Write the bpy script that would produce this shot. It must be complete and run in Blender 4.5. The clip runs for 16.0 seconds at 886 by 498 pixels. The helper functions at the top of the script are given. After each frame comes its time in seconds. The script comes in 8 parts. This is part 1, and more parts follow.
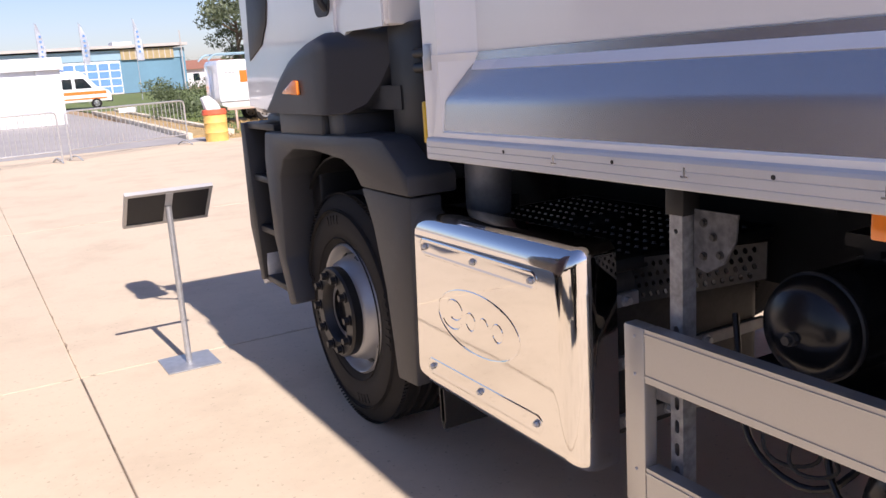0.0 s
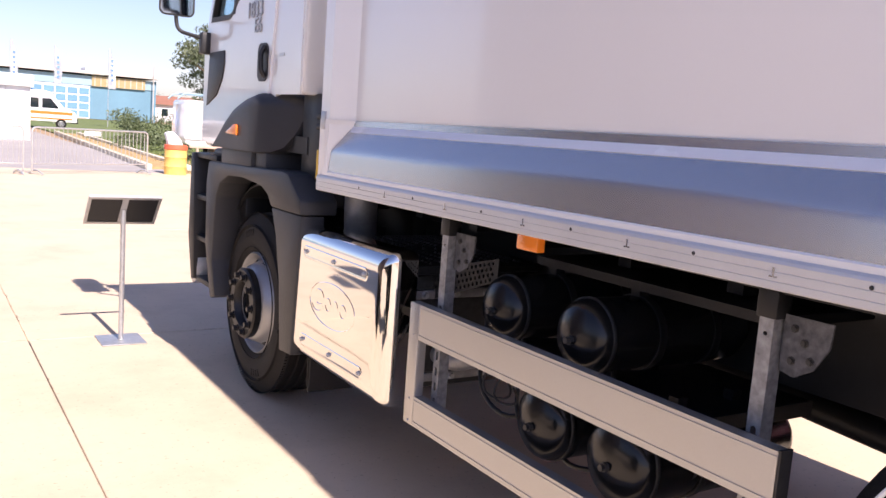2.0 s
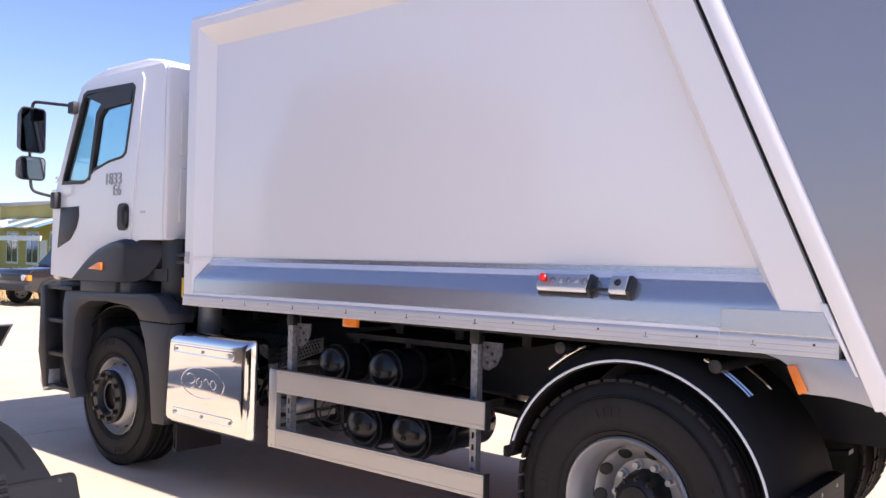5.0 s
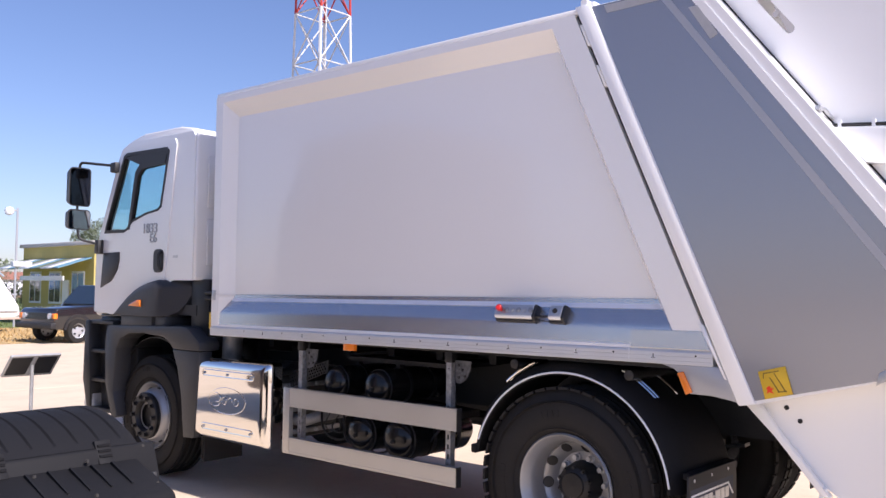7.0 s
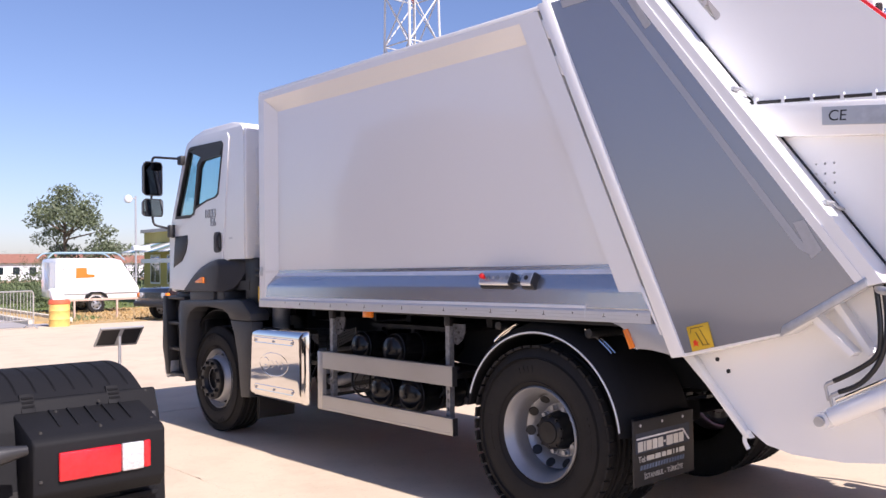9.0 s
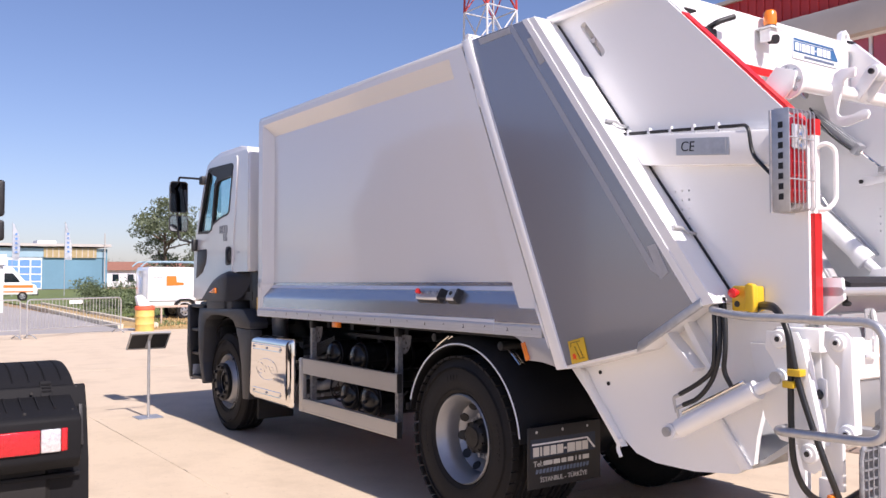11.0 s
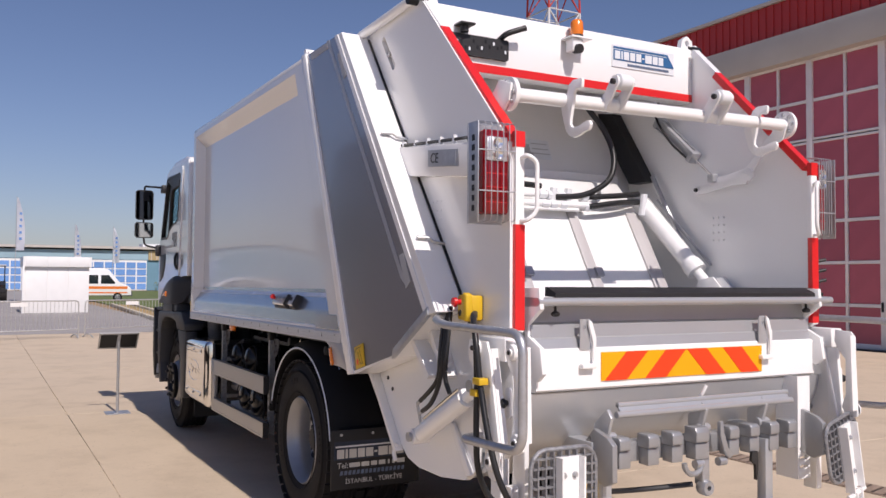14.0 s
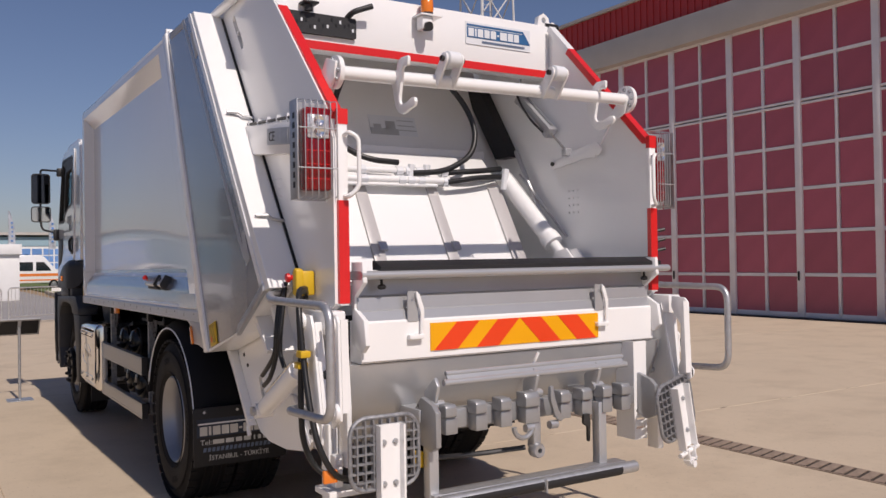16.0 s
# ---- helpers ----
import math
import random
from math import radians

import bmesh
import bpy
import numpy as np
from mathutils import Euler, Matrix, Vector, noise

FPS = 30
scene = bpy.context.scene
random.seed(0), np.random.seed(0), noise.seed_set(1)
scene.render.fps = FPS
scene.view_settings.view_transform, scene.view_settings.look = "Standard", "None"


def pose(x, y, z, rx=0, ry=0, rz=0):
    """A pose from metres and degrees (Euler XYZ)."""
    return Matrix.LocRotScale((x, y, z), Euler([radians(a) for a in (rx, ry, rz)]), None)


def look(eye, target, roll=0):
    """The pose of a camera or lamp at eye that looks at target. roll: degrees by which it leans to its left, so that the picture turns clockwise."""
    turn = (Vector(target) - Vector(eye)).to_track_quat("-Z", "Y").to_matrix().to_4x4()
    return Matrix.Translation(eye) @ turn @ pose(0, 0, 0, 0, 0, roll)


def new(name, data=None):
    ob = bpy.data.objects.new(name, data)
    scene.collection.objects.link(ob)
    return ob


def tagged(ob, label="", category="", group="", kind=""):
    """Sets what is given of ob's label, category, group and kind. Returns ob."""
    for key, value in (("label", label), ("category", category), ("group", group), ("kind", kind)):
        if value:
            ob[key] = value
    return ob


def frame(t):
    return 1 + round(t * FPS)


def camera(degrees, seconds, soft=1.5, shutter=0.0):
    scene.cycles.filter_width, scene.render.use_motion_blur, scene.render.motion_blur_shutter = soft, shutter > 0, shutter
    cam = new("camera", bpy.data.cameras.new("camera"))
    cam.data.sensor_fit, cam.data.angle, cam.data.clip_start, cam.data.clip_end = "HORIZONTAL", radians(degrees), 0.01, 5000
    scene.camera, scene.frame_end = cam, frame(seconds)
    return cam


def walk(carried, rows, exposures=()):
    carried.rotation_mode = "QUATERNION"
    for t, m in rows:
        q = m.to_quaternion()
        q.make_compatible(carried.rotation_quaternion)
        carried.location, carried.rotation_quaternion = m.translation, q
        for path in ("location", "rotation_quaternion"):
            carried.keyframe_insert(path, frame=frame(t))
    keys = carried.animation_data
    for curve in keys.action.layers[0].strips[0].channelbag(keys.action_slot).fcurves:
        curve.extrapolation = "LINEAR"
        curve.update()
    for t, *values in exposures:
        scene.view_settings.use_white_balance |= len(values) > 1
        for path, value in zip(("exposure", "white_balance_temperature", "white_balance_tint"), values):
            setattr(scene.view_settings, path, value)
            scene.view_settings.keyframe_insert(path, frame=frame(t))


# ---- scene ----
cam = camera(54.9, 16.0)
PATH = [
    (0, (-1.38, -2.529, 1.63), (-0.431, -0.822, 1.199), -3.8),
    (0.5, (-1.35, -2.84, 1.621), (-0.435, -1.129, 1.137), -2.1),
    (1, (-1.441, -3.132, 1.588), (-0.42, -1.469, 1.15), 0.2),
    (1.5, (-1.535, -3.453, 1.587), (-0.519, -1.784, 1.159), 2.4),
    (2, (-1.685, -3.809, 1.624), (-0.62, -2.138, 1.355), 4.2),
    (2.5, (-2.021, -4.161, 1.602), (-0.804, -2.588, 1.395), 3.3),
    (3, (-2.327, -4.456, 1.618), (-1.009, -2.961, 1.445), 2.9),
    (3.5, (-2.657, -4.673, 1.626), (-1.213, -3.305, 1.421), 3.0),
    (4, (-2.963, -4.837, 1.669), (-1.503, -3.48, 1.497), 1.8),
    (4.5, (-3.228, -5.062, 1.693), (-1.732, -3.735, 1.654), 1.8),
    (5, (-3.48, -5.23, 1.693), (-1.938, -3.957, 1.71), 1.3),
    (5.2, (-3.568, -5.286, 1.699), (-2.012, -4.03, 1.714), 0.9),
    (7.3, (-4.226, -6.234, 1.698), (-2.73, -4.912, 1.823), 0.8),
    (7.5, (-4.251, -6.33, 1.701), (-2.782, -4.979, 1.832), 0.6),
    (8, (-4.303, -6.627, 1.69), (-2.874, -5.232, 1.796), 0.4),
    (8.5, (-4.232, -6.846, 1.681), (-2.853, -5.401, 1.778), -0.5),
    (9, (-4.102, -7.122, 1.679), (-2.762, -5.638, 1.717), -0.7),
    (9.2, (-4.084, -7.249, 1.661), (-2.761, -5.749, 1.701), -1.0),
    (11.3, (-3.392, -8.343, 1.71), (-2.262, -6.694, 1.77), -0.0),
    (11.5, (-3.317, -8.407, 1.709), (-2.202, -6.748, 1.765), 0.0),
    (12, (-3.025, -8.551, 1.717), (-1.945, -6.869, 1.778), 0.7),
    (12.5, (-2.781, -8.736, 1.722), (-1.763, -7.018, 1.823), 0.5),
    (13, (-2.559, -9.037, 1.744), (-1.578, -7.296, 1.835), 0.4),
    (13.5, (-2.294, -9.201, 1.731), (-1.311, -7.461, 1.82), 0.4),
    (14, (-2.013, -9.359, 1.73), (-1.058, -7.603, 1.805), 0.4),
    (14.5, (-1.806, -9.561, 1.724), (-0.893, -7.782, 1.751), 0.3),
    (15, (-1.686, -9.699, 1.722), (-0.757, -7.928, 1.713), 0.6),
    (15.5, (-1.634, -9.744, 1.71), (-0.58, -8.045, 1.7), 0.1),
    (16, (-1.535, -9.746, 1.705), (-0.481, -8.047, 1.73), -0.9),
]
walk(cam, [(t, look(eye, target, roll)) for t, eye, target, roll in PATH],
     [(0.0, 0.53, 6500, 20), (1.5, 0.75, 6800, 24), (2.5, 1.0, 6750, 24), (4.0, 1.12, 6600, 22), (5.0, 0.96, 6300, 20), (8.0, 0.62, 6250, 21), (9.0, 0.62, 6350, 22), (11.5, 0.35, 6500, 21), (12.5, 0.17, 6550, 21), (14.0, -0.29, 6600, 19), (16.0, -0.6, 6800, 18)])

# ---- light ----
SUN_TO = Vector((0.03, -0.95, 1.0)).normalized()
world = bpy.data.worlds.new("world")
scene.world = world
world.use_nodes = True
wn = world.node_tree.nodes
sky = wn.new("ShaderNodeTexSky")
sky.sky_type = "NISHITA"
sky.sun_disc = False
sky.sun_elevation = math.asin(SUN_TO.z)
sky.sun_rotation = math.atan2(SUN_TO.x, SUN_TO.y)
sky.altitude = 50
sky.air_density = 1.0
sky.dust_density = 0.7
sky.ozone_density = 3.0
wn["Background"].inputs["Strength"].default_value = 0.09
hue = wn.new("ShaderNodeVectorMath")
hue.operation = "MULTIPLY"
hue.inputs[1].default_value = (0.96, 0.95, 1.07)
world.node_tree.links.new(sky.outputs[0], hue.inputs[0])
world.node_tree.links.new(hue.outputs[0], wn["Background"].inputs["Color"])
sun_data = bpy.data.lights.new("sun", "SUN")
sun_data.energy = 4.7
sun_data.angle = radians(0.5)
sun_data.color = (1.0, 0.95, 0.87)
sun = new("sun", sun_data)
sun.matrix_world = look(SUN_TO * 60, (0, 0, 0))


# ---- mesh tools ----
def box(bm, x0, x1, y0, y1, z0, z1, bevel=0.0, seg=2):
    vs = [bm.verts.new((x, y, z)) for x in (x0, x1) for y in (y0, y1) for z in (z0, z1)]
    fs = [bm.faces.new([vs[i] for i in q]) for q in
          ((0, 1, 3, 2), (4, 6, 7, 5), (0, 4, 5, 1), (2, 3, 7, 6), (0, 2, 6, 4), (1, 5, 7, 3))]
    if bevel > 0:
        es = list({e for f in fs for e in f.edges})
        bmesh.ops.bevel(bm, geom=es, offset=bevel, segments=seg, affect="EDGES", profile=0.5)
    return vs


def axis_point(axis, a, u, v):
    return {"x": (a, u, v), "y": (u, a, v), "z": (u, v, a)}[axis]


def prism(bm, pts, axis, a0, a1, bevel=0.0, seg=2, inset=None):
    """A polygon drawn across an axis and pulled from a0 to a1; inset moves the far end's outline."""
    far = inset if inset else pts
    lo = [bm.verts.new(axis_point(axis, a0, *p)) for p in pts]
    hi = [bm.verts.new(axis_point(axis, a1, *p)) for p in far]
    n = len(pts)
    fs = [bm.faces.new(lo), bm.faces.new(hi[::-1])]
    for i in range(n):
        k = (i + 1) % n
        fs.append(bm.faces.new((lo[k], lo[i], hi[i], hi[k])))
    bmesh.ops.recalc_face_normals(bm, faces=fs)
    if bevel > 0:
        es = list({e for f in fs for e in f.edges})
        bmesh.ops.bevel(bm, geom=es, offset=bevel, segments=seg, affect="EDGES", profile=0.5)


def frame_of(d):
    d = Vector(d).normalized()
    up = Vector((0, 0, 1)) if abs(d.z) < 0.95 else Vector((0, 1, 0))
    u = d.cross(up).normalized()
    return u, u.cross(d).normalized()


def cyl(bm, p, q, r, seg=16, r2=None, cap=True):
    p, q = Vector(p), Vector(q)
    r2 = r if r2 is None else r2
    u, v = frame_of(q - p)
    rings = []
    for c, rad in ((p, r), (q, r2)):
        rings.append([bm.verts.new(c + u * (rad * math.cos(2 * math.pi * i / seg)) + v * (rad * math.sin(2 * math.pi * i / seg)))
                      for i in range(seg)])
    for i in range(seg):
        k = (i + 1) % seg
        bm.faces.new((rings[0][i], rings[0][k], rings[1][k], rings[1][i]))
    if cap:
        bm.faces.new(rings[0][::-1])
        bm.faces.new(rings[1])


def rounded(pts, r, n=5):
    """A polyline in space with its inner corners rounded."""
    pts = [Vector(p) for p in pts]
    out = [pts[0]]
    for a, b, c in zip(pts, pts[1:], pts[2:]):
        d0, d1 = (a - b), (c - b)
        k = min(r, d0.length * 0.49, d1.length * 0.49)
        p0, p1 = b + d0.normalized() * k, b + d1.normalized() * k
        for i in range(n + 1):
            t = i / n
            out.append(p0.lerp(b, t).lerp(b.lerp(p1, t), t))
    return out + [pts[-1]]


def tube(bm, pts, r, seg=8, cap=True):
    pts = [Vector(p) for p in pts]
    rings, u = [], None
    for i, p in enumerate(pts):
        d = (pts[min(i + 1, len(pts) - 1)] - pts[max(i - 1, 0)]).normalized()
        if u is None:
            u, _ = frame_of(d)
        u = (u - d * u.dot(d)).normalized()
        v = d.cross(u)
        rr = r[i] if isinstance(r, (list, tuple)) else r
        rings.append([bm.verts.new(p + u * (rr * math.cos(2 * math.pi * k / seg)) + v * (rr * math.sin(2 * math.pi * k / seg)))
                      for k in range(seg)])
    for a, b in zip(rings, rings[1:]):
        for k in range(seg):
            m = (k + 1) % seg
            bm.faces.new((a[k], a[m], b[m], b[k]))
    if cap:
        bm.faces.new(rings[0][::-1])
        bm.faces.new(rings[-1])


def lathe(bm, profile, c, axis="x", seg=48, a0=0.0, a1=360.0):
    """Turns (radius, along) pairs round an axis through c."""
    c = Vector(c)
    full = abs(a1 - a0) >= 359.9
    n = seg if full else seg + 1
    rings = []
    for i in range(n):
        a = radians(a0 + (a1 - a0) * i / seg)
        row = []
        for r, h in profile:
            o = {"x": (h, r * math.cos(a), r * math.sin(a)), "y": (r * math.cos(a), h, r * math.sin(a)),
                 "z": (r * math.cos(a), r * math.sin(a), h)}[axis]
            row.append(bm.verts.new(c + Vector(o)))
        rings.append(row)
    for i in range(seg):
        a, b = rings[i], rings[(i + 1) % n]
        for k in range(len(profile) - 1):
            bm.faces.new((a[k], b[k], b[k + 1], a[k + 1]))
    bmesh.ops.recalc_face_normals(bm, faces=bm.faces[:])


def arc(cx, cy, r, a0, a1, n):
    return [(cx + r * math.cos(radians(a0 + (a1 - a0) * i / n)), cy + r * math.sin(radians(a0 + (a1 - a0) * i / n))) for i in range(n + 1)]


def mesh_of(name, bm, mat, smooth=40.0):
    bmesh.ops.recalc_face_normals(bm, faces=bm.faces[:])
    me = bpy.data.meshes.new(name)
    bm.to_mesh(me)
    bm.free()
    for m in (mat if isinstance(mat, (list, tuple)) else [mat]):
        me.materials.append(m)
    if smooth:
        me.shade_smooth()
        me.set_sharp_from_angle(angle=radians(smooth))
    return me


def under(ob, parent, m=None):
    """Hangs ob under parent, two levels below its thing at most."""
    m = Matrix.Identity(4) if m is None else m
    while parent.parent and parent.parent.parent:
        m = parent.matrix_basis @ m
        parent = parent.parent
    ob.parent = parent
    ob.matrix_basis = m


def part(name, bm, mat, parent, label="", smooth=40.0):
    """A mesh under its thing; with nothing in bm, a holder for parts of its own."""
    if len(bm.verts):
        ob = new(name, mesh_of(name, bm, mat, smooth))
    else:
        bm.free()
        ob = new(name)
        ob.empty_display_size = 0.1
    under(ob, parent)
    if label:
        ob["label"] = label
    return ob


def piece(name, me, parent, m):
    """A small part on shared mesh data."""
    ob = new(name, me)
    under(ob, parent, m)
    return ob


def thing(name, label, category, m=None, group="", kind=""):
    ob = new(name)
    ob.empty_display_size = 0.2
    if m is not None:
        ob.matrix_basis = m
    return tagged(ob, label, category, group, kind)


def single(name, bm, mat, label, category, m=None, group="", kind="", smooth=40.0):
    ob = new(name, mesh_of(name, bm, mat, smooth))
    if m is not None:
        ob.matrix_basis = m
    return tagged(ob, label, category, group, kind)


# ---- materials ----
def material(name, color, rough=0.5, metal=0.0, coat=0.0, vary=0.12, scale=3.0, grain=60.0, bump=0.0, bump_scale=80.0,
             rough_vary=0.1, random=0.0, emission=0.0, spec=0.5):
    """A surface with two scales of variation, fine relief, and, if wanted, a shade of its own on every piece."""
    m = bpy.data.materials.new(name)
    m.use_nodes = True
    nt = m.node_tree
    n, l = nt.nodes, nt.links
    b = n["Principled BSDF"]
    b.inputs["Metallic"].default_value = metal
    b.inputs["Specular IOR Level"].default_value = spec
    b.inputs["Coat Weight"].default_value = coat
    b.inputs["Coat Roughness"].default_value = 0.05 if coat > 0.5 else 0.12
    co = n.new("ShaderNodeTexCoord")
    big, fine = n.new("ShaderNodeTexNoise"), n.new("ShaderNodeTexNoise")
    big.inputs["Scale"].default_value, fine.inputs["Scale"].default_value = scale, grain
    big.inputs["Detail"].default_value, fine.inputs["Detail"].default_value = 5, 3
    l.new(co.outputs["Object"], big.inputs["Vector"])
    l.new(co.outputs["Object"], fine.inputs["Vector"])
    add = n.new("ShaderNodeMath")
    add.operation = "MULTIPLY_ADD"
    add.inputs[1].default_value = 0.35
    l.new(fine.outputs["Fac"], add.inputs[0])
    l.new(big.outputs["Fac"], add.inputs[2])
    ramp = n.new("ShaderNodeMapRange")
    ramp.clamp = False
    ramp.inputs["From Min"].default_value, ramp.inputs["From Max"].default_value = 0.35, 1.0
    ramp.inputs["To Min"].default_value, ramp.inputs["To Max"].default_value = 1 - vary, 1 + vary
    l.new(add.outputs[0], ramp.inputs["Value"])
    last = ramp.outputs[0]
    if random:
        info = n.new("ShaderNodeObjectInfo")
        rr = n.new("ShaderNodeMapRange")
        rr.inputs["To Min"].default_value, rr.inputs["To Max"].default_value = 1 - random, 1 + random
        l.new(info.outputs["Random"], rr.inputs["Value"])
        mul = n.new("ShaderNodeMath")
        mul.operation = "MULTIPLY"
        l.new(last, mul.inputs[0])
        l.new(rr.outputs[0], mul.inputs[1])
        last = mul.outputs[0]
    tint = n.new("ShaderNodeVectorMath")
    tint.operation = "SCALE"
    tint.inputs[0].default_value = color
    l.new(last, tint.inputs["Scale"])
    l.new(tint.outputs[0], b.inputs["Base Color"])
    rv = n.new("ShaderNodeMapRange")
    rv.inputs["To Min"].default_value, rv.inputs["To Max"].default_value = max(rough - rough_vary, 0.02), min(rough + rough_vary, 1)
    l.new(big.outputs["Fac"], rv.inputs["Value"])
    l.new(rv.outputs[0], b.inputs["Roughness"])
    if bump:
        bt = n.new("ShaderNodeTexNoise")
        bt.inputs["Scale"].default_value = bump_scale
        bt.inputs["Detail"].default_value = 4
        l.new(co.outputs["Object"], bt.inputs["Vector"])
        bp = n.new("ShaderNodeBump")
        bp.inputs["Strength"].default_value = bump
        bp.inputs["Distance"].default_value = 0.004
        l.new(bt.outputs["Fac"], bp.inputs["Height"])
        l.new(bp.outputs[0], b.inputs["Normal"])
    if emission:
        b.inputs["Emission Color"].default_value = (*color, 1)
        b.inputs["Emission Strength"].default_value = emission
    return m


def glass(name, color, rough=0.02, alpha=1.0):
    m = bpy.data.materials.new(name)
    m.use_nodes = True
    b = m.node_tree.nodes["Principled BSDF"]
    b.inputs["Base Color"].default_value = (*color, 1)
    b.inputs["Roughness"].default_value = rough
    b.inputs["Transmission Weight"].default_value = alpha
    b.inputs["IOR"].default_value = 1.45
    return m


WHITE = material("white_paint", (0.9, 0.9, 0.895), 0.28, coat=0.55, vary=0.01, scale=0.8, rough_vary=0.01)
BODYWHITE = material("body_white_paint", (0.84, 0.84, 0.84), 0.22, coat=0.8, vary=0.008, scale=0.6, rough_vary=0.01)
INNER = material("pale_inner_paint", (0.84, 0.835, 0.83), 0.4, coat=0.2, vary=0.03, scale=2.0)
CABWHITE = material("cab_paint", (0.84, 0.84, 0.84), 0.18, coat=0.9, vary=0.02)
SILVER = material("silver_paint", (0.58, 0.585, 0.6), 0.27, metal=0.8, coat=0.4, vary=0.01, scale=1.5, rough_vary=0.01)
GREYPANEL = material("grey_paint", (0.335, 0.34, 0.365), 0.24, metal=0.5, coat=0.6, vary=0.015, scale=1.5, rough_vary=0.01)
STRIPE = material("pale_stripe", (0.8, 0.82, 0.88), 0.25, coat=0.6, vary=0.02)
PALEGREY = material("pale_grey_paint", (0.42, 0.43, 0.46), 0.32, metal=0.25, vary=0.04)
RAILALU = material("bright_rail", (0.66, 0.665, 0.675), 0.38, metal=0.35, vary=0.04, scale=6, grain=200)
ALU = material("aluminium", (0.5, 0.495, 0.49), 0.42, metal=0.8, vary=0.06, grain=200, bump=0.05, bump_scale=300)
CHROME = material("polished_steel", (0.83, 0.81, 0.78), 0.05, metal=1.0, vary=0.02, rough_vary=0.02, bump=0.03, bump_scale=4)
SPANGLE = material("spangled_zinc", (0.3, 0.305, 0.32), 0.5, metal=0.55, vary=0.45, scale=45)
STEEL = material("galvanised_steel", (0.5, 0.51, 0.53), 0.42, metal=0.7, vary=0.15, scale=25)
DARKSTEEL = material("dull_dark_steel", (0.05, 0.048, 0.047), 0.5, metal=0.5, vary=0.3, scale=30)
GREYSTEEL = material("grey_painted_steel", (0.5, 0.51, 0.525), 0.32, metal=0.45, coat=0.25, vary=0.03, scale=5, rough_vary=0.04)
PLASTIC = material("black_plastic", (0.022, 0.022, 0.024), 0.5, vary=0.15, bump=0.15, bump_scale=600)
FENDER = material("matt_black_plastic", (0.011, 0.011, 0.0125), 0.65, vary=0.15, bump=0.2, bump_scale=500, spec=0.15)
DARKGREY = material("dark_grey_plastic", (0.036, 0.037, 0.042), 0.5, vary=0.12, bump=0.2, bump_scale=500)
BLACK = material("black_paint", (0.014, 0.014, 0.0155), 0.42, vary=0.3, scale=8, spec=0.35)
TANKBLACK = material("tank_enamel", (0.008, 0.008, 0.009), 0.22, vary=0.2, scale=8, spec=0.4)
RUBBER = material("tyre_rubber", (0.02, 0.0185, 0.018), 0.75, spec=0.25, vary=0.25, scale=9, bump=0.2, bump_scale=200)
FLAPRUB = material("flap_rubber", (0.015, 0.015, 0.017), 0.6, vary=0.2)
COMBGREY = material("comb_paint", (0.36, 0.365, 0.375), 0.32, metal=0.4, coat=0.2, vary=0.06, scale=8)
DUCT = material("dull_sheet_metal", (0.3, 0.3, 0.31), 0.5, metal=0.5, vary=0.3, scale=14, bump=0.3, bump_scale=25)
RIM = material("rim_paint", (0.34, 0.345, 0.36), 0.38, metal=0.6, vary=0.08, scale=10)
ORANGE = material("amber_lens", (0.85, 0.22, 0.02), 0.2, coat=0.5, vary=0.08)
RED = material("red_paint", (0.72, 0.02, 0.02), 0.35, vary=0.06)
LAMPRED = material("red_lens", (0.24, 0.004, 0.007), 0.15, coat=0.3, vary=0.15, scale=30)
LAMPCLEAR = material("clear_lens", (0.7, 0.7, 0.72), 0.12, metal=0.5, coat=0.8, vary=0.35, scale=60, grain=150, bump=1.0, bump_scale=110)
TAILRED = material("bright_red_lens", (0.5, 0.008, 0.014), 0.12, coat=0.6, vary=0.3, scale=40, bump=0.5, bump_scale=120)
RIBGREY = material("pale_grey_enamel", (0.5, 0.48, 0.48), 0.35, coat=0.3, vary=0.05)
YELLOW = material("yellow_plastic", (0.68, 0.43, 0.02), 0.4, vary=0.06)
HATCHO = material("hatch_yellow", (0.9, 0.4, 0.0), 0.35, vary=0.05)
HATCHR = material("hatch_red", (0.85, 0.06, 0.01), 0.35, vary=0.05)
BLUE = material("sign_blue", (0.03, 0.13, 0.3), 0.4, vary=0.05)
PRINT = material("white_print", (0.75, 0.77, 0.8), 0.5, vary=0.04)
FADEPRINT = material("faded_blue_print", (0.12, 0.16, 0.24), 0.6, vary=0.1)
HOSE = material("hose_rubber", (0.014, 0.014, 0.015), 0.4, vary=0.2)
TINTMIRROR = material("tinted_mirror", (0.09, 0.09, 0.1), 0.04, metal=1.0, vary=0.05, rough_vary=0.02)
MARKBROWN = material("brown_print", (0.2, 0.13, 0.02), 0.5)
WINDOW = glass("window_glass", (0.55, 0.75, 0.78), 0.01)
DARKGLASS = material("dark_glass", (0.012, 0.02, 0.025), 0.04, coat=1.0, vary=0.1)


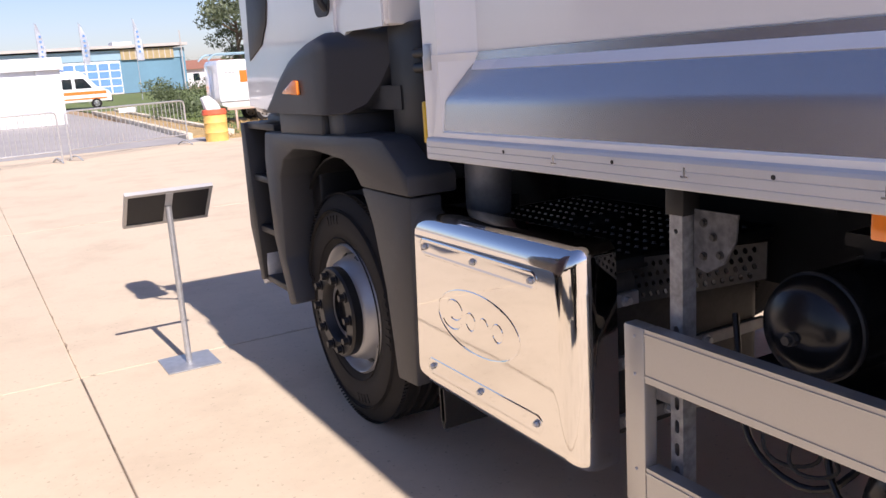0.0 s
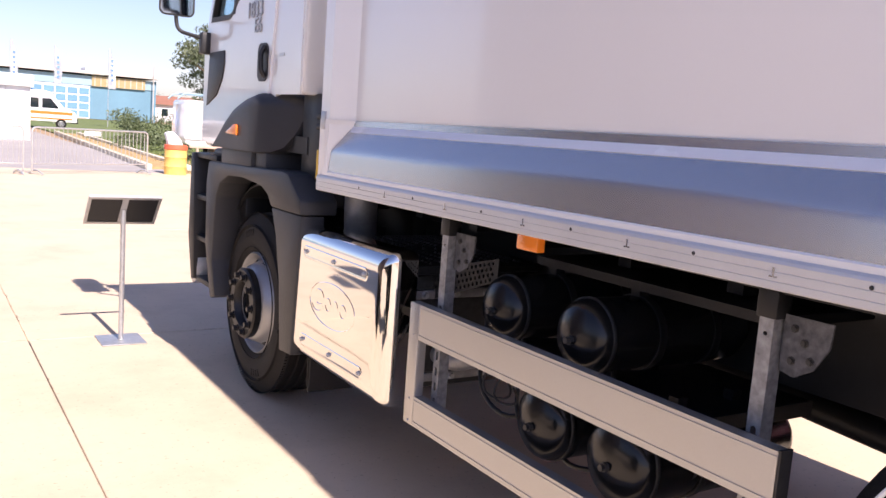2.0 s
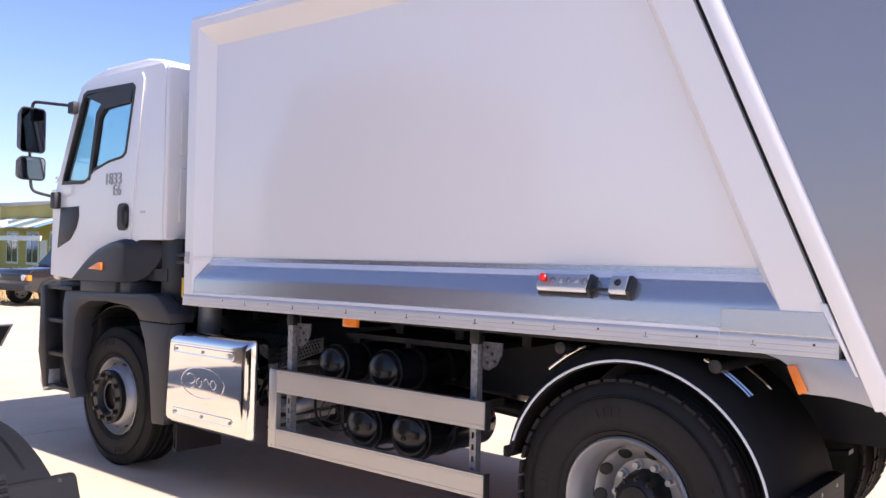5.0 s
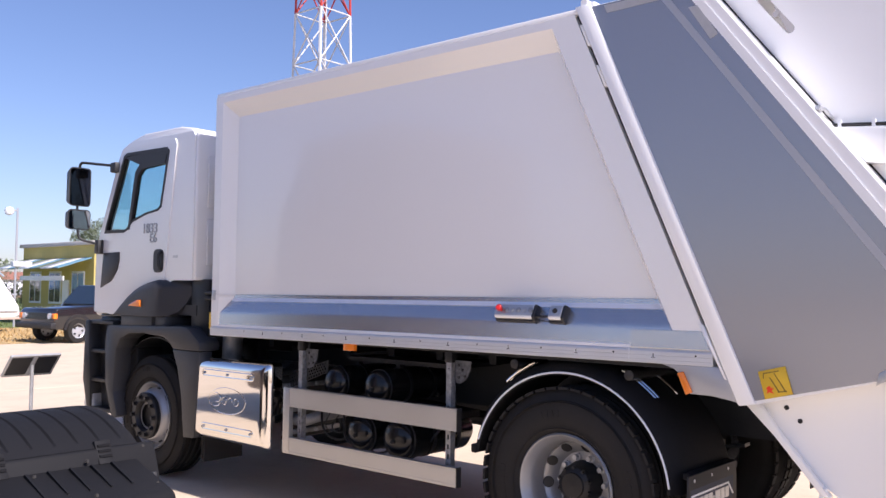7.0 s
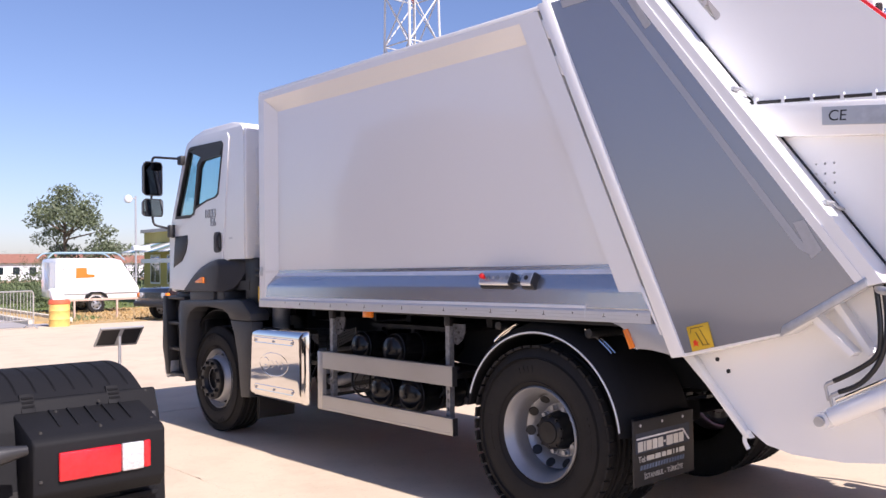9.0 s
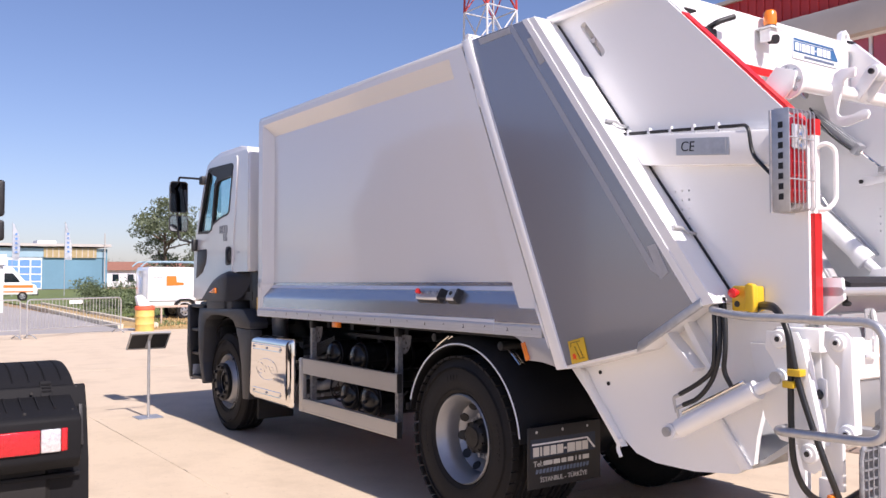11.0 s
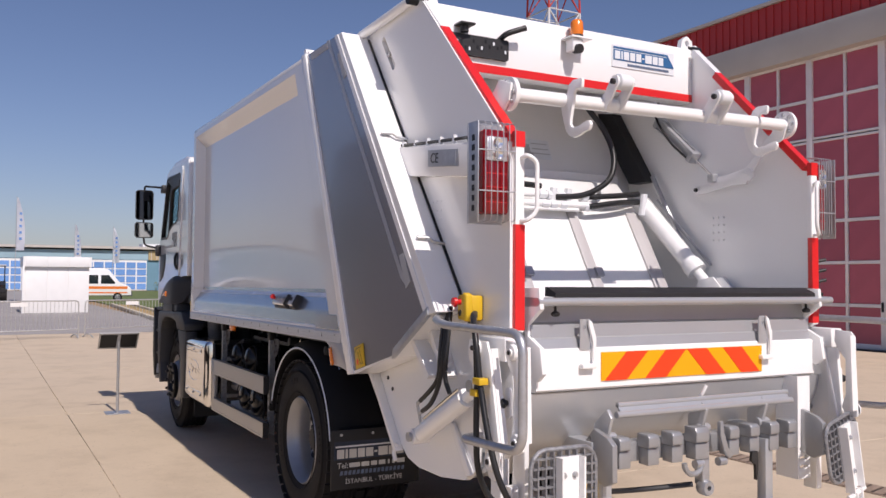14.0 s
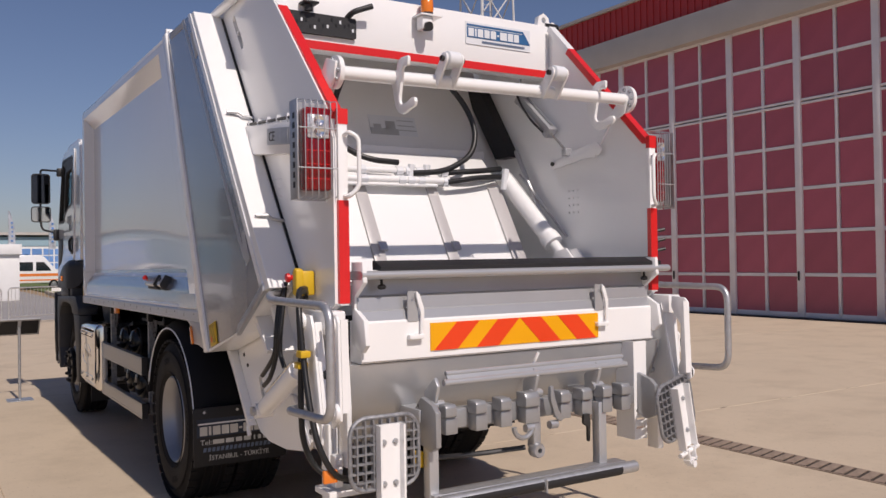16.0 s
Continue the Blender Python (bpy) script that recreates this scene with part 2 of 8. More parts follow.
def plate(bm, outer, holes, axis, a0, a1):
    """A flat plate from a0 to a1 across an axis, with openings cut through it."""
    loops = [outer] + list(holes)
    caps = []
    for a in (a0, a1):
        rings, edges = [], []
        for lp in loops:
            vs = [bm.verts.new(axis_point(axis, a, *p)) for p in lp]
            edges += [bm.edges.new((vs[i], vs[(i + 1) % len(vs)])) for i in range(len(vs))]
            rings.append(vs)
        if holes:
            bmesh.ops.triangle_fill(bm, edges=edges, use_beauty=True)
        else:
            bm.faces.new(rings[0])
        caps.append(rings)
    for lo, hi in zip(*caps):
        for i in range(len(lo)):
            k = (i + 1) % len(lo)
            bm.faces.new((lo[i], lo[k], hi[k], hi[i]))


def round_rect(u0, u1, v0, v1, r, n=4):
    out = []
    for cu, cv, a in ((u1 - r, v1 - r, 0), (u0 + r, v1 - r, 90), (u0 + r, v0 + r, 180), (u1 - r, v0 + r, 270)):
        out += arc(cu, cv, r, a, a + 90, n)
    return out


def bolt_mesh(name, r, h, mat, seg=6, axis="x"):
    """A hexagonal bolt head with a washer, standing along -axis from its origin."""
    bm = bmesh.new()
    d = {"x": Vector((-1, 0, 0)), "y": Vector((0, -1, 0)), "z": Vector((0, 0, 1))}[axis]
    cyl(bm, (0, 0, 0), d * (h * 0.25), r * 1.35, 12)
    cyl(bm, d * (h * 0.25), d * h, r, seg, r * 0.9)
    return mesh_of(name, bm, mat, 30)


def text_part(name, body, size, mat, parent, m, depth=0.004):
    """Raised lettering as a mesh."""
    cu = bpy.data.curves.new(name, "FONT")
    cu.body, cu.size, cu.extrude = body, size, depth
    cu.align_x, cu.align_y = "CENTER", "CENTER"
    ob = bpy.data.objects.new(name, cu)
    scene.collection.objects.link(ob)
    dg = bpy.context.evaluated_depsgraph_get()
    me = bpy.data.meshes.new_from_object(ob.evaluated_get(dg))
    me.name = name
    bpy.data.objects.remove(ob)
    me.materials.clear()
    me.materials.append(mat)
    o = new(name, me)
    under(o, parent, m)
    return o


# ---- ground ----
def concrete_material():
    m = material("concrete", (0.6, 0.49, 0.36), 0.85, vary=0.06, scale=0.5, grain=14, bump=0.25, bump_scale=90)
    nt = m.node_tree
    n, l = nt.nodes, nt.links
    b = n["Principled BSDF"]
    src = b.inputs["Base Color"].links[0].from_socket
    co = n.new("ShaderNodeTexCoord")
    st = n.new("ShaderNodeTexNoise")
    st.inputs["Scale"].default_value = 1.3
    st.inputs["Detail"].default_value = 8
    st.inputs["Roughness"].default_value = 0.65
    l.new(co.outputs["Object"], st.inputs["Vector"])
    rp = n.new("ShaderNodeValToRGB")
    rp.color_ramp.elements[0].position, rp.color_ramp.elements[0].color = 0.3, (0.86, 0.85, 0.84, 1)
    rp.color_ramp.elements[1].position, rp.color_ramp.elements[1].color = 0.52, (1, 1, 1, 1)
    l.new(st.outputs["Fac"], rp.inputs["Fac"])
    sp = n.new("ShaderNodeTexNoise")
    sp.inputs["Scale"].default_value = 38
    sp.inputs["Detail"].default_value = 2
    l.new(co.outputs["Object"], sp.inputs["Vector"])
    sr = n.new("ShaderNodeMapRange")
    sr.inputs["From Min"].default_value, sr.inputs["From Max"].default_value = 0.26, 0.36
    sr.inputs["To Min"].default_value, sr.inputs["To Max"].default_value = 0.72, 1.0
    l.new(sp.outputs["Fac"], sr.inputs["Value"])
    speck = n.new("ShaderNodeVectorMath")
    speck.operation = "SCALE"
    l.new(src, speck.inputs[0])
    l.new(sr.outputs[0], speck.inputs["Scale"])
    mix = n.new("ShaderNodeVectorMath")
    mix.operation = "MULTIPLY"
    l.new(speck.outputs[0], mix.inputs[0])
    l.new(rp.outputs["Color"], mix.inputs[1])
    l.new(mix.outputs[0], b.inputs["Base Color"])
    return m


CONCRETE = concrete_material()
JOINT = material("joint_filler", (0.25, 0.185, 0.135), 0.9, vary=0.3, scale=20)
ASPHALT = material("worn_pale_asphalt", (0.34, 0.32, 0.31), 0.9, vary=0.15, scale=0.6, bump=0.3)
EARTH = material("dry_earth", (0.36, 0.25, 0.14), 0.95, vary=0.25, scale=1.5, bump=0.4, bump_scale=20)

bm = bmesh.new()
box(bm, -900, 900, -900, 900, -0.4, -0.06)
tagged(new("ground", mesh_of("ground", bm, EARTH)), "dry brown earth reaching to the horizon", "ground", kind="structure")

# concrete slabs, joints recessed: slab edges along the fitted joint lines
slab_tag = thing("pavement", "pale beige cast concrete apron with thin dark joints", "pavement", kind="structure")
XJ = [-60.0, -24.0, -18.2, -12.4, -6.7, -0.98, 4.8, 10.6, 18.0]
YJ = [-60.0, -20.5, -14.75, -9.0, -3.25, 2.53, 8.3, 14.0, 19.8]
bm = bmesh.new()
box(bm, -60, 19, -60, 19.8, -0.058, -0.012)
part("joint_bed", bm, JOINT, slab_tag, "dark filler between slabs")
random.seed(4)
for xa, xb in zip(XJ, XJ[1:]):
    for ya, yb in zip(YJ, YJ[1:]):
        bm = bmesh.new()
        g = 0.006
        box(bm, xa + 0.0019, xb - 0.0019, ya + g, yb - g, -0.05, random.uniform(-0.0015, 0.0015), 0.005, 1)
        part("slab", bm, CONCRETE, slab_tag)
bm = bmesh.new()
box(bm, -70, 4.6, 19.85, 118, -0.05, 0.0)
tagged(new("road", mesh_of("road", bm, ASPHALT)), "grey worn asphalt road beyond the barriers", "road", kind="structure")
GRASS = material("grass_sheet", (0.13, 0.17, 0.05), 0.95, vary=0.35, scale=3, bump=0.5, bump_scale=40)
STRAW = material("dry_grass", (0.42, 0.29, 0.13), 0.95, vary=0.35, scale=4, bump=0.6, bump_scale=40)
bm = bmesh.new()
prism(bm, [(5.3, 21.3), (6.9, 22.5), (7.2, 29.5), (40, 29.5), (60, 118), (6.5, 118)], "z", -0.05, 0.02)
tagged(new("ground", mesh_of("ground", bm, GRASS)), "short green lawn behind the kerb", "ground", kind="structure")
bm = bmesh.new()
prism(bm, [(4.65, 19.9), (40, 19.9), (40, 29.4), (7.25, 29.4), (6.95, 22.4), (5.3, 21.2)], "z", -0.05, 0.012)
tagged(new("ground", mesh_of("ground", bm, STRAW)), "dry straw-coloured grass and bare earth", "ground", kind="structure")
# tufts of dry and green grass
random.seed(11)
for nm, mat_, n_, lab, area in (("dry_grass_tufts", STRAW, 2600, "tufts of dry yellow grass", (5.0, 14.0, 20.2, 29.0)), ("green_grass_tufts", GRASS, 2600, "tufts of green grass on the lawn", (5.6, 13.0, 23.0, 45.0))):
    bm = bmesh.new()
    for i in range(n_):
        x, y = random.uniform(area[0], area[1]), random.uniform(area[2], area[3])
        if nm[0] == "g" and y < 29.5 and x > 6.9:
            continue
        a, h = random.uniform(0, 6.3), random.uniform(0.04, 0.13)
        d = Vector((math.cos(a), math.sin(a), 0)) * random.uniform(0.02, 0.05)
        o = Vector((random.uniform(-0.05, 0.05), random.uniform(-0.05, 0.05), h))
        b = Vector((x, y, 0.0))
        bm.faces.new([bm.verts.new(b - d), bm.verts.new(b + d), bm.verts.new(b + o)])
    tagged(new(nm, mesh_of(nm, bm, mat_, 0)), lab, "grass", kind="stuff")
# crumbled edges and dirt along the joints
random.seed(17)
bm = bmesh.new()
for along, at, lo, hi in (("y", -0.98, -16, 19), ("x", 2.53, -12, 17), ("x", -3.25, -12, 17), ("y", 4.8, -16, 19), ("x", -9.0, -12, 17), ("y", -6.7, -16, 19), ("x", 8.3, -12, 17)):
    u = lo
    while u < hi:
        n_ = random.uniform(0.03, 0.16)
        w_ = random.uniform(0.002, 0.007)
        o = at + random.uniform(-0.006, 0.006)
        q = [(u, o - w_), (u + n_ * 0.4, o - w_ * random.uniform(0.3, 1.4)), (u + n_, o), (u + n_ * 0.5, o + w_ * random.uniform(0.4, 1.5))]
        bm.faces.new([bm.verts.new((a, b, 0.0025) if along == "x" else (b, a, 0.0025)) for a, b in q])
        u += n_ + random.choice((0.02, 0.05, 0.3, 0.9))
tagged(new("joint_dirt", mesh_of("joint_dirt", bm, JOINT, 0)), "dark dirt and crumbs along the slab joints", "dirt", kind="stuff")
# drain channel with slats beside the truck
drain = thing("drain_channel", "rusty slotted steel drain channel in the concrete", "drain", kind="structure")
RUST = material("rusty_steel", (0.33, 0.25, 0.19), 0.8, metal=0.1, vary=0.3, scale=12, bump=0.3)
bm = bmesh.new()
box(bm, 4.5, 4.52, -12, 4, -0.01, 0.006)
box(bm, 4.78, 4.8, -12, 4, -0.01, 0.006)
part("edge_rail", bm, RUST, drain)
bm = bmesh.new()
box(bm, 4.52, 4.78, -12, 4, -0.0105, 0.002)
part("channel_bed", bm, material("drain_silt", (0.06, 0.045, 0.035), 0.95, vary=0.3, scale=15), drain)
bm = bmesh.new()
box(bm, -0.13, 0.13, -0.035, 0.035, 0.0, 0.007)
slat = mesh_of("slat", bm, RUST)
for i in range(145):
    piece("slat", slat, drain, pose(4.65, -11.9 + i * 0.109, 0.0025, 0, 0, 14))

# ---- refuse truck: body ----
W = 2.55
truck = thing("refuse_truck", "white and grey refuse collection truck with polished side box", "truck")


def slant_y(z):
    return -3.57 - 0.87 * (3.33 - z) / 2.03


D = 0.085


def lifted(y, z):
    """Height z on the truck's body, which rises a little towards the rear; the roof line stays."""
    return z + 0.0055 * max(0.0, -y) * min(1.0, max(0.0, (3.3 - z) / 1.6))


def side_x(side):
    """Distance in from the truck's left (0) or right (1) side, as x."""
    return (lambda v: v) if side == 0 else (lambda v: W - v)


bm = bmesh.new()
prism(bm, [(-0.05, 1.34), (-0.05, 3.3), (slant_y(3.3) + 0.07, 3.3), (slant_y(1.34) + 0.07, 1.34)], "x", D, W - D)
body = part("body", bm, BODYWHITE, truck, "white painted steel refuse body")
bm = bmesh.new()
box(bm, 0.004, W - 0.004, slant_y(3.33), 0.0, 3.302, 3.334, 0.006)
part("roof", bm, BODYWHITE, body)
bm = bmesh.new()
box(bm, 0.004, W - 0.004, -0.049, 0.0, 1.34, 3.3, 0.006)
part("front_wall", bm, BODYWHITE, body)


def ring(bm, X, outer, middle, inner, depth):
    """A raised frame: a flat face between two outlines and a slope from the second down to the third."""
    rows = [[bm.verts.new((X(0.0), *p)) for p in outer], [bm.verts.new((X(0.0), *p)) for p in middle],
            [bm.verts.new((X(depth), *p)) for p in inner]]
    for a, b in zip(rows, rows[1:]):
        for i in range(4):
            k = (i + 1) % 4
            bm.faces.new((a[i], a[k], b[k], b[i]))
    back = [bm.verts.new((X(depth + 0.02), *p)) for p in outer]
    for i in range(4):
        k = (i + 1) % 4
        bm.faces.new((rows[0][k], rows[0][i], back[i], back[k]))


for side in (0, 1):
    X = side_x(side)
    bm = bmesh.new()
    ring(bm, X, [(0, 1.36), (0, 3.3), (slant_y(3.3) + 0.078, 3.3), (slant_y(1.36) + 0.078, 1.36)],
         [(-0.095, 1.4), (-0.095, 3.25), (slant_y(3.25) + 0.252, 3.25), (slant_y(1.4) + 0.252, 1.4)],
         [(-0.215, 1.52), (-0.215, 3.12), (slant_y(3.12) + 0.31, 3.12), (slant_y(1.52) + 0.31, 1.52)], D + 0.004)
    part("panel_frame", bm, BODYWHITE, body, "raised white frame round the side panel", smooth=15)
    # side sheet, bulged by a few millimetres between its welds
    bm = bmesh.new()
    NU, NV = 40, 20
    grid = []
    for i in range(NU + 1):
        u = i / NU
        row = []
        for j in range(NV + 1):
            v = j / NV
            z = 1.652 + 1.48 * v
            y = -0.2 + (slant_y(z) + 0.295 + 0.2) * u
            sway = 0.014 * math.sin(math.pi * u) * math.sin(math.pi * v)
            wave = 0.001 * math.sin(7.3 * u + 2.1 * v) * math.sin(math.pi * u) + 0.0007 * math.sin(5.0 * v + 3.0 * u + 1.0) * math.sin(math.pi * v)
            row.append(bm.verts.new((X(D - 0.002 - sway - wave), y, z)))
        grid.append(row)
    for i in range(NU):
        for j in range(NV):
            bm.faces.new((grid[i][j], grid[i + 1][j], grid[i + 1][j + 1], grid[i][j + 1]))
    part("side_sheet", bm, BODYWHITE, body, "glossy white side sheet, slightly bulged", smooth=60)
    # folded skirt: upright lip, stripe ledge, upper slope, near-upright lower face
    fold = [(0.079, 1.648), (0.077, 1.622), (0.06, 1.594), (0.0195, 1.522), (0.014, 1.511), (0.0105, 1.499), (0.0085, 1.487), (0.0035, 1.392)]
    bm = bmesh.new()
    prism(bm, [(X(d), z) for d, z in fold] + [(X(D + 0.06), 1.392), (X(D + 0.06), 1.648)], "y", -0.03, slant_y(1.5) + 0.1)
    sk = part("skirt", bm, SILVER, body, "folded silver skirt panel", smooth=12)
    for v in sk.data.vertices:
        if v.co.y > -0.1:
            v.co.y = -0.03 - (v.co.z - 1.39) * 0.72
    # pale stripe on the ledge
    bm = bmesh.new()
    prism(bm, [(X(0.0745), 1.6225), (X(0.0575), 1.5945), (X(0.07), 1.59), (X(0.085), 1.62)], "y", -0.2, slant_y(1.6) + 0.2)
    part("stripe", bm, STRIPE, sk, "pale reflective stripe")
    # white return that closes the skirt's front end
    bm = bmesh.new()
    edge, lip = [], []
    for d, z in fold[::-1]:
        q = (z - 1.392) / 0.256
        edge.append(bm.verts.new((X(d - 0.001), -0.029 - (z - 1.39) * 0.72, z)))
        lip.append(bm.verts.new((X(-0.003), -0.03 - 0.066 * q, z)))
    front = [bm.verts.new((X(-0.003), 0.0, 1.36)), bm.verts.new((X(-0.003), 0.0, 1.648))]
    bm.faces.new([front[0]] + lip + [front[1]])
    for i in range(len(fold) - 1):
        bm.faces.new((lip[i], edge[i], edge[i + 1], lip[i + 1]))
    part("corner_plate", bm, BODYWHITE, body)
    # ribbed bottom rail
    bm = bmesh.new()
    prof = [(0.004, 1.309), (0.0, 1.313), (0.0, 1.328), (0.002, 1.33), (0.0, 1.332), (0.0, 1.35), (0.002, 1.352), (0.0, 1.354), (0.0, 1.37),
            (0.003, 1.378), (0.012, 1.387), (0.09, 1.387), (0.09, 1.309)]
    prism(bm, [(X(a - 0.01), z) for a, z in prof], "y", slant_y(1.36) + 0.085, 0.0)
    rail = part("bottom_rail", bm, RAILALU, body, "ribbed aluminium bottom rail", smooth=20)
    hole = bolt_mesh("rivet", 0.004, 0.002, DARKSTEEL)
    for i in range(9):
        y = -0.464 - i * 0.472
        piece("rivet", hole, rail, Matrix.Translation((X(-0.011 if side == 0 else -0.01), y, lifted(y, 1.358))) @ Matrix.Diagonal((1 if side == 0 else -1, 1, 1, 1)))
    # small stamped marks between the rivets
    for i in range(8):
        y = -0.7 - i * 0.472
        bm = bmesh.new()
        box(bm, min(X(-0.0108), X(-0.009)), max(X(-0.0108), X(-0.009)), y - 0.011, y + 0.011, 1.338, 1.342)
        box(bm, min(X(-0.0108), X(-0.009)), max(X(-0.0108), X(-0.009)), y - 0.003, y + 0.003, 1.342, 1.362)
        part("stamp", bm, SILVER, rail)
    # closing plate at the skirt's rear end, a short seam in front of it
    bm = bmesh.new()
    prism(bm, [(-3.867, 1.388), (-3.867, 1.484), (-4.05, 1.486), (slant_y(1.486) + 0.088, 1.486), (slant_y(1.388) + 0.088, 1.388)], "x", X(-0.006), X(0.03), 0.003)
    end = part("skirt_end", bm, SILVER, body, "silver closing plate of the skirt", smooth=8)
    for v in end.data.vertices:
        d = X(v.co.x)
        if d < 0.01:
            v.co.x = X(d - 0.0015 + (v.co.z - 1.388) * 0.0526)
    bm = bmesh.new()
    box(bm, min(X(-0.0115), X(0.0)), max(X(-0.0115), X(0.0)), -3.8645, -3.8615, 1.325, 1.384)
    part("rail_joint", bm, PRINT, rail)
    # white lip of the rear post, running down past the skirt to a point
    bm = bmesh.new()
    prism(bm, [(slant_y(1.52) + 0.092, 1.52), (slant_y(1.52) + 0.066, 1.52), (slant_y(1.25) + 0.06, 1.25), (slant_y(1.25) + 0.072, 1.25)], "x", X(-0.012), X(0.03), 0.003)
    part("post_lip", bm, BODYWHITE, body, "white folded lip of the rear post")
    bm = bmesh.new()
    prism(bm, [(-4.05, 1.309), (slant_y(1.309) + 0.07, 1.309), (slant_y(1.2) + 0.02, 1.2), (-4.46, 1.138), (-4.42, 1.148), (-4.32, 1.163), (-4.188, 1.165), (-4.138, 1.272), (-4.11, 1.29)],
          "x", X(-0.006), X(0.04), 0.004)
    part("rear_skirt", bm, PALEGREY, body, "grey skirt end plate")
    # marker lamps
    bm = bmesh.new()
    box(bm, min(X(-0.004), X(0.03)), max(X(-0.004), X(0.03)), -1.72, -1.61, 1.26, 1.317, 0.006)
    part("marker_lamp", bm, ORANGE, body, "amber side marker lamp")
    bm = bmesh.new()
    prism(bm, [(-4.139, 1.268), (-4.173, 1.277), (-4.222, 1.174), (-4.186, 1.158)], "x", X(-0.016), X(-0.001), 0.004)
    part("marker_lamp", bm, ORANGE, body, "amber side marker lamp")
    bm = bmesh.new()
    box(bm, min(X(-0.004), X(0.004)), max(X(-0.004), X(0.004)), -0.058, -0.005, 1.6, 1.685, 0.002)
    part("label_plate", bm, STEEL, body, "small grey maker's plate")
    bm = bmesh.new()
    box(bm, min(X(-0.004), X(0.04)), max(X(-0.004), X(0.04)), 0.002, 0.03, 1.36, 1.5, 0.006)
    part("reflector", bm, YELLOW, body, "yellow front reflector")
# the body sits slightly higher at the rear, up to the level of the side sheet
for ob in body.children_recursive:
    if ob.data.users == 1:
        for v in ob.data.vertices:
            v.co.z = lifted(v.co.y, v.co.z)
random.seed(8)

# control boxes on the skirt


def control_box(name, y0, y1, buttons):
    t = part(name, bmesh.new(), PLASTIC, truck)
    m = Matrix.Translation((0.036, 0, 1.55)) @ Matrix.Rotation(radians(30), 4, "Y")
    t.matrix_basis = m
    bm = bmesh.new()
    box(bm, -0.03, 0.0, y0, y1, -0.045, 0.055, 0.008)
    lo = part("base", bm, PLASTIC, t, "black plastic base")
    bm = bmesh.new()
    box(bm, -0.062, -0.03, y0 + 0.004, y1 - 0.004, -0.036, 0.05, 0.012, 3)
    part("cover", bm, CABWHITE, t, "off-white plastic cover")
    bm = bmesh.new()
    box(bm, -0.066, -0.061, y0 + 0.016, y1 - 0.01, -0.024, 0.046, 0.002)
    part("face_plate", bm, GREYSTEEL, t, "grey button panel")
    bm = bmesh.new()
    prism(bm, [(-0.064, -0.03), (-0.064, 0.052), (-0.03, 0.058), (0.0, 0.058), (0.0, -0.047), (-0.034, -0.047)], "y", y0 - 0.008, y0 + 0.012, 0.005)
    part("end_cap", bm, PLASTIC, t, "black end cap")
    for i in range(buttons):
        yy = y1 - 0.05 - i * 0.043
        bm = bmesh.new()
        if buttons > 2 and i == 0:
            cyl(bm, (-0.066, yy, 0.01), (-0.085, yy, 0.01), 0.012, 16)
            lathe(bm, [(0.0, -0.106), (0.014, -0.105), (0.02, -0.098), (0.02, -0.085), (0.0, -0.085)], (0, yy, 0.01), "x", 20)
            part("stop_button", bm, RED, t, "red mushroom stop button")
        else:
            lathe(bm, [(0.0, -0.076), (0.009, -0.076), (0.011, -0.073), (0.016, -0.072), (0.016, -0.066)], (0, yy, 0.01), "x", 16)
            part("button", bm, DARKSTEEL if buttons < 2 else RIM if i % 2 else PALEGREY, t)
    return t


control_box("control_box", -3.25, -2.96, 6)
control_box("control_box", -3.45, -3.345, 1)
bm = bmesh.new()
tube(bm, [(-0.01, -3.25, 1.56), (-0.015, -3.3, 1.555), (-0.01, -3.345, 1.558)], 0.008, 8)
part("control_cable", bm, HOSE, truck)

# ---- chassis ----
bm = bmesh.new()
for xa in (0.84, 1.63):
    box(bm, xa, xa + 0.08, -5.0, 1.7, 0.86, 1.13)
    box(bm, xa - 0.02, xa + 0.1, -4.6, -0.05, 1.13, 1.3)
for ya in (-4.6, -3.4, -2.2, -1.0, 0.3, 1.4):
    box(bm, 0.92, 1.63, ya, ya + 0.1, 0.9, 1.1)
chassis = part("chassis", bm, BLACK, truck, "black steel ladder chassis")
bm = bmesh.new()
box(bm, 0.1, W - 0.1, -4.5, -0.02, 1.3, 1.338)
part("floor_plate", bm, BLACK, chassis)
for i in range(9):
    bm = bmesh.new()
    box(bm, 0.42, W - 0.42, -0.3 - i * 0.47, -0.24 - i * 0.47, 1.21, 1.3)
    part("floor_beam", bm, BLACK, chassis)
for ya in (1.0, -3.41):
    bm = bmesh.new()
    cyl(bm, (0.3, ya, 0.545), (W - 0.3, ya, 0.545), 0.07, 16)
    box(bm, 0.7, W - 0.7, ya - 0.1, ya + 0.1, 0.45, 0.66, 0.03)
    if ya < 0:
        lathe(bm, [(0.0, -0.3), (0.14, -0.26), (0.22, -0.1), (0.22, 0.1), (0.14, 0.26), (0.0, 0.3)], (W / 2, ya, 0.545), "x", 24)
    part("axle", bm, BLACK, chassis)
    for xa in (0.85, 1.62):
        bm = bmesh.new()
        for i in range(3):
            prism(bm, [(ya - 0.75 + i * 0.15, 0.8), (ya, 0.66 - i * 0.0 + i * 0.02), (ya + 0.75 - i * 0.15, 0.8), (ya + 0.75 - i * 0.15, 0.82), (ya, 0.68 + i * 0.02), (ya - 0.75 + i * 0.15, 0.82)], "x", xa, xa + 0.08)
        part("leaf_spring", bm, BLACK, chassis)
bm = bmesh.new()
cyl(bm, (W / 2, 0.6, 0.85), (W / 2, -3.2, 0.6), 0.06, 12)
part("drive_shaft", bm, BLACK, chassis)
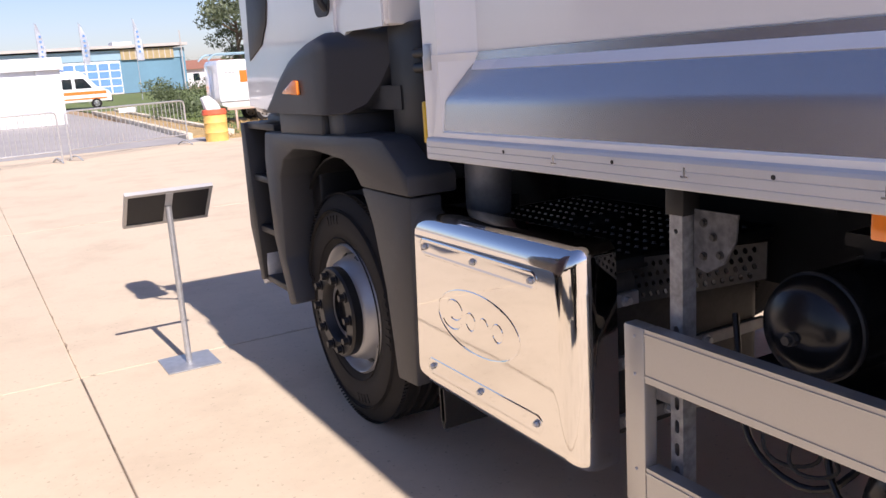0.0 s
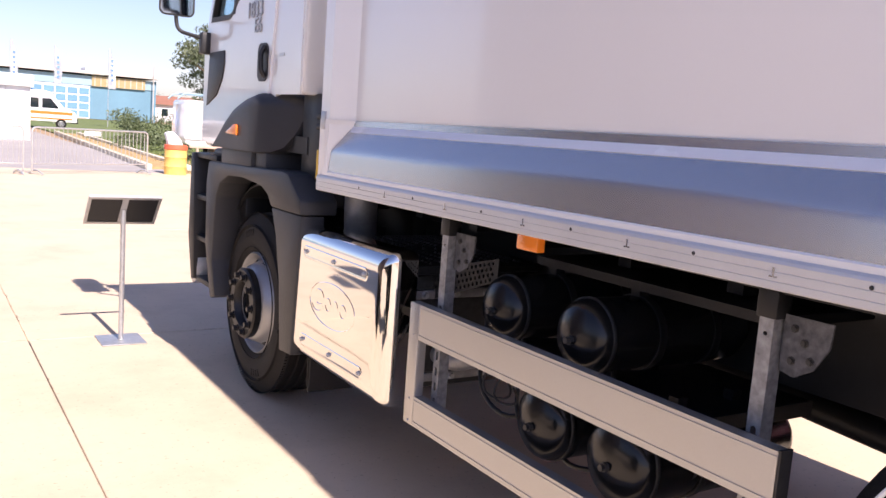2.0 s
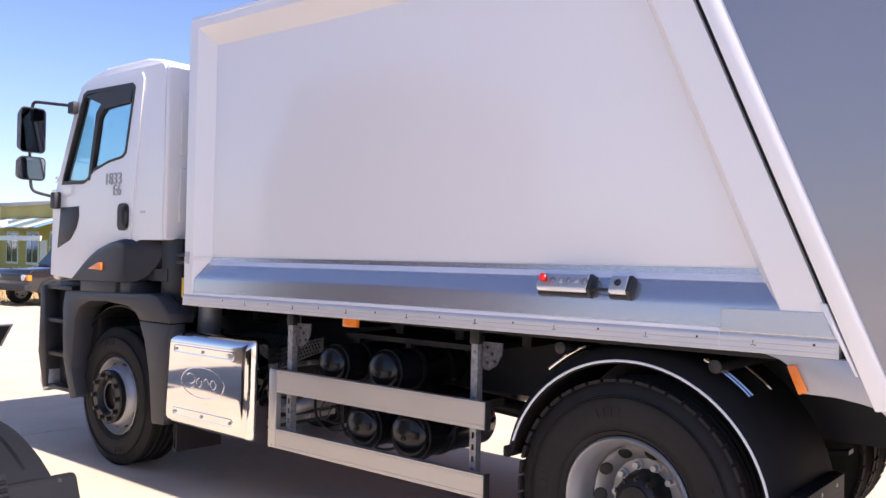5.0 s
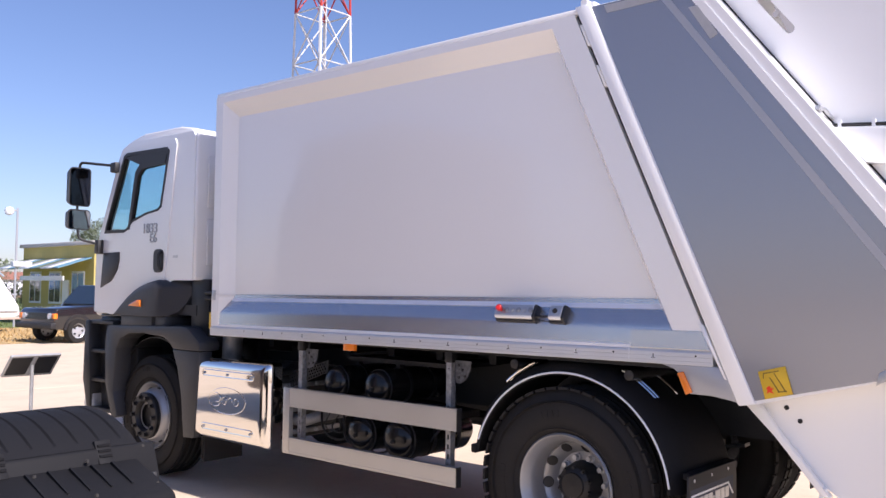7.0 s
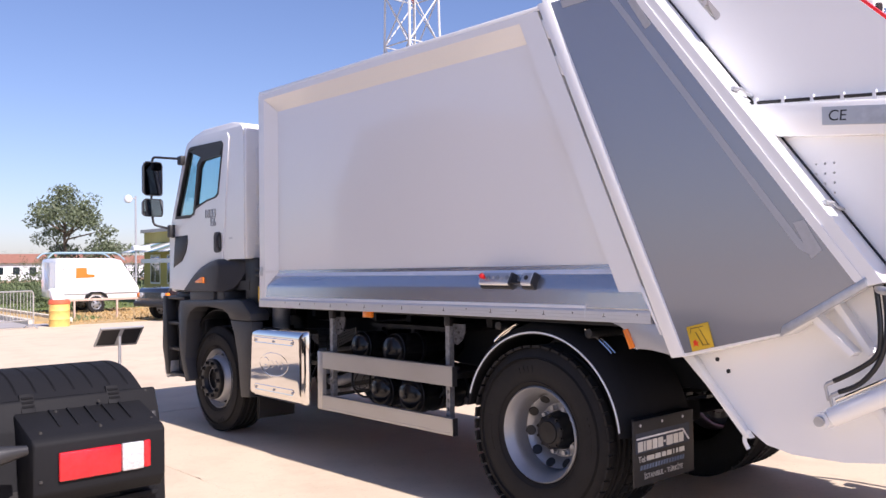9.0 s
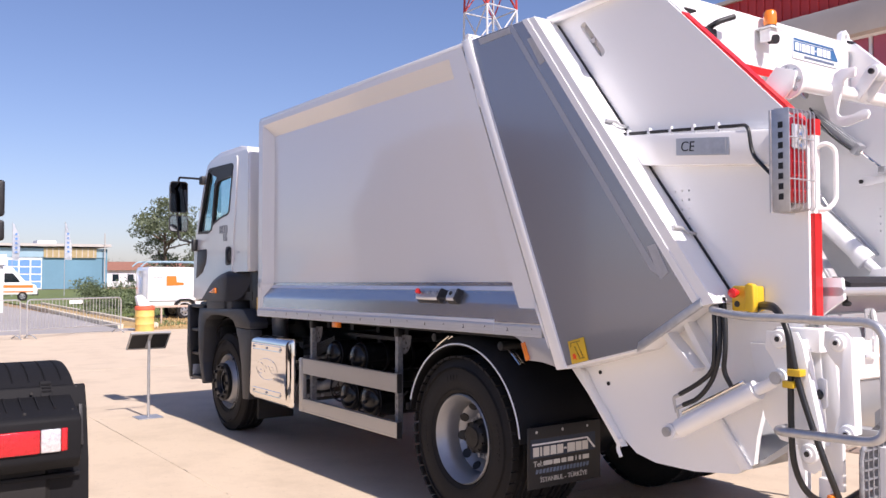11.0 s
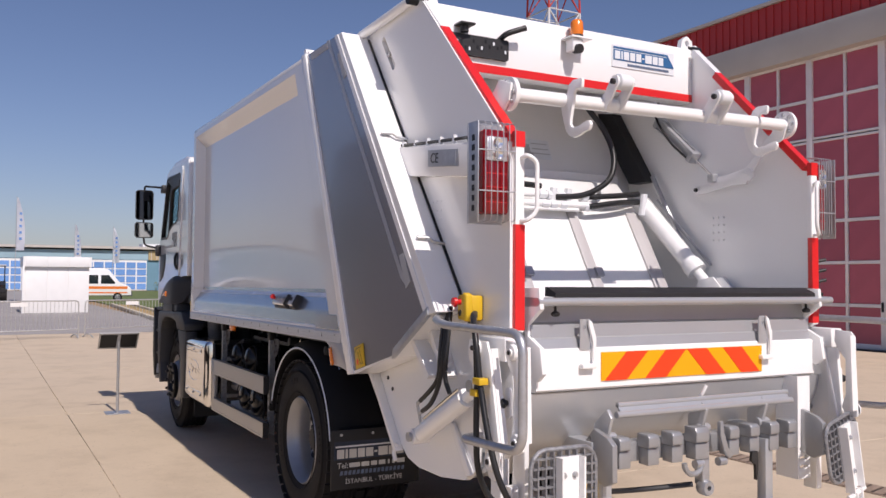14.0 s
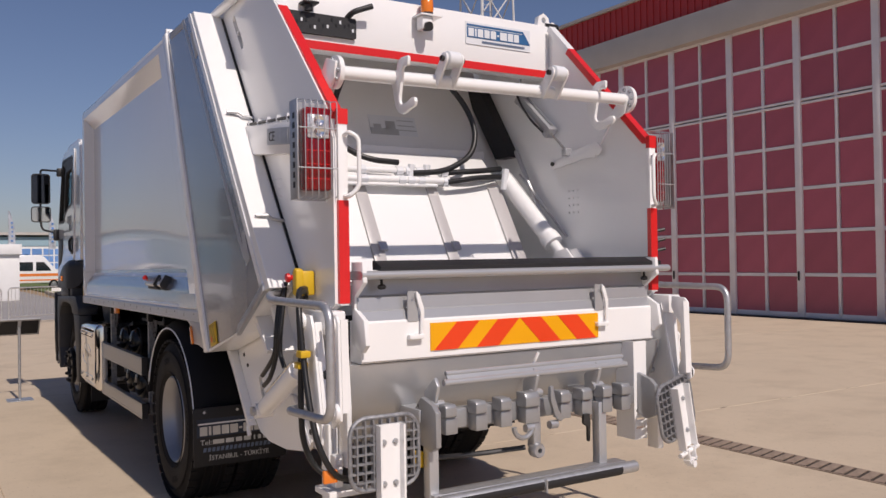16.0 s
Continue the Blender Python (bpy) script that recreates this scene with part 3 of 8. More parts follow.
bm = bmesh.new()
box(bm, 0.75, 1.8, 0.35, 1.75, 0.55, 1.4, 0.05)
part("engine", bm, BLACK, chassis)
# silencer and steps behind the polished box
bm = bmesh.new()
box(bm, 0.16, 0.78, -0.72, 0.16, 0.5, 1.02, 0.04)
sil = part("silencer", bm, DARKSTEEL, truck, "grey exhaust silencer box")
for z in (0.56, 0.74, 0.93):
    bm = bmesh.new()
    box(bm, 0.15, 0.79, -0.735, -0.715, z - 0.02, z + 0.02, 0.005)
    part("rim_band", bm, DUCT, sil)
sbolt = bolt_mesh("bolt", 0.013, 0.02, STEEL, 6, "y")
for x in (0.2, 0.36, 0.52):
    for z in (0.56, 0.74, 0.93):
        piece("bolt", sbolt, sil, Matrix.Translation((x, -0.735, z)))
bm = bmesh.new()
tube(bm, rounded([(0.3, -0.72, 0.66), (0.3, -0.86, 0.66), (0.34, -0.95, 0.7), (0.6, -1.0, 0.72)], 0.08), 0.045, 14)
part("outlet_pipe", bm, DUCT, sil, "dull steel exhaust outlet pipe")
for k, (y, z, r) in enumerate(((-1.3, 0.72, 0.075), (-1.36, 0.7, 0.06))):
    bm = bmesh.new()
    tube(bm, [(0.2 + 0.02 * math.sin(2 * radians(t)), y + r * math.cos(radians(t)), z + r * math.sin(radians(t))) for t in range(-200, 100, 15)], 0.005, 8)
    part("coiled_line", bm, DARKSTEEL, chassis, "coiled air line")
# dark block added to hide bright ground behind the gaps
bm = bmesh.new()
box(bm, W - 0.75, W - 0.12, -1.6, -0.75, 0.58, 1.08, 0.08, 3)
part("fuel_tank", bm, BLACK, truck, "dark block added on the far side to close gaps under the body")
bm = bmesh.new()
box(bm, 0.14, 0.8, -0.76, 0.18, 1.02, 1.06, 0.008)
part("tread_plate", bm, BLACK, truck, "black studded tread plate")
tread = truck.children[-1]
stud = bolt_mesh("stud", 0.006, 0.006, material("worn_stud", (0.07, 0.07, 0.075), 0.35, metal=0.6, vary=0.3, scale=40), 8, "z")
for i in range(24):
    for j in range(9):
        if 0.25 < ((i - 12) / 9) ** 2 + ((j - 5) / 3.2) ** 2 or i % 3 == 0:
            piece("stud", stud, tread, Matrix.Translation((0.165 + j * 0.068, 0.14 - i * 0.037, 1.06)))
bm = bmesh.new()
tube(bm, rounded([(0.4, 0.28, 0.95), (0.3, 0.12, 1.12), (0.28, 0.08, 1.3), (0.3, 0.08, 1.5)], 0.12), 0.085, 20)
part("air_duct", bm, DUCT, truck, "grey corrugated intake duct")
bm = bmesh.new()
lo, hi = (lambda y: 0.85 + (y + 0.56) / -0.62 * 0.22), (lambda y: 1.0 + (y + 0.56) / -0.62 * 0.16)
holes = []
for i in range(20):
    for j in range(4):
        cy = -0.58 - i * 0.029 - (0.013 if j % 2 else 0)
        holes.append(arc(cy, lo(cy) + (hi(cy) - lo(cy)) * (0.16 + 0.225 * j), 0.0085, 0, 300, 5))
plate(bm, [(-0.56, lo(-0.56)), (-0.56, hi(-0.56)), (-1.18, hi(-1.18)), (-1.18, lo(-1.18))], holes, "x", 0.25, 0.254)
part("heat_shield", bm, DARKSTEEL, truck, "perforated steel heat shield", smooth=0)

# polished side box: a rounded cover with raised bars and an oval emblem
bm = bmesh.new()
rows = []
outline = round_rect(-0.78, 0.25, 0.45, 1.12, 0.035, 5)
for xo, inset in ((0.13, 0.0), (0.06, 0.0), (0.038, 0.002), (0.022, 0.008), (0.006, 0.018), (-0.006, 0.031), (-0.014, 0.047), (-0.019, 0.066), (-0.02, 0.085)):
    rows.append([bm.verts.new((xo, -0.265 + (y + 0.265) * (1 - inset / 0.515), 0.785 + (z - 0.785) * (1 - inset / 0.335))) for y, z in outline])
for a, c in zip(rows, rows[1:]):
    for i in range(len(a)):
        k = (i + 1) % len(a)
        bm.faces.new((a[i], a[k], c[k], c[i]))
bm.faces.new(rows[-1])
cover = part("box_cover", bm, CHROME, truck, "mirror polished steel box cover with oval emblem")
for zc in (1.0, 0.56):
    bm = bmesh.new()
    prev = None
    for ins, xo in ((0.0, -0.02), (0.004, -0.0225), (0.009, -0.0225), (0.016, -0.0195)):
        row = [bm.verts.new((xo, *p)) for p in round_rect(-0.62 + ins, 0.08 - ins, zc - 0.031 + ins, zc + 0.031 - ins, 0.031 - ins, 6)]
        for i in range(len(row) if prev else 0):
            k = (i + 1) % len(row)
            bm.faces.new((prev[i], prev[k], row[k], row[i]))
        prev = row
    bm.faces.new(prev)
    part("pressed_bar", bm, CHROME, cover)
    bl = bolt_mesh("bolt", 0.009, 0.01, STEEL)
    for yc in (0.045, -0.27, -0.585):
        piece("bolt", bl, cover, Matrix.Translation((-0.021, yc, zc)))
bm = bmesh.new()
for r, t in ((1.0, 0.0045),):
    pts = [Vector((-0.0175, -0.27 + 0.245 * r * math.cos(a), 0.79 + 0.105 * r * math.sin(a))) for a in np.linspace(0, 2 * math.pi, 65)]
    tube(bm, pts, t, 8, cap=False)
part("emblem", bm, CHROME, cover, "embossed oval emblem")
# flourishes inside the oval, plain raised curls
bm = bmesh.new()
for k, (yc, zc, ry, rz, a0, a1) in enumerate([(-0.15, 0.81, 0.05, 0.035, 30, 300), (-0.25, 0.79, 0.028, 0.03, 0, 360), (-0.33, 0.79, 0.025, 0.03, 20, 200),
                                           (-0.41, 0.79, 0.03, 0.03, 0, 360), (-0.13, 0.77, 0.06, 0.03, 180, 350)]):
    pts = [Vector((-0.0175, yc + 0.015 + ry * math.cos(radians(a)), zc + rz * math.sin(radians(a)))) for a in np.linspace(a0, a1, 24)]
    tube(bm, pts, 0.0045, 6)
part("emblem_relief", bm, CHROME, cover)

# side guard
guard = part("side_guard", bmesh.new(), ALU, truck, "aluminium under-run side guard")
for z0, z1 in ((0.815, 0.955), (0.465, 0.585)):
    bm = bmesh.new()
    prism(bm, [(0.008, z0), (0.008, z1), (0.012, z1 + 0.0), (0.05, z1), (0.05, z1 - 0.012), (0.02, z1 - 0.012), (0.02, z0 + 0.012), (0.05, z0 + 0.012), (0.05, z0)],
          "y", -2.65, -1.02)
    for zz in (z0 + 0.016, z1 - 0.016):
        box(bm, 0.0055, 0.009, -2.65, -1.02, zz - 0.004, zz + 0.004)
    part("rail", bm, ALU, guard, smooth=20)
bm = bmesh.new()
box(bm, 0.006, 0.05, -1.018, -0.945, 0.463, 0.957, 0.006)
part("end_post", bm, ALU, guard)
rv = bolt_mesh("rivet", 0.004, 0.004, STEEL)
for zz in (0.48, 0.57, 0.83, 0.93):
    piece("rivet", rv, guard, Matrix.Translation((0.006, -0.985, zz)))
for z0, z1 in ((0.812, 0.958), (0.462, 0.588)):
    bm = bmesh.new()
    box(bm, 0.008, 0.052, -2.656, -2.648, z0, z1)
    part("end_cap", bm, PLASTIC, guard)
for yc, xp in ((-1.06, 0.075), (-2.51, 0.095)):
    bm = bmesh.new()
    slots = [round_rect(yc - 0.008, yc + 0.008, 0.49 + i * 0.062, 0.525 + i * 0.062, 0.0079, 3) for i in range(8)] + [round_rect(yc - 0.006, yc + 0.006, 1.19, 1.202, 0.0059, 3)]
    plate(bm, [(yc - 0.021, 0.47), (yc - 0.021, 1.25), (yc + 0.021, 1.25), (yc + 0.021, 0.47)], slots, "x", xp, xp + 0.004)
    box(bm, xp + 0.004, xp + 0.045, yc - 0.021, yc - 0.017, 0.47, 1.25)
    box(bm, xp + 0.004, xp + 0.045, yc + 0.017, yc + 0.021, 0.47, 1.25)
    part("slotted_post", bm, SPANGLE, guard, "galvanised slotted steel post", smooth=20)
    bm = bmesh.new()
    prism(bm, [(yc - 0.028, 1.11), (yc - 0.028, 1.25), (yc - 0.16, 1.25), (yc - 0.155, 1.19), (yc - 0.12, 1.13), (yc - 0.07, 1.1)], "x", xp + 0.03, xp + 0.036)
    br = part("bracket", bm, material("mottled_zinc", (0.09, 0.09, 0.095), 0.6, vary=0.7, scale=40, spec=0.3), guard, "dark galvanised bracket plate", smooth=20)
    bb = bolt_mesh("bolt", 0.008, 0.008, DARKSTEEL)
    for dy, z in ((-0.06, 1.14), (-0.09, 1.19), (-0.11, 1.15), (-0.06, 1.22)):
        piece("bolt", bb, br, Matrix.Translation((xp + 0.03, yc + dy, z)))
    bm = bmesh.new()
    box(bm, xp - 0.006, xp + 0.05, yc - 0.03, yc + 0.03, 1.235, 1.305, 0.004)
    part("post_cap", bm, BLACK, guard)
    for z0, z1 in ((0.83, 0.94), (0.48, 0.57)):
        bm = bmesh.new()
        box(bm, 0.021, xp, yc - 0.018, yc + 0.018, z0, z1, 0.003)
        part("rail_mount", bm, DARKSTEEL, guard)

# air tanks, lying across the chassis
for yc, zc, r in ((-1.38, 1.015, 0.118), (-1.81, 1.015, 0.122), (-1.65, 0.675, 0.132), (-2.02, 0.675, 0.14)):
    bm = bmesh.new()
    lathe(bm, [(0.0, 0.092), (r * 0.4, 0.096), (r * 0.75, 0.11), (r * 0.9, 0.127), (r * 0.97, 0.145), (r, 0.17), (r, 0.78), (r * 0.7, 0.85), (0.0, 0.87)], (0.0, yc, zc), "x", 40)
    tank = part("air_tank", bm, TANKBLACK, truck, "glossy black compressed air tank")
    bm = bmesh.new()
    lathe(bm, [(r - 0.001, 0.16), (r + 0.004, 0.163), (r + 0.004, 0.172), (r - 0.001, 0.175)], (0.0, yc, zc), "x", 40)
    part("seam_ring", bm, BLACK, tank)
    bm = bmesh.new()
    cyl(bm, (0.096, yc, zc - 0.01), (0.08, yc, zc - 0.01), 0.016, 8)
    cyl(bm, (0.082, yc, zc - 0.01), (0.068, yc, zc - 0.01), 0.011, 6)
    part("drain_plug", bm, DARKSTEEL, tank)
    for xa in (0.36, 0.62):
        bm = bmesh.new()
        lathe(bm, [(r + 0.001, xa), (r + 0.006, xa), (r + 0.006, xa + 0.03), (r + 0.001, xa + 0.03)], (0.0, yc, zc), "x", 32)
        box(bm, xa - 0.005, xa + 0.035, yc - 0.02, yc + 0.02, zc + r, zc + r + 0.04)
        part("strap", bm, BLACK, tank)
# carrier plates; the lower one is lengthened forwards to cover a bright gap
bm = bmesh.new()
box(bm, 0.3, 0.9, -2.14, -1.08, 0.77, 0.82)
box(bm, 0.3, 0.9, -2.4, -1.35, 1.17, 1.2)
part("tank_carrier", bm, BLACK, truck)
# hoses under the body
for k in range(4):
    bm = bmesh.new()
    y0 = -1.2 - 0.25 * k
    tube(bm, rounded([(0.35, y0 + 0.2, 0.92), (0.22, y0 + 0.05, 0.62 - 0.05 * k), (0.25, y0 - 0.15, 0.55), (0.4, y0 - 0.25, 0.75)], 0.15), 0.009, 8)
    part("air_line", bm, HOSE, chassis)

# ---- wheels ----


def wheel(c, side, rear):
    """A truck wheel at its hub's middle; side 0 faces -x. The rear one is a dished twin."""
    m = Matrix.Translation(c) @ (Matrix.Identity(4) if side == 0 else Matrix.Rotation(math.pi, 4, "Z"))
    w = part("wheel", bmesh.new(), RUBBER, truck)
    w.matrix_basis = m
    R = c[2]
    r0 = 0.298 if not rear else 0.306
    hw = 0.145
    prof = [(r0, -hw + 0.03), (r0 + 0.02, -hw + 0.008), (r0 + 0.06, -hw - 0.006), (r0 + 0.11, -hw - 0.012), (R - 0.1, -hw - 0.008),
            (R - 0.062, -hw), (R - 0.058, -hw + 0.004), (R - 0.025, -hw + 0.012), (R - 0.008, -hw + 0.03)]
    tread = []
    for i in range(5):
        a = -hw + 0.036 + i * (2 * hw - 0.072) / 4
        if i:
            tread += [(R - 0.016, a - 0.008), (R - 0.016, a + 0.004), (R, a + 0.006)]
        else:
            tread += [(R, a)]
    prof = prof + tread + [(r, -h) for r, h in prof[::-1]]
    for n in range(2 if rear else 1):
        off = 0.0 if not rear else (0.0 if n == 0 else 0.33)
        bm = bmesh.new()
        lathe(bm, [(r, h + off) for r, h in prof], (0, 0, 0), "x", 72)
        tyre = part("tyre", bm, RUBBER, w, "black truck tyre with blocky tread" if rear else "black truck tyre with straight ribs", smooth=50)
        # shoulder blocks
        bm = bmesh.new()
        N = 44 if rear else 150
        for i in range(N):
            a = 2 * math.pi * i / N
            for sgn in (-1, 1):
                dd = 0.009 if rear else 0.004
                mm = Matrix.Rotation(a, 4, "X") @ Matrix.Translation((off + sgn * (hw - 0.022), 0, R - dd * 0.6)) @ Matrix.Diagonal((0.06 if rear else 0.02, 0.064 if rear else 0.006, dd * 1.7 if rear else dd * 1.6, 1))
                bmesh.ops.create_cube(bm, size=1.0, matrix=mm)
        part("tread_block", bm, RUBBER, tyre)["kind"] = "stuff"
        if n == 0:
            bm = bmesh.new()
            for rr in (r0 + 0.035, R - 0.075, R - 0.085):
                lathe(bm, [(rr - 0.003, -hw - 0.008), (rr, -hw - 0.015), (rr + 0.003, -hw - 0.008)], (0, 0, 0), "x", 72)
            # raised markings on the sidewall, plain bars
            for q, cnt in ((70, 7), (250, 7), (160, 4), (340, 4)):
                for j in range(cnt):
                    a = radians(q + j * 5)
                    mm = Matrix.Rotation(a, 4, "X") @ Matrix.Translation((-hw - 0.01, 0, r0 + 0.12)) @ Matrix.Diagonal((0.008, 0.018, 0.04, 1))
                    bmesh.ops.create_cube(bm, size=1.0, matrix=mm)
            part("sidewall_relief", bm, RUBBER, tyre)
    # rim
    bm = bmesh.new()
    if rear:
        lathe(bm, [(0.308, -hw + 0.03), (0.313, -hw + 0.012), (0.304, -hw + 0.002), (0.293, -hw + 0.012), (0.286, -hw + 0.03), (0.266, -hw + 0.05), (0.254, -hw + 0.1), (0.25, hw + 0.0),
                   (0.255, hw + 0.06)], (0, 0, 0), "x", 64)
    else:
        lathe(bm, [(0.3, -hw + 0.03), (0.305, -hw + 0.012), (0.296, -hw + 0.002), (0.285, -hw + 0.012), (0.28, -hw + 0.03), (0.255, -hw + 0.05), (0.25, hw)], (0, 0, 0), "x", 64)
    part("rim", bm, RIM, w, "silver painted steel rim")
    bm = bmesh.new()
    if rear:
        dprof = [(0.248, 0.02), (0.238, 0.015), (0.2, 0.05), (0.178, 0.09), (0.105, 0.09)]
        hole_r, hole_x, hs = 0.216, 0.03, 0.03
    else:
        dprof = [(0.262, -0.06), (0.25, -0.1), (0.225, -0.16), (0.2, -0.175), (0.105, -0.175)]
        hole_r, hole_x, hs = 0.248, -0.105, 0.022
    lathe(bm, dprof, (0, 0, 0), "x", 64)
    disc = part("disc", bm, RIM, w, "silver painted wheel disc")
    for i in range(10):
        a = radians(i * 36 + 12)
        bm = bmesh.new()
        nrm = Vector((-0.75, 0, -0.66)) if rear else Vector((-0.75, 0, 0.66))
        mm = Matrix.Rotation(a, 4, "X") @ Matrix.Translation((hole_x, 0, hole_r)) @ nrm.to_track_quat("Z", "Y").to_matrix().to_4x4()
        lathe(bm, [(0.0, 0.004), (hs, 0.004), (hs + 0.004, 0.0)], (0, 0, 0), "z", 20)
        bmesh.ops.transform(bm, matrix=mm, verts=bm.verts[:])
        part("vent_hole", bm, BLACK, disc)
    bm = bmesh.new()
    if rear:
        lathe(bm, [(0.13, 0.1), (0.12, 0.03), (0.108, -0.02), (0.1, -0.032), (0.075, -0.04), (0.07, -0.05), (0.0, -0.054)], (0, 0, 0), "x", 40)
        nut_r, nut_x, nm = 0.15, 0.09, STEEL
    else:
        lathe(bm, [(0.205, -0.17), (0.21, -0.21), (0.2, -0.22), (0.14, -0.222), (0.13, -0.21), (0.122, -0.15), (0.0, -0.14)], (0, 0, 0), "x", 40)
        nut_r, nut_x, nm = 0.17, -0.22, BLACK
    part("hub", bm, BLACK, w, "black hub")
    nut = bolt_mesh("wheel_nut", 0.018, 0.04 if rear else 0.03, nm)
    for i in range(10):
        a = radians(i * 36)
        piece("wheel_nut", nut, w, Matrix.Translation((nut_x, nut_r * math.cos(a), nut_r * math.sin(a))))
    if rear:
        lug = bolt_mesh("hub_bolt", 0.011, 0.02, BLACK)
        for i in range(10):
            a = radians(i * 36 + 18)
            piece("hub_bolt", lug, w, Matrix.Translation((-0.018, 0.1 * math.cos(a), 0.1 * math.sin(a))))
    return w


for s in (0, 1):
    X = side_x(s)
    wheel((X(0.215), 1.0, 0.54), s, False)
    wheel((X(0.2), -3.41, 0.575), s, True)

# rear mudguards
for s in (0, 1):
    X = side_x(s)
    bm = bmesh.new()
    rows = []
    for i in range(31):
        a = radians(10 + 166 * i / 30)
        rows.append([bm.verts.new((x, -3.43 + (0.665 - dr) * math.cos(a), 0.6 + (0.655 - dr) * math.sin(a))) for x, dr in
                     ((X(0.035), 0.03), (X(0.03), 0.012), (X(0.045), 0.0), (X(0.09), -0.034), (X(0.18), -0.056), (X(0.3), -0.064), (X(0.66), -0.064), (X(0.66), 0.0), (X(0.3), 0.0), (X(0.06), 0.03))])
    for a, b2 in zip(rows, rows[1:]):
        for k in range(10):
            m2 = (k + 1) % 10
            bm.faces.new((a[k], a[m2], b2[m2], b2[k]))
    bm.faces.new(rows[0][::-1])
    bm.faces.new(rows[-1])
    mg = part("mudguard", bm, FENDER, truck, "black plastic mudguard with pale edge strip")
    bm = bmesh.new()
    tube(bm, [(X(0.03), -3.43 + 0.648 * math.cos(radians(a)), 0.6 + 0.638 * math.sin(radians(a))) for a in np.linspace(17, 173, 40)], 0.006, 8)
    part("edge_strip", bm, PRINT, mg, "pale edge strip")
    # rubber shoe on the guard's front end
    bm = bmesh.new()
    box(bm, min(X(0.018), X(0.3)), max(X(0.018), X(0.3)), -2.8, -2.758, 0.7, 0.755, 0.01)
    part("end_shoe", bm, FENDER, mg, "black rubber end shoe")
    for a in (58, 124):
        y, z = -3.43 + 0.712 * math.cos(radians(a)), 0.6 + 0.712 * math.sin(radians(a))
        for xo in (0.15, 0.185, 0.42):
            bm = bmesh.new()
            tube(bm, [(X(xo), -3.43 + 0.738 * math.cos(radians(a + 1.6 * k)), 0.6 + 0.728 * math.sin(radians(a + 1.6 * k))) for k in range(-6, 7)], 0.009, 8)
            part("clamp_strap", bm, CHROME, mg, "steel clamp strap")
        bm = bmesh.new()
        cyl(bm, (X(0.09), y + 0.02, z + 0.055), (X(0.9), y + 0.02, z + 0.055), 0.03, 16)
        part("carrier_bar", bm, BLACK, mg)
        bm = bmesh.new()
        lathe(bm, [(0.0, -0.004), (0.02, -0.003), (0.026, 0.0)], (X(0.089), y + 0.02, z + 0.055), "x", 16)
        part("bar_cap", bm, DARKSTEEL, mg)
    # mud flap carrier and flap with white print
    bm = bmesh.new()
    box(bm, min(X(0.05), X(0.62)), max(X(0.05), X(0.62)), -4.188, -4.14, 0.735, 0.768, 0.006)
    part("flap_carrier", bm, FENDER, mg)
    bm = bmesh.new()
    box(bm, min(X(-0.01), X(0.62)), max(X(-0.01), X(0.62)), -4.2, -4.19, 0.385, 0.765, 0.002)
    flap = part("mud_flap", bm, FLAPRUB, truck, "black rubber mud flap with white print")
    if s == 0:
        def bar(x0, x1, z0, z1, mat=GREYSTEEL, slant=0.0):
            bm = bmesh.new()
            prism(bm, [(x0, z0), (x1, z0), (x1 + slant, z1), (x0 + slant, z1)], "y", -4.2035, -4.2005)
            part("print_bar", bm, mat, flap)
        # dark blue field, roof-shaped line, and bars in place of the maker's name, number and web address
        bm = bmesh.new()
        prism(bm, [(0.01, 0.575), (0.01, 0.692), (0.57, 0.692), (0.57, 0.575)], "y", -4.2012, -4.2002)
        part("print_field", bm, material("flap_navy", (0.02, 0.032, 0.06), 0.6, vary=0.15), flap)
        bm = bmesh.new()
        prism(bm, [(0.02, 0.655), (0.02, 0.665), (0.5, 0.665), (0.57, 0.59), (0.555, 0.588), (0.492, 0.655)], "y", -4.2035, -4.2005)
        part("print_line", bm, PRINT, flap)
        for i, (a, c2) in enumerate([(0.03, 0.079), (0.088, 0.105), (0.115, 0.165), (0.174, 0.222), (0.231, 0.283), (0.29, 0.312), (0.32, 0.386), (0.394, 0.444), (0.452, 0.502)]):
            dash = i == 5
            bar(a, c2, 0.585 if not dash else 0.608, 0.642 if not dash else 0.621)
        for a, c2 in ((0.115, 0.19), (0.2, 0.255), (0.268, 0.31), (0.323, 0.37), (0.39, 0.4), (0.42, 0.44), (0.455, 0.51)):
            bar(a, c2, 0.525, 0.553)
        for k in range(16):
            bar(0.05 + k * 0.029, 0.05 + k * 0.029 + 0.019, 0.478, 0.504, FADEPRINT, 0.005)
        for nm_, tx_, xt, zt, sz in (("place_name", "İSTANBUL - TÜRKİYE", 0.29, 0.435, 0.042), ("call_word", "Tel:", 0.07, 0.538, 0.05)):
            text_part(nm_, tx_, sz, GREYSTEEL, flap, Matrix.Translation((xt, -4.202, zt)) @ Matrix.Rotation(radians(90), 4, "X"), 0.0015)
        rvt = bolt_mesh("rivet", 0.007, 0.004, STEEL, 8, "y")
        for x in (0.06, 0.28, 0.5):
            piece("rivet", rvt, flap, Matrix.Translation((x, -4.2, 0.735)))

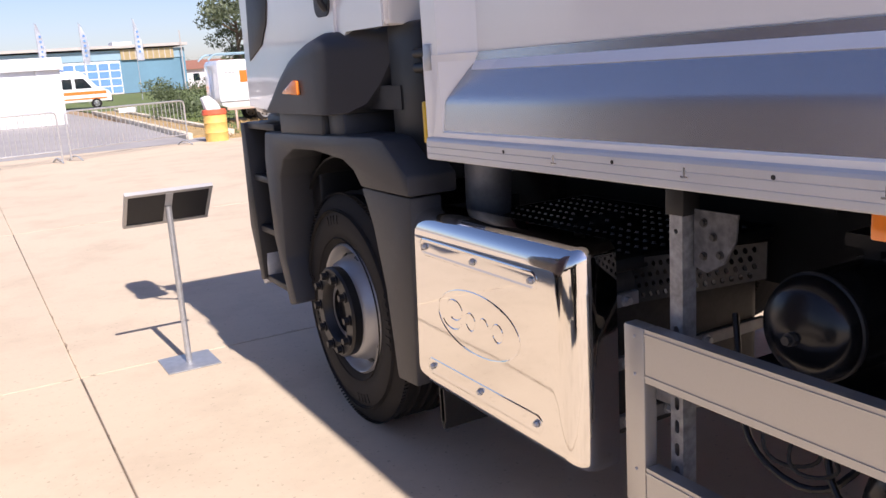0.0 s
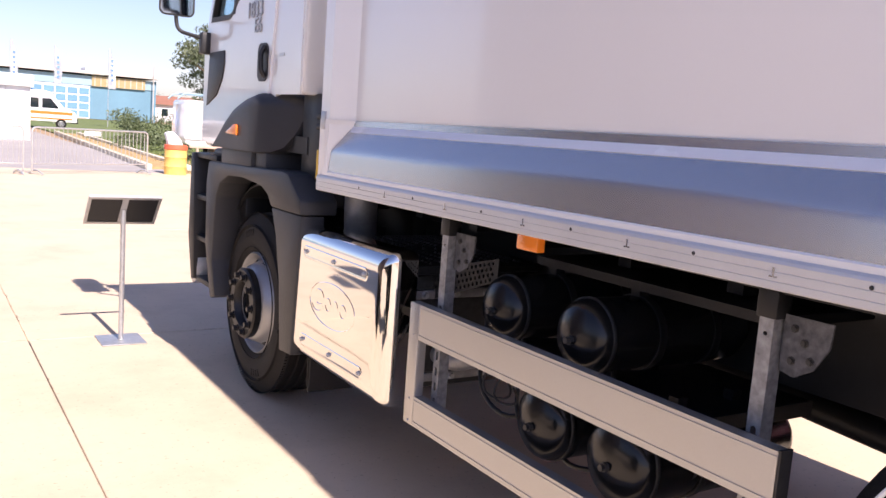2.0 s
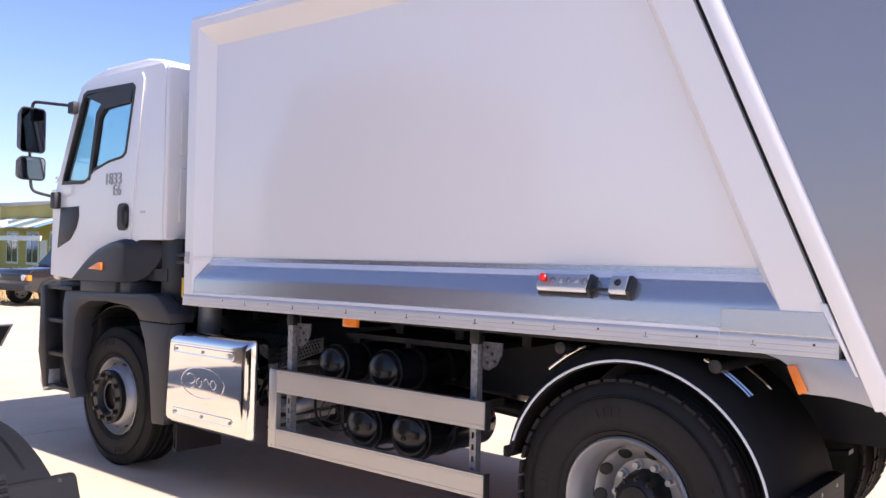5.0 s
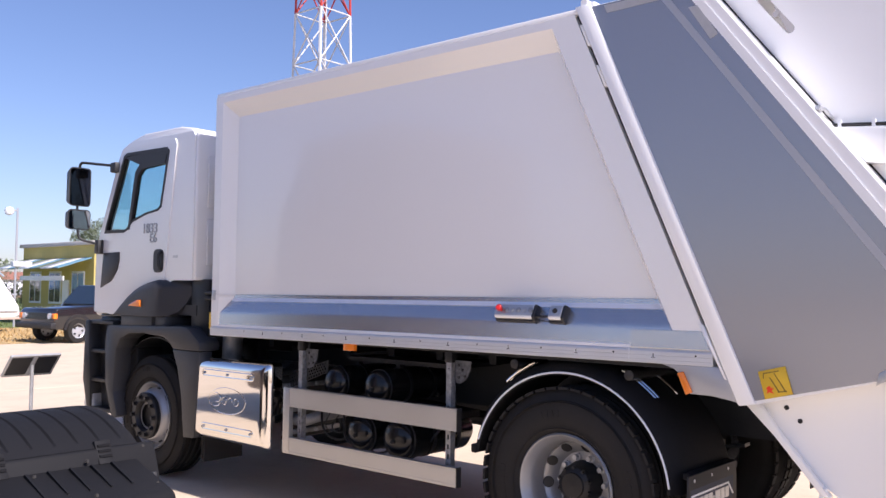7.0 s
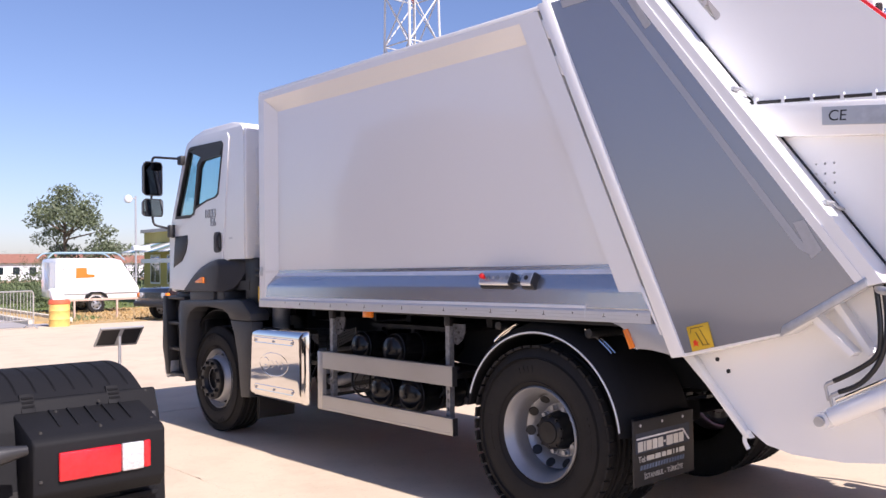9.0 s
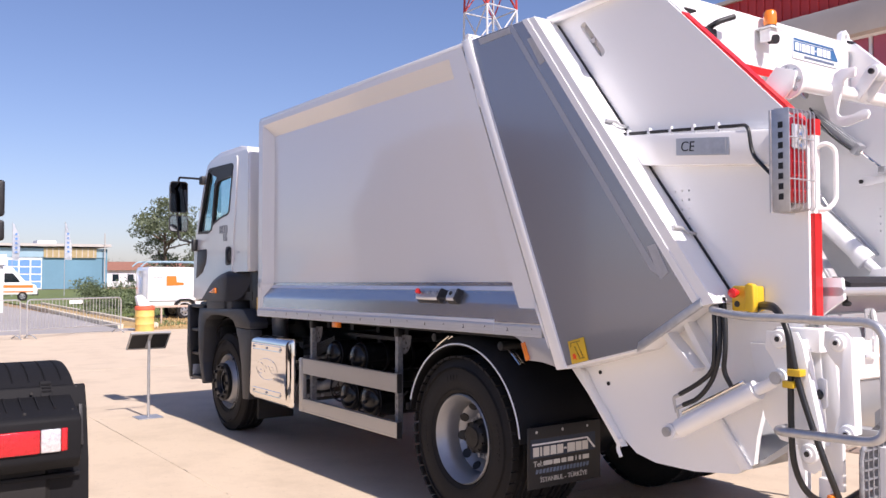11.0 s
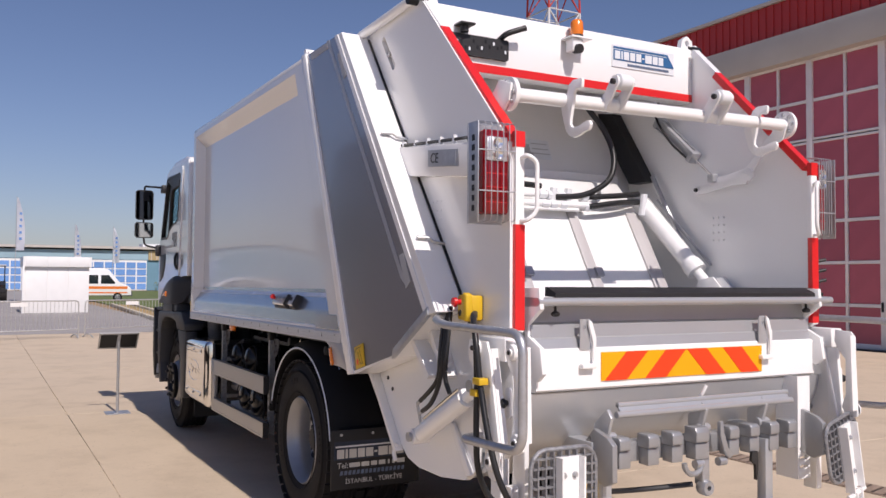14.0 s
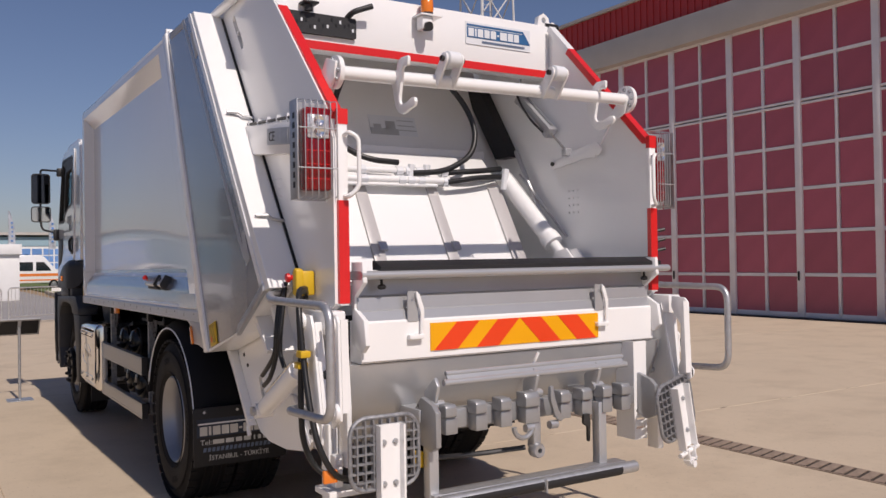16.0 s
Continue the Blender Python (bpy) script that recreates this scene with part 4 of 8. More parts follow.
# ---- cab ----
cab = part("cab", bmesh.new(), CABWHITE, truck, "white day cab with black plastic lower trim")
WIN = [(1.83, 2.22), (1.8, 2.3), (1.5, 2.95), (1.44, 2.975), (0.75, 2.965), (0.71, 2.93), (0.82, 2.43), (0.87, 2.395), (1.07, 2.37), (1.31, 2.31), (1.42, 2.23), (1.47, 2.215)]
SIDE = [(0.75, 1.5), (0.72, 1.66), (0.66, 1.765), (0.33, 1.765), (0.33, 3.02), (0.36, 3.07), (1.42, 3.07), (1.55, 3.02), (1.62, 2.92), (1.92, 2.26), (2.0, 2.05), (2.01, 1.46), (1.67, 1.44)]
for s in (0, 1):
    X = side_x(s)
    bm = bmesh.new()
    plate(bm, SIDE, [WIN], "x", X(0.02), X(0.08))
    part("side_wall", bm, CABWHITE, cab, smooth=30)
    # door skin, proud of the wall
    bm = bmesh.new()
    DOOR = [(0.745, 1.46), (0.745, 1.8), (0.6, 2.98), (0.63, 3.03), (1.42, 3.03), (1.5, 3.0), (1.58, 2.9), (1.88, 2.26), (1.96, 2.05), (1.965, 1.48), (1.67, 1.46)]
    plate(bm, DOOR, [WIN], "x", X(0.008), X(0.0205))
    door = part("door", bm, CABWHITE, cab, "white cab door", smooth=30)
    # black window surround with a slanted divider
    bm = bmesh.new()
    cy, cz = 1.25, 2.6
    inner = [(cy + (y - cy) * 0.94, cz + (z - cz) * 0.92) for y, z in WIN]
    plate(bm, WIN, [inner], "x", X(0.004), X(0.05))
    dv = [(1.4, 2.24), (1.36, 2.24), (1.24, 2.74), (1.17, 2.8), (0.78, 2.82), (0.78, 2.86), (1.2, 2.86), (1.29, 2.78)]
    prism(bm, dv, "x", X(0.006), X(0.05))
    prism(bm, [(1.48, 2.93), (1.2, 2.95), (0.74, 2.95), (0.78, 2.84), (1.2, 2.84)], "x", X(0.007), X(0.045))
    part("window_frame", bm, PLASTIC, door, "black rubber window surround")
    bm = bmesh.new()
    prism(bm, [(cy + (y - cy) * 0.97, cz + (z - cz) * 0.97) for y, z in WIN], "x", X(0.03), X(0.034))
    g = part("window_pane", bm, WINDOW, door, "tinted side window glass")
    g.visible_shadow = False
    # grab recess with bright lower part, handle, lettering
    bm = bmesh.new()
    prism(bm, [(1.83, 2.03), (1.53, 2.035), (1.525, 1.95), (1.56, 1.86), (1.66, 1.76), (1.87, 1.69)], "x", X(0.001), X(0.012), 0.004)
    part("vent_recess", bm, PLASTIC, door, "dark glossy corner vane")
    bm = bmesh.new()
    prism(bm, round_rect(0.765, 0.925, 1.835, 2.045, 0.05, 5), "x", X(0.002), X(0.012))
    part("handle_recess", bm, PLASTIC, door, "black door handle recess")
    bm = bmesh.new()
    tube(bm, rounded([(X(0.004), 0.8, 1.86), (X(-0.022), 0.8, 1.89), (X(-0.022), 0.81, 1.99), (X(0.004), 0.81, 2.025)], 0.03), 0.014, 10)
    part("handle", bm, PLASTIC, door)
    rot = Matrix.Rotation(radians(-90 if s == 0 else 90), 4, "Z") @ Matrix.Rotation(radians(90), 4, "X")
    text_part("model_number", "1833", 0.13, COMBGREY, door, Matrix.Translation((X(0.004), 1.0, 2.235)) @ rot)
    text_part("model_letters", "E6", 0.12, COMBGREY, door, Matrix.Translation((X(0.004), 0.94, 2.145)) @ rot)
    bm = bmesh.new()
    prism(bm, [(0.63, 1.965), (0.63, 1.985), (0.56, 1.985), (0.56, 1.965)], "x", X(0.017), X(0.021))
    part("badge", bm, GREYSTEEL, cab)
    # upper arch trim
    bm = bmesh.new()
    rows = []
    for y, top, bot in ((1.47, 1.455, 1.44), (1.43, 1.515, 1.44), (1.36, 1.58, 1.44), (1.26, 1.645, 1.44), (1.13, 1.71, 1.44), (0.98, 1.752, 1.44), (0.83, 1.775, 1.44),
                        (0.76, 1.778, 1.44), (0.66, 1.778, 1.445), (0.57, 1.778, 1.48), (0.5, 1.778, 1.56), (0.44, 1.778, 1.66)):
        inward = 0.18 * max(0.0, 0.79 - y) / 0.35
        h = top - bot
        sec = [(0.32, top), (0.04, top)] + [(-0.075 + 0.115 * (1 - math.cos(radians(t))) , top - min(0.09, 0.8 * h) * (1 - math.sin(radians(t)))) for t in (75, 60, 45, 30, 15, 0)] + [(-0.07, bot + 0.012 * min(1.0, h)), (-0.055, bot), (0.32, bot)]
        rows.append([bm.verts.new((X(d + (inward if d < 0.3 else 0.0)), y, z)) for d, z in sec])
    for r0_, r1_ in zip(rows, rows[1:]):
        for k in range(len(r0_) - 1):
            bm.faces.new((r0_[k], r1_[k], r1_[k + 1], r0_[k + 1]))
    bm.faces.new(rows[0])
    bm.faces.new(rows[-1][::-1])
    trim = part("upper_arch", bm, DARKGREY, cab, "dark grey plastic upper wheel arch", smooth=35)
    bm = bmesh.new()
    prism(bm, [(0.985, 1.525), (0.985, 1.585), (1.03, 1.588), (1.175, 1.54), (1.175, 1.53)], "x", X(-0.088), X(-0.05), 0.005)
    part("indicator", bm, ORANGE, trim, "amber side indicator")
    bm = bmesh.new()
    box(bm, min(X(0.085), X(0.5)), max(X(0.085), X(0.5)), 0.16, 0.438, 1.2, 1.776, 0.02)
    box(bm, min(X(0.3), X(0.5)), max(X(0.3), X(0.5)), 0.44, 0.8, 1.2, 1.6, 0.02)
    part("arch_recess", bm, BLACK, cab, "black recess behind the wheel arch")
    bm = bmesh.new()
    box(bm, min(X(-0.035), X(0.3)), max(X(-0.035), X(0.3)), 0.86, 1.4, 1.33, 1.45, 0.012)
    box(bm, min(X(-0.015), X(0.3)), max(X(-0.015), X(0.3)), 0.68, 0.845, 1.33, 1.45, 0.012)
    part("middle_trim", bm, DARKGREY, cab)
    bm = bmesh.new()
    LA = [(1.62, 1.34), (0.36, 1.37), (0.28, 1.36), (0.1, 1.24), (0.1, 1.17), (0.5, 1.17), (0.56, 1.23), (0.66, 1.265), (0.98, 1.285), (1.23, 1.275), (1.38, 1.22), (1.45, 1.13), (1.49, 0.72), (1.4, 0.5), (1.5, 0.47), (1.64, 0.8), (1.66, 1.2)]
    prism(bm, LA, "x", X(-0.045), X(0.16), 0.012)
    part("lower_arch", bm, DARKGREY, cab, "dark grey plastic wheel arch", smooth=35)
    bm = bmesh.new()
    prism(bm, [(0.53, 1.165), (0.11, 1.165), (0.13, 1.0), (0.17, 0.44), (0.33, 0.43), (0.38, 0.79), (0.45, 1.02)], "x", X(-0.03), X(0.1), 0.012)
    part("arch_flap", bm, DARKGREY, cab, "dark grey plastic rear arch panel", smooth=35)
    bm = bmesh.new()
    box(bm, min(X(0.1), X(0.12)), max(X(0.1), X(0.12)), 0.2, 0.24, 0.25, 0.6)
    box(bm, min(X(0.1), X(0.5)), max(X(0.1), X(0.5)), 0.21, 0.23, 0.22, 1.1)
    part("splash_guard", bm, FLAPRUB, cab)
    # inner arch liner
    bm = bmesh.new()
    for a0 in range(0, 18):
        a, b2 = radians(a0 * 10), radians(a0 * 10 + 10)
        q = [(1.0 + 0.64 * math.cos(t), 0.62 + 0.62 * math.sin(t)) for t in (a, b2)]
        vs = [bm.verts.new((x, *p)) for p in q for x in (X(0.1), X(0.6))]
        bm.faces.new((vs[0], vs[1], vs[3], vs[2]))
    bmesh.ops.remove_doubles(bm, verts=bm.verts[:], dist=0.001)
    bmesh.ops.solidify(bm, geom=bm.faces[:], thickness=0.01)
    box(bm, min(X(0.12), X(0.4)), max(X(0.12), X(0.4)), 1.36, 1.5, 0.75, 1.15, 0.02)
    part("arch_liner", bm, BLACK, cab)
    # entry steps, black, and bumper end
    bm = bmesh.new()
    box(bm, min(X(0.1), X(0.4)), max(X(0.1), X(0.4)), 1.64, 2.08, 0.5, 1.36, 0.02)
    prism(bm, [(2.1, 1.37), (2.03, 1.37), (1.96, 0.52), (2.02, 0.5), (2.12, 0.8)], "x", X(-0.02), X(0.2), 0.008)
    for z in (0.5, 0.78, 1.06, 1.34):
        box(bm, min(X(0.0), X(0.3)), max(X(0.0), X(0.3)), 1.6, 2.06, z, z + 0.035, 0.006)
    part("entry_step", bm, PLASTIC, cab, "black plastic entry steps")
    bm = bmesh.new()
    prism(bm, [(1.95, 0.5), (1.98, 0.72), (2.08, 0.74), (2.12, 0.55), (2.06, 0.46)], "x", X(0.0), X(0.4), 0.012)
    part("fog_lamp", bm, STEEL, cab, "bright fog lamp corner")
    # mirrors on tubular arms
    bm = bmesh.new()
    tube(bm, rounded([(X(0.03), 1.62, 2.86), (X(-0.02), 1.66, 2.87), (X(-0.18), 1.98, 2.91), (X(-0.18), 2.0, 2.84)], 0.05), 0.013, 10)
    tube(bm, rounded([(X(0.03), 1.86, 2.1), (X(-0.03), 1.89, 2.12), (X(-0.17), 1.99, 2.16), (X(-0.18), 2.0, 2.27)], 0.05), 0.013, 10)
    tube(bm, [(X(-0.18), 2.02, 2.3), (X(-0.18), 2.02, 2.85)], 0.012, 10)
    box(bm, min(X(-0.04), X(0.05)), max(X(-0.04), X(0.05)), 1.58, 1.68, 2.8, 2.9, 0.015)
    box(bm, min(X(-0.05), X(0.05)), max(X(-0.05), X(0.05)), 1.84, 1.92, 2.02, 2.16, 0.015)
    mirror = part("mirror", bm, PLASTIC, cab, "black mirror arm with two heads")
    for z0, z1, hw, gl in ((2.48, 2.86, 0.11, TINTMIRROR), (2.25, 2.45, 0.115, CHROME)):
        bm = bmesh.new()
        xa, xb = sorted((X(-0.18 - hw), X(-0.18 + hw)))
        prism(bm, round_rect(xa, xb, z0, z1, 0.04, 4), "y", 1.975, 2.07, inset=[(0.5 * (xa + xb) + (u - 0.5 * (xa + xb)) * 0.8, 0.5 * (z0 + z1) + (v - 0.5 * (z0 + z1)) * 0.85) for u, v in round_rect(xa, xb, z0, z1, 0.04, 4)])
        part("mirror_head", bm, PLASTIC, mirror)
        bm = bmesh.new()
        prism(bm, round_rect(xa + 0.012, xb - 0.012, z0 + 0.012, z1 - 0.012, 0.03, 4), "y", 1.971, 1.9745)
        part("mirror_glass", bm, gl, mirror, "mirror glass")
# shell: roof, back, windscreen, floor, front
bm = bmesh.new()
prism(bm, [(0.36, 3.05), (0.42, 3.11), (0.6, 3.14), (1.2, 3.14), (1.42, 3.1), (1.58, 3.0), (1.56, 2.97), (1.4, 3.05)], "x", 0.04, W - 0.04, 0.02, 3)
part("roof", bm, CABWHITE, cab)
bm = bmesh.new()
box(bm, 0.021, W - 0.021, 0.28, 0.334, 1.765, 3.06, 0.02)
rw = part("rear_wall", bm, CABWHITE, cab, "pressed white cab back")
for xa in (0.12, 0.7, 1.3, 1.9):
    for za, zb in ((1.9, 2.3), (2.4, 2.85)):
        bm = bmesh.new()
        box(bm, xa, xa + 0.42, 0.262, 0.279, za, zb, 0.008)
        part("pressing", bm, CABWHITE, cab)
bm = bmesh.new()
prism(bm, [(1.58, 2.99), (1.9, 2.27), (1.91, 2.28), (1.6, 3.0)], "x", 0.08, W - 0.08)
ws = part("windscreen", bm, WINDOW, cab, "tinted windscreen")
ws.visible_shadow = False
bm = bmesh.new()
prism(bm, [(1.9, 2.28), (2.03, 2.05), (2.05, 1.42), (1.9, 1.42), (1.9, 1.5), (1.88, 2.1)], "x", 0.05, W - 0.05, 0.03)
part("front_panel", bm, CABWHITE, cab)
bm = bmesh.new()
box(bm, 0.12, W - 0.12, 1.7, 2.08, 0.48, 1.41, 0.03)
part("bumper", bm, PLASTIC, cab, "black plastic front bumper")
bm = bmesh.new()
box(bm, 0.08, W - 0.08, 0.34, 1.9, 1.46, 1.55)
box(bm, 0.1, W - 0.1, 1.55, 1.88, 1.55, 2.15, 0.05)
part("cab_floor", bm, PLASTIC, cab)
for xa in (0.3, 1.6):
    bm = bmesh.new()
    box(bm, xa, xa + 0.52, 0.75, 1.25, 1.75, 1.9, 0.04)
    box(bm, xa, xa + 0.52, 0.62, 0.78, 1.85, 2.55, 0.05)
    box(bm, xa + 0.12, xa + 0.4, 0.62, 0.74, 2.55, 2.75, 0.04)
    part("seat", bm, PLASTIC, cab, "dark grey cab seat")
bm = bmesh.new()
lathe(bm, [(0.21, -0.015), (0.225, 0.0), (0.21, 0.015), (0.195, 0.0), (0.21, -0.015)], (0, 0, 0), "z", 32)
bmesh.ops.transform(bm, matrix=Matrix.Translation((0.56, 1.45, 2.2)) @ Matrix.Rotation(radians(30), 4, "X"), verts=bm.verts[:])
part("steering_wheel", bm, PLASTIC, cab)
# pipes between cab and body
for z in (1.66, 1.61):
    bm = bmesh.new()
    cyl(bm, (0.08, 0.0, z), (0.08, 0.2, z), 0.018, 10)
    part("pipe_stub", bm, BLACK, truck)

# ---- tailgate: side casings ----
TAPE = material("milky_tape", (0.42, 0.43, 0.45), 0.45, vary=0.12, scale=20)
tail = truck
A, B, C, E1, F1 = (-3.6, 3.33), (-4.16, 3.33), (-5.46, 1.575), (-5.09, 1.31), (-4.53, 1.16)


def on_edge(p, q, off, t):
    """The point at t from p to q, moved forwards by off."""
    return (p[0] + (q[0] - p[0]) * t + off, p[1] + (q[1] - p[1]) * t)


for s in (0, 1):
    X = side_x(s)
    bm = bmesh.new()
    prism(bm, [A, (B[0] - 0.1, B[1]), (C[0] - 0.12, C[1]), (C[0] + 0.02, C[1] - 0.03), E1, F1], "x", X(0.004), X(0.178), 0.004)
    casing = part("side_casing", bm, WHITE, tail, "white folded sheet casing", smooth=20)
    bm = bmesh.new()
    prism(bm, [(A[0] - 0.01, 3.325), (B[0], 3.325), C, (E1[0], E1[1] + 0.01), (F1[0] - 0.002, F1[1] + 0.02)], "x", X(0.0), X(0.005))
    part("grey_panel", bm, GREYPANEL, casing, "smooth grey side panel")
    bm = bmesh.new()
    prism(bm, [on_edge(B, C, 0.155, 0.0), on_edge(B, C, 0.11, 0.0), on_edge(B, C, 0.11, 0.93), on_edge(B, C, 0.155, 0.905)], "x", X(-0.002), X(0.002))
    part("stripe", bm, PALEGREY, casing, "pale stripe on the panel")
    bm = bmesh.new()
    prism(bm, [on_edge(B, C, 0.012, 0.0), on_edge(B, C, -0.04, 0.0), on_edge(B, C, -0.04, 1.0), on_edge(B, C, 0.012, 1.0)], "x", X(-0.002), X(0.004))
    part("edge_band", bm, WHITE, casing, "white edge band")
    if s == 0:
        for q in ([(-3.7, 3.315), (-4.02, 3.315), (-4.035, 3.275), (-3.72, 3.27)], [(-4.2, 3.2), (-4.25, 3.2), (-4.36, 3.03), (-4.32, 3.01)], [(-5.16, 1.868), (-5.214, 1.88), (-5.3, 1.729), (-5.248, 1.689)]):
            bm = bmesh.new()
            prism(bm, q, "x", -0.0035, 0.001)
            part("tape_strip", bm, TAPE, casing, "strip of milky protective tape")
    # white front flange with black seal
    bm = bmesh.new()
    prism(bm, [(slant_y(3.34) + 0.05, 3.34), (slant_y(3.34) - 0.045, 3.34), (slant_y(1.165) - 0.046, 1.165), (slant_y(1.15) + 0.045, 1.15)], "x", X(-0.014), X(0.03), 0.007)
    part("flange", bm, WHITE, casing)
    bm = bmesh.new()
    prism(bm, [(slant_y(3.3) + 0.1, 3.3), (slant_y(3.3) + 0.03, 3.3), (slant_y(1.25) + 0.03, 1.25), (slant_y(1.25) + 0.1, 1.25)], "x", X(0.034), X(0.1))
    part("seal", bm, BLACK, casing, "black rubber seal in the gap")
    # hinge pin at the top and bright tabs over the seal
    bm = bmesh.new()
    cyl(bm, (X(0.0), A[0] + 0.03, 3.36), (X(0.12), A[0] + 0.03, 3.36), 0.022, 12)
    box(bm, min(X(0.01), X(0.09)), max(X(0.01), X(0.09)), A[0] - 0.03, A[0] + 0.06, 3.325, 3.36, 0.006)
    part("hinge", bm, WHITE, casing, "white hinge lug")
    for t in (0.045, 0.16):
        y, z = on_edge(A, F1, 0.1, t)
        y1, z1 = on_edge(A, F1, 0.1, t + 0.06)
        bm = bmesh.new()
        prism(bm, [(y, z), (y - 0.016, z), (y1 - 0.016, z1), (y1, z1)], "x", X(-0.004), X(0.03), 0.002)
        part("seal_tab", bm, WHITE, casing)
    # warning sticker, plain shapes
    bm = bmesh.new()
    prism(bm, [(-4.555, 1.325), (-4.685, 1.36), (-4.72, 1.23), (-4.59, 1.195)], "x", X(-0.008), X(-0.003), 0.001)
    st = part("warning_sticker", bm, YELLOW, casing, "yellow warning sticker with dark marks")
    for q in ([(-4.58, 1.315), (-4.58, 1.32), (-4.655, 1.338), (-4.655, 1.333)], [(-4.58, 1.293), (-4.58, 1.32), (-4.584, 1.32), (-4.584, 1.293)],
              [(-4.63, 1.325), (-4.634, 1.325), (-4.69, 1.24), (-4.685, 1.238)], [(-4.61, 1.3), (-4.614, 1.302), (-4.66, 1.235), (-4.655, 1.232)],
              [(-4.65, 1.232), (-4.65, 1.237), (-4.695, 1.245), (-4.695, 1.24)]):
        bm = bmesh.new()
        prism(bm, q, "x", X(-0.0095), X(-0.0075))
        part("mark", bm, MARKBROWN, st)
    bm = bmesh.new()
    prism(bm, [(-4.595, 1.25), (-4.612, 1.262), (-4.62, 1.25), (-4.634, 1.252), (-4.622, 1.24), (-4.632, 1.225), (-4.612, 1.231), (-4.598, 1.222), (-4.602, 1.238)], "x", X(-0.0095), X(-0.0075))
    part("mark", bm, HATCHR, st)
    # galvanised corner strap and stays under the casing
    bm = bmesh.new()
    prism(bm, [(E1[0] + 0.01, E1[1] - 0.012), (C[0] - 0.045, C[1] - 0.02), (C[0] - 0.04, C[1] + 0.025), (E1[0] - 0.004, E1[1] + 0.045)], "x", X(-0.006), X(0.02), 0.003)
    part("corner_strap", bm, STEEL, casing, "galvanised corner strap")
    for k in range(2):
        bm = bmesh.new()
        prism(bm, [(-5.2 - k * 0.1, 1.4 + 0.05 * k), (-5.22 - k * 0.1, 1.43 + 0.05 * k), (-5.42 - k * 0.06, 1.24), (-5.4 - k * 0.06, 1.22)], "x", X(0.05 + 0.06 * k), X(0.14 + 0.06 * k))
        part("stay", bm, WHITE, casing)
    # toggle clips on the rear face of the casing
    for t in (0.42, 0.78):
        y, z = on_edge(B, C, -0.12, t)
        bm = bmesh.new()
        tube(bm, [(X(0.03), y - 0.012, z), (X(0.1), y - 0.02, z), (X(0.12), y - 0.03, z - 0.02), (X(0.19), y - 0.03, z - 0.03)], 0.009, 8)
        box(bm, min(X(0.04), X(0.09)), max(X(0.04), X(0.09)), y - 0.016, y + 0.01, z - 0.012, z + 0.012, 0.003)
        part("toggle_clip", bm, STEEL, casing)
    # black seal between the casing and the side wall
    bm = bmesh.new()
    prism(bm, [on_edge(B, C, -0.098, 0.02), on_edge(B, C, -0.108, 0.02), on_edge(B, C, -0.13, 1.0), on_edge(B, C, -0.12, 1.0)], "x", X(0.178), X(0.19))
    part("seal", bm, BLACK, casing, "black rubber seal strip")
    # hopper side wall
    PO = [(-4.12, 3.34), (-4.95, 3.37), (-5.04, 3.34), (-5.9, 2.46), (-5.97, 2.3), (-5.97, 1.5), (-5.8, 1.38), (-5.68, 0.92), (-5.66, 0.78), (-5.56, 0.715), (-5.3, 0.68), (-5.04, 0.68), (-4.9, 0.71), (-4.8, 0.78), (-4.5, 1.14), (-4.3, 1.5)]
    bm = bmesh.new()
    sa, sb_ = Vector((-4.505, 3.24)), Vector((-4.655, 3.045))
    sd = (sb_ - sa).normalized()
    ang0 = math.degrees(math.atan2(sd.y, sd.x))
    slot = arc(sa.x, sa.y, 0.024, ang0 + 90, ang0 + 270, 6) + arc(sb_.x, sb_.y, 0.024, ang0 - 90, ang0 + 90, 6)
    rr = [round_rect(-5.2 - 0.045 * i, -5.188 - 0.045 * i, 2.16 - 0.05 * j, 2.172 - 0.05 * j, 0.0059, 2) for i in range(3) for j in range(4)]
    plate(bm, PO, [slot] + rr, "x", X(0.19), X(0.225))
    side = part("side_wall", bm, WHITE, tail, "white hopper side wall", smooth=25)
    bm = bmesh.new()
    prism(bm, [(-4.57, 3.18), (-4.6, 3.16), (-4.7, 3.02), (-4.66, 3.0)], "x", X(0.2), X(0.215), 0.003)
    cyl(bm, (X(0.19), -4.585, 3.135), (X(0.215), -4.585, 3.135), 0.016, 12)
    part("slide_block", bm, RIBGREY, side, "pale slide block in the slot")
    for y, z in ((-4.625, 1.14), (-4.69, 1.08)):
        bm = bmesh.new()
        cyl(bm, (X(0.186), y, z), (X(0.2), y, z), 0.012, 12)
        part("bolt_hole", bm, BLACK, side)
    bm = bmesh.new()
    prism(bm, [(-4.42, 1.16), (-4.5, 1.16), (-4.62, 1.0), (-4.84, 0.74), (-4.8, 0.74), (-4.58, 1.0)], "x", X(0.14), X(0.19), 0.003)
    tube(bm, rounded([(X(0.16), -4.82, 0.78), (X(0.15), -4.79, 0.73), (X(0.15), -4.82, 0.68)], 0.03), 0.012, 8)
    part("edge_strap", bm, WHITE, side, "white strap along the lower edge")
    if s == 1:
        for z in (1.74, 1.8, 1.86):
            bm = bmesh.new()
            cyl(bm, (X(0.2), -5.97, z), (X(0.14), -5.99, z + 0.012), 0.01, 8)
            part("peg", bm, BLACK, side)
    # round bar along the top, cross rib with cable, plates
    bm = bmesh.new()
    cyl(bm, (X(0.15), -4.24, 3.33), (X(0.17), -4.98, 3.37), 0.028, 14)
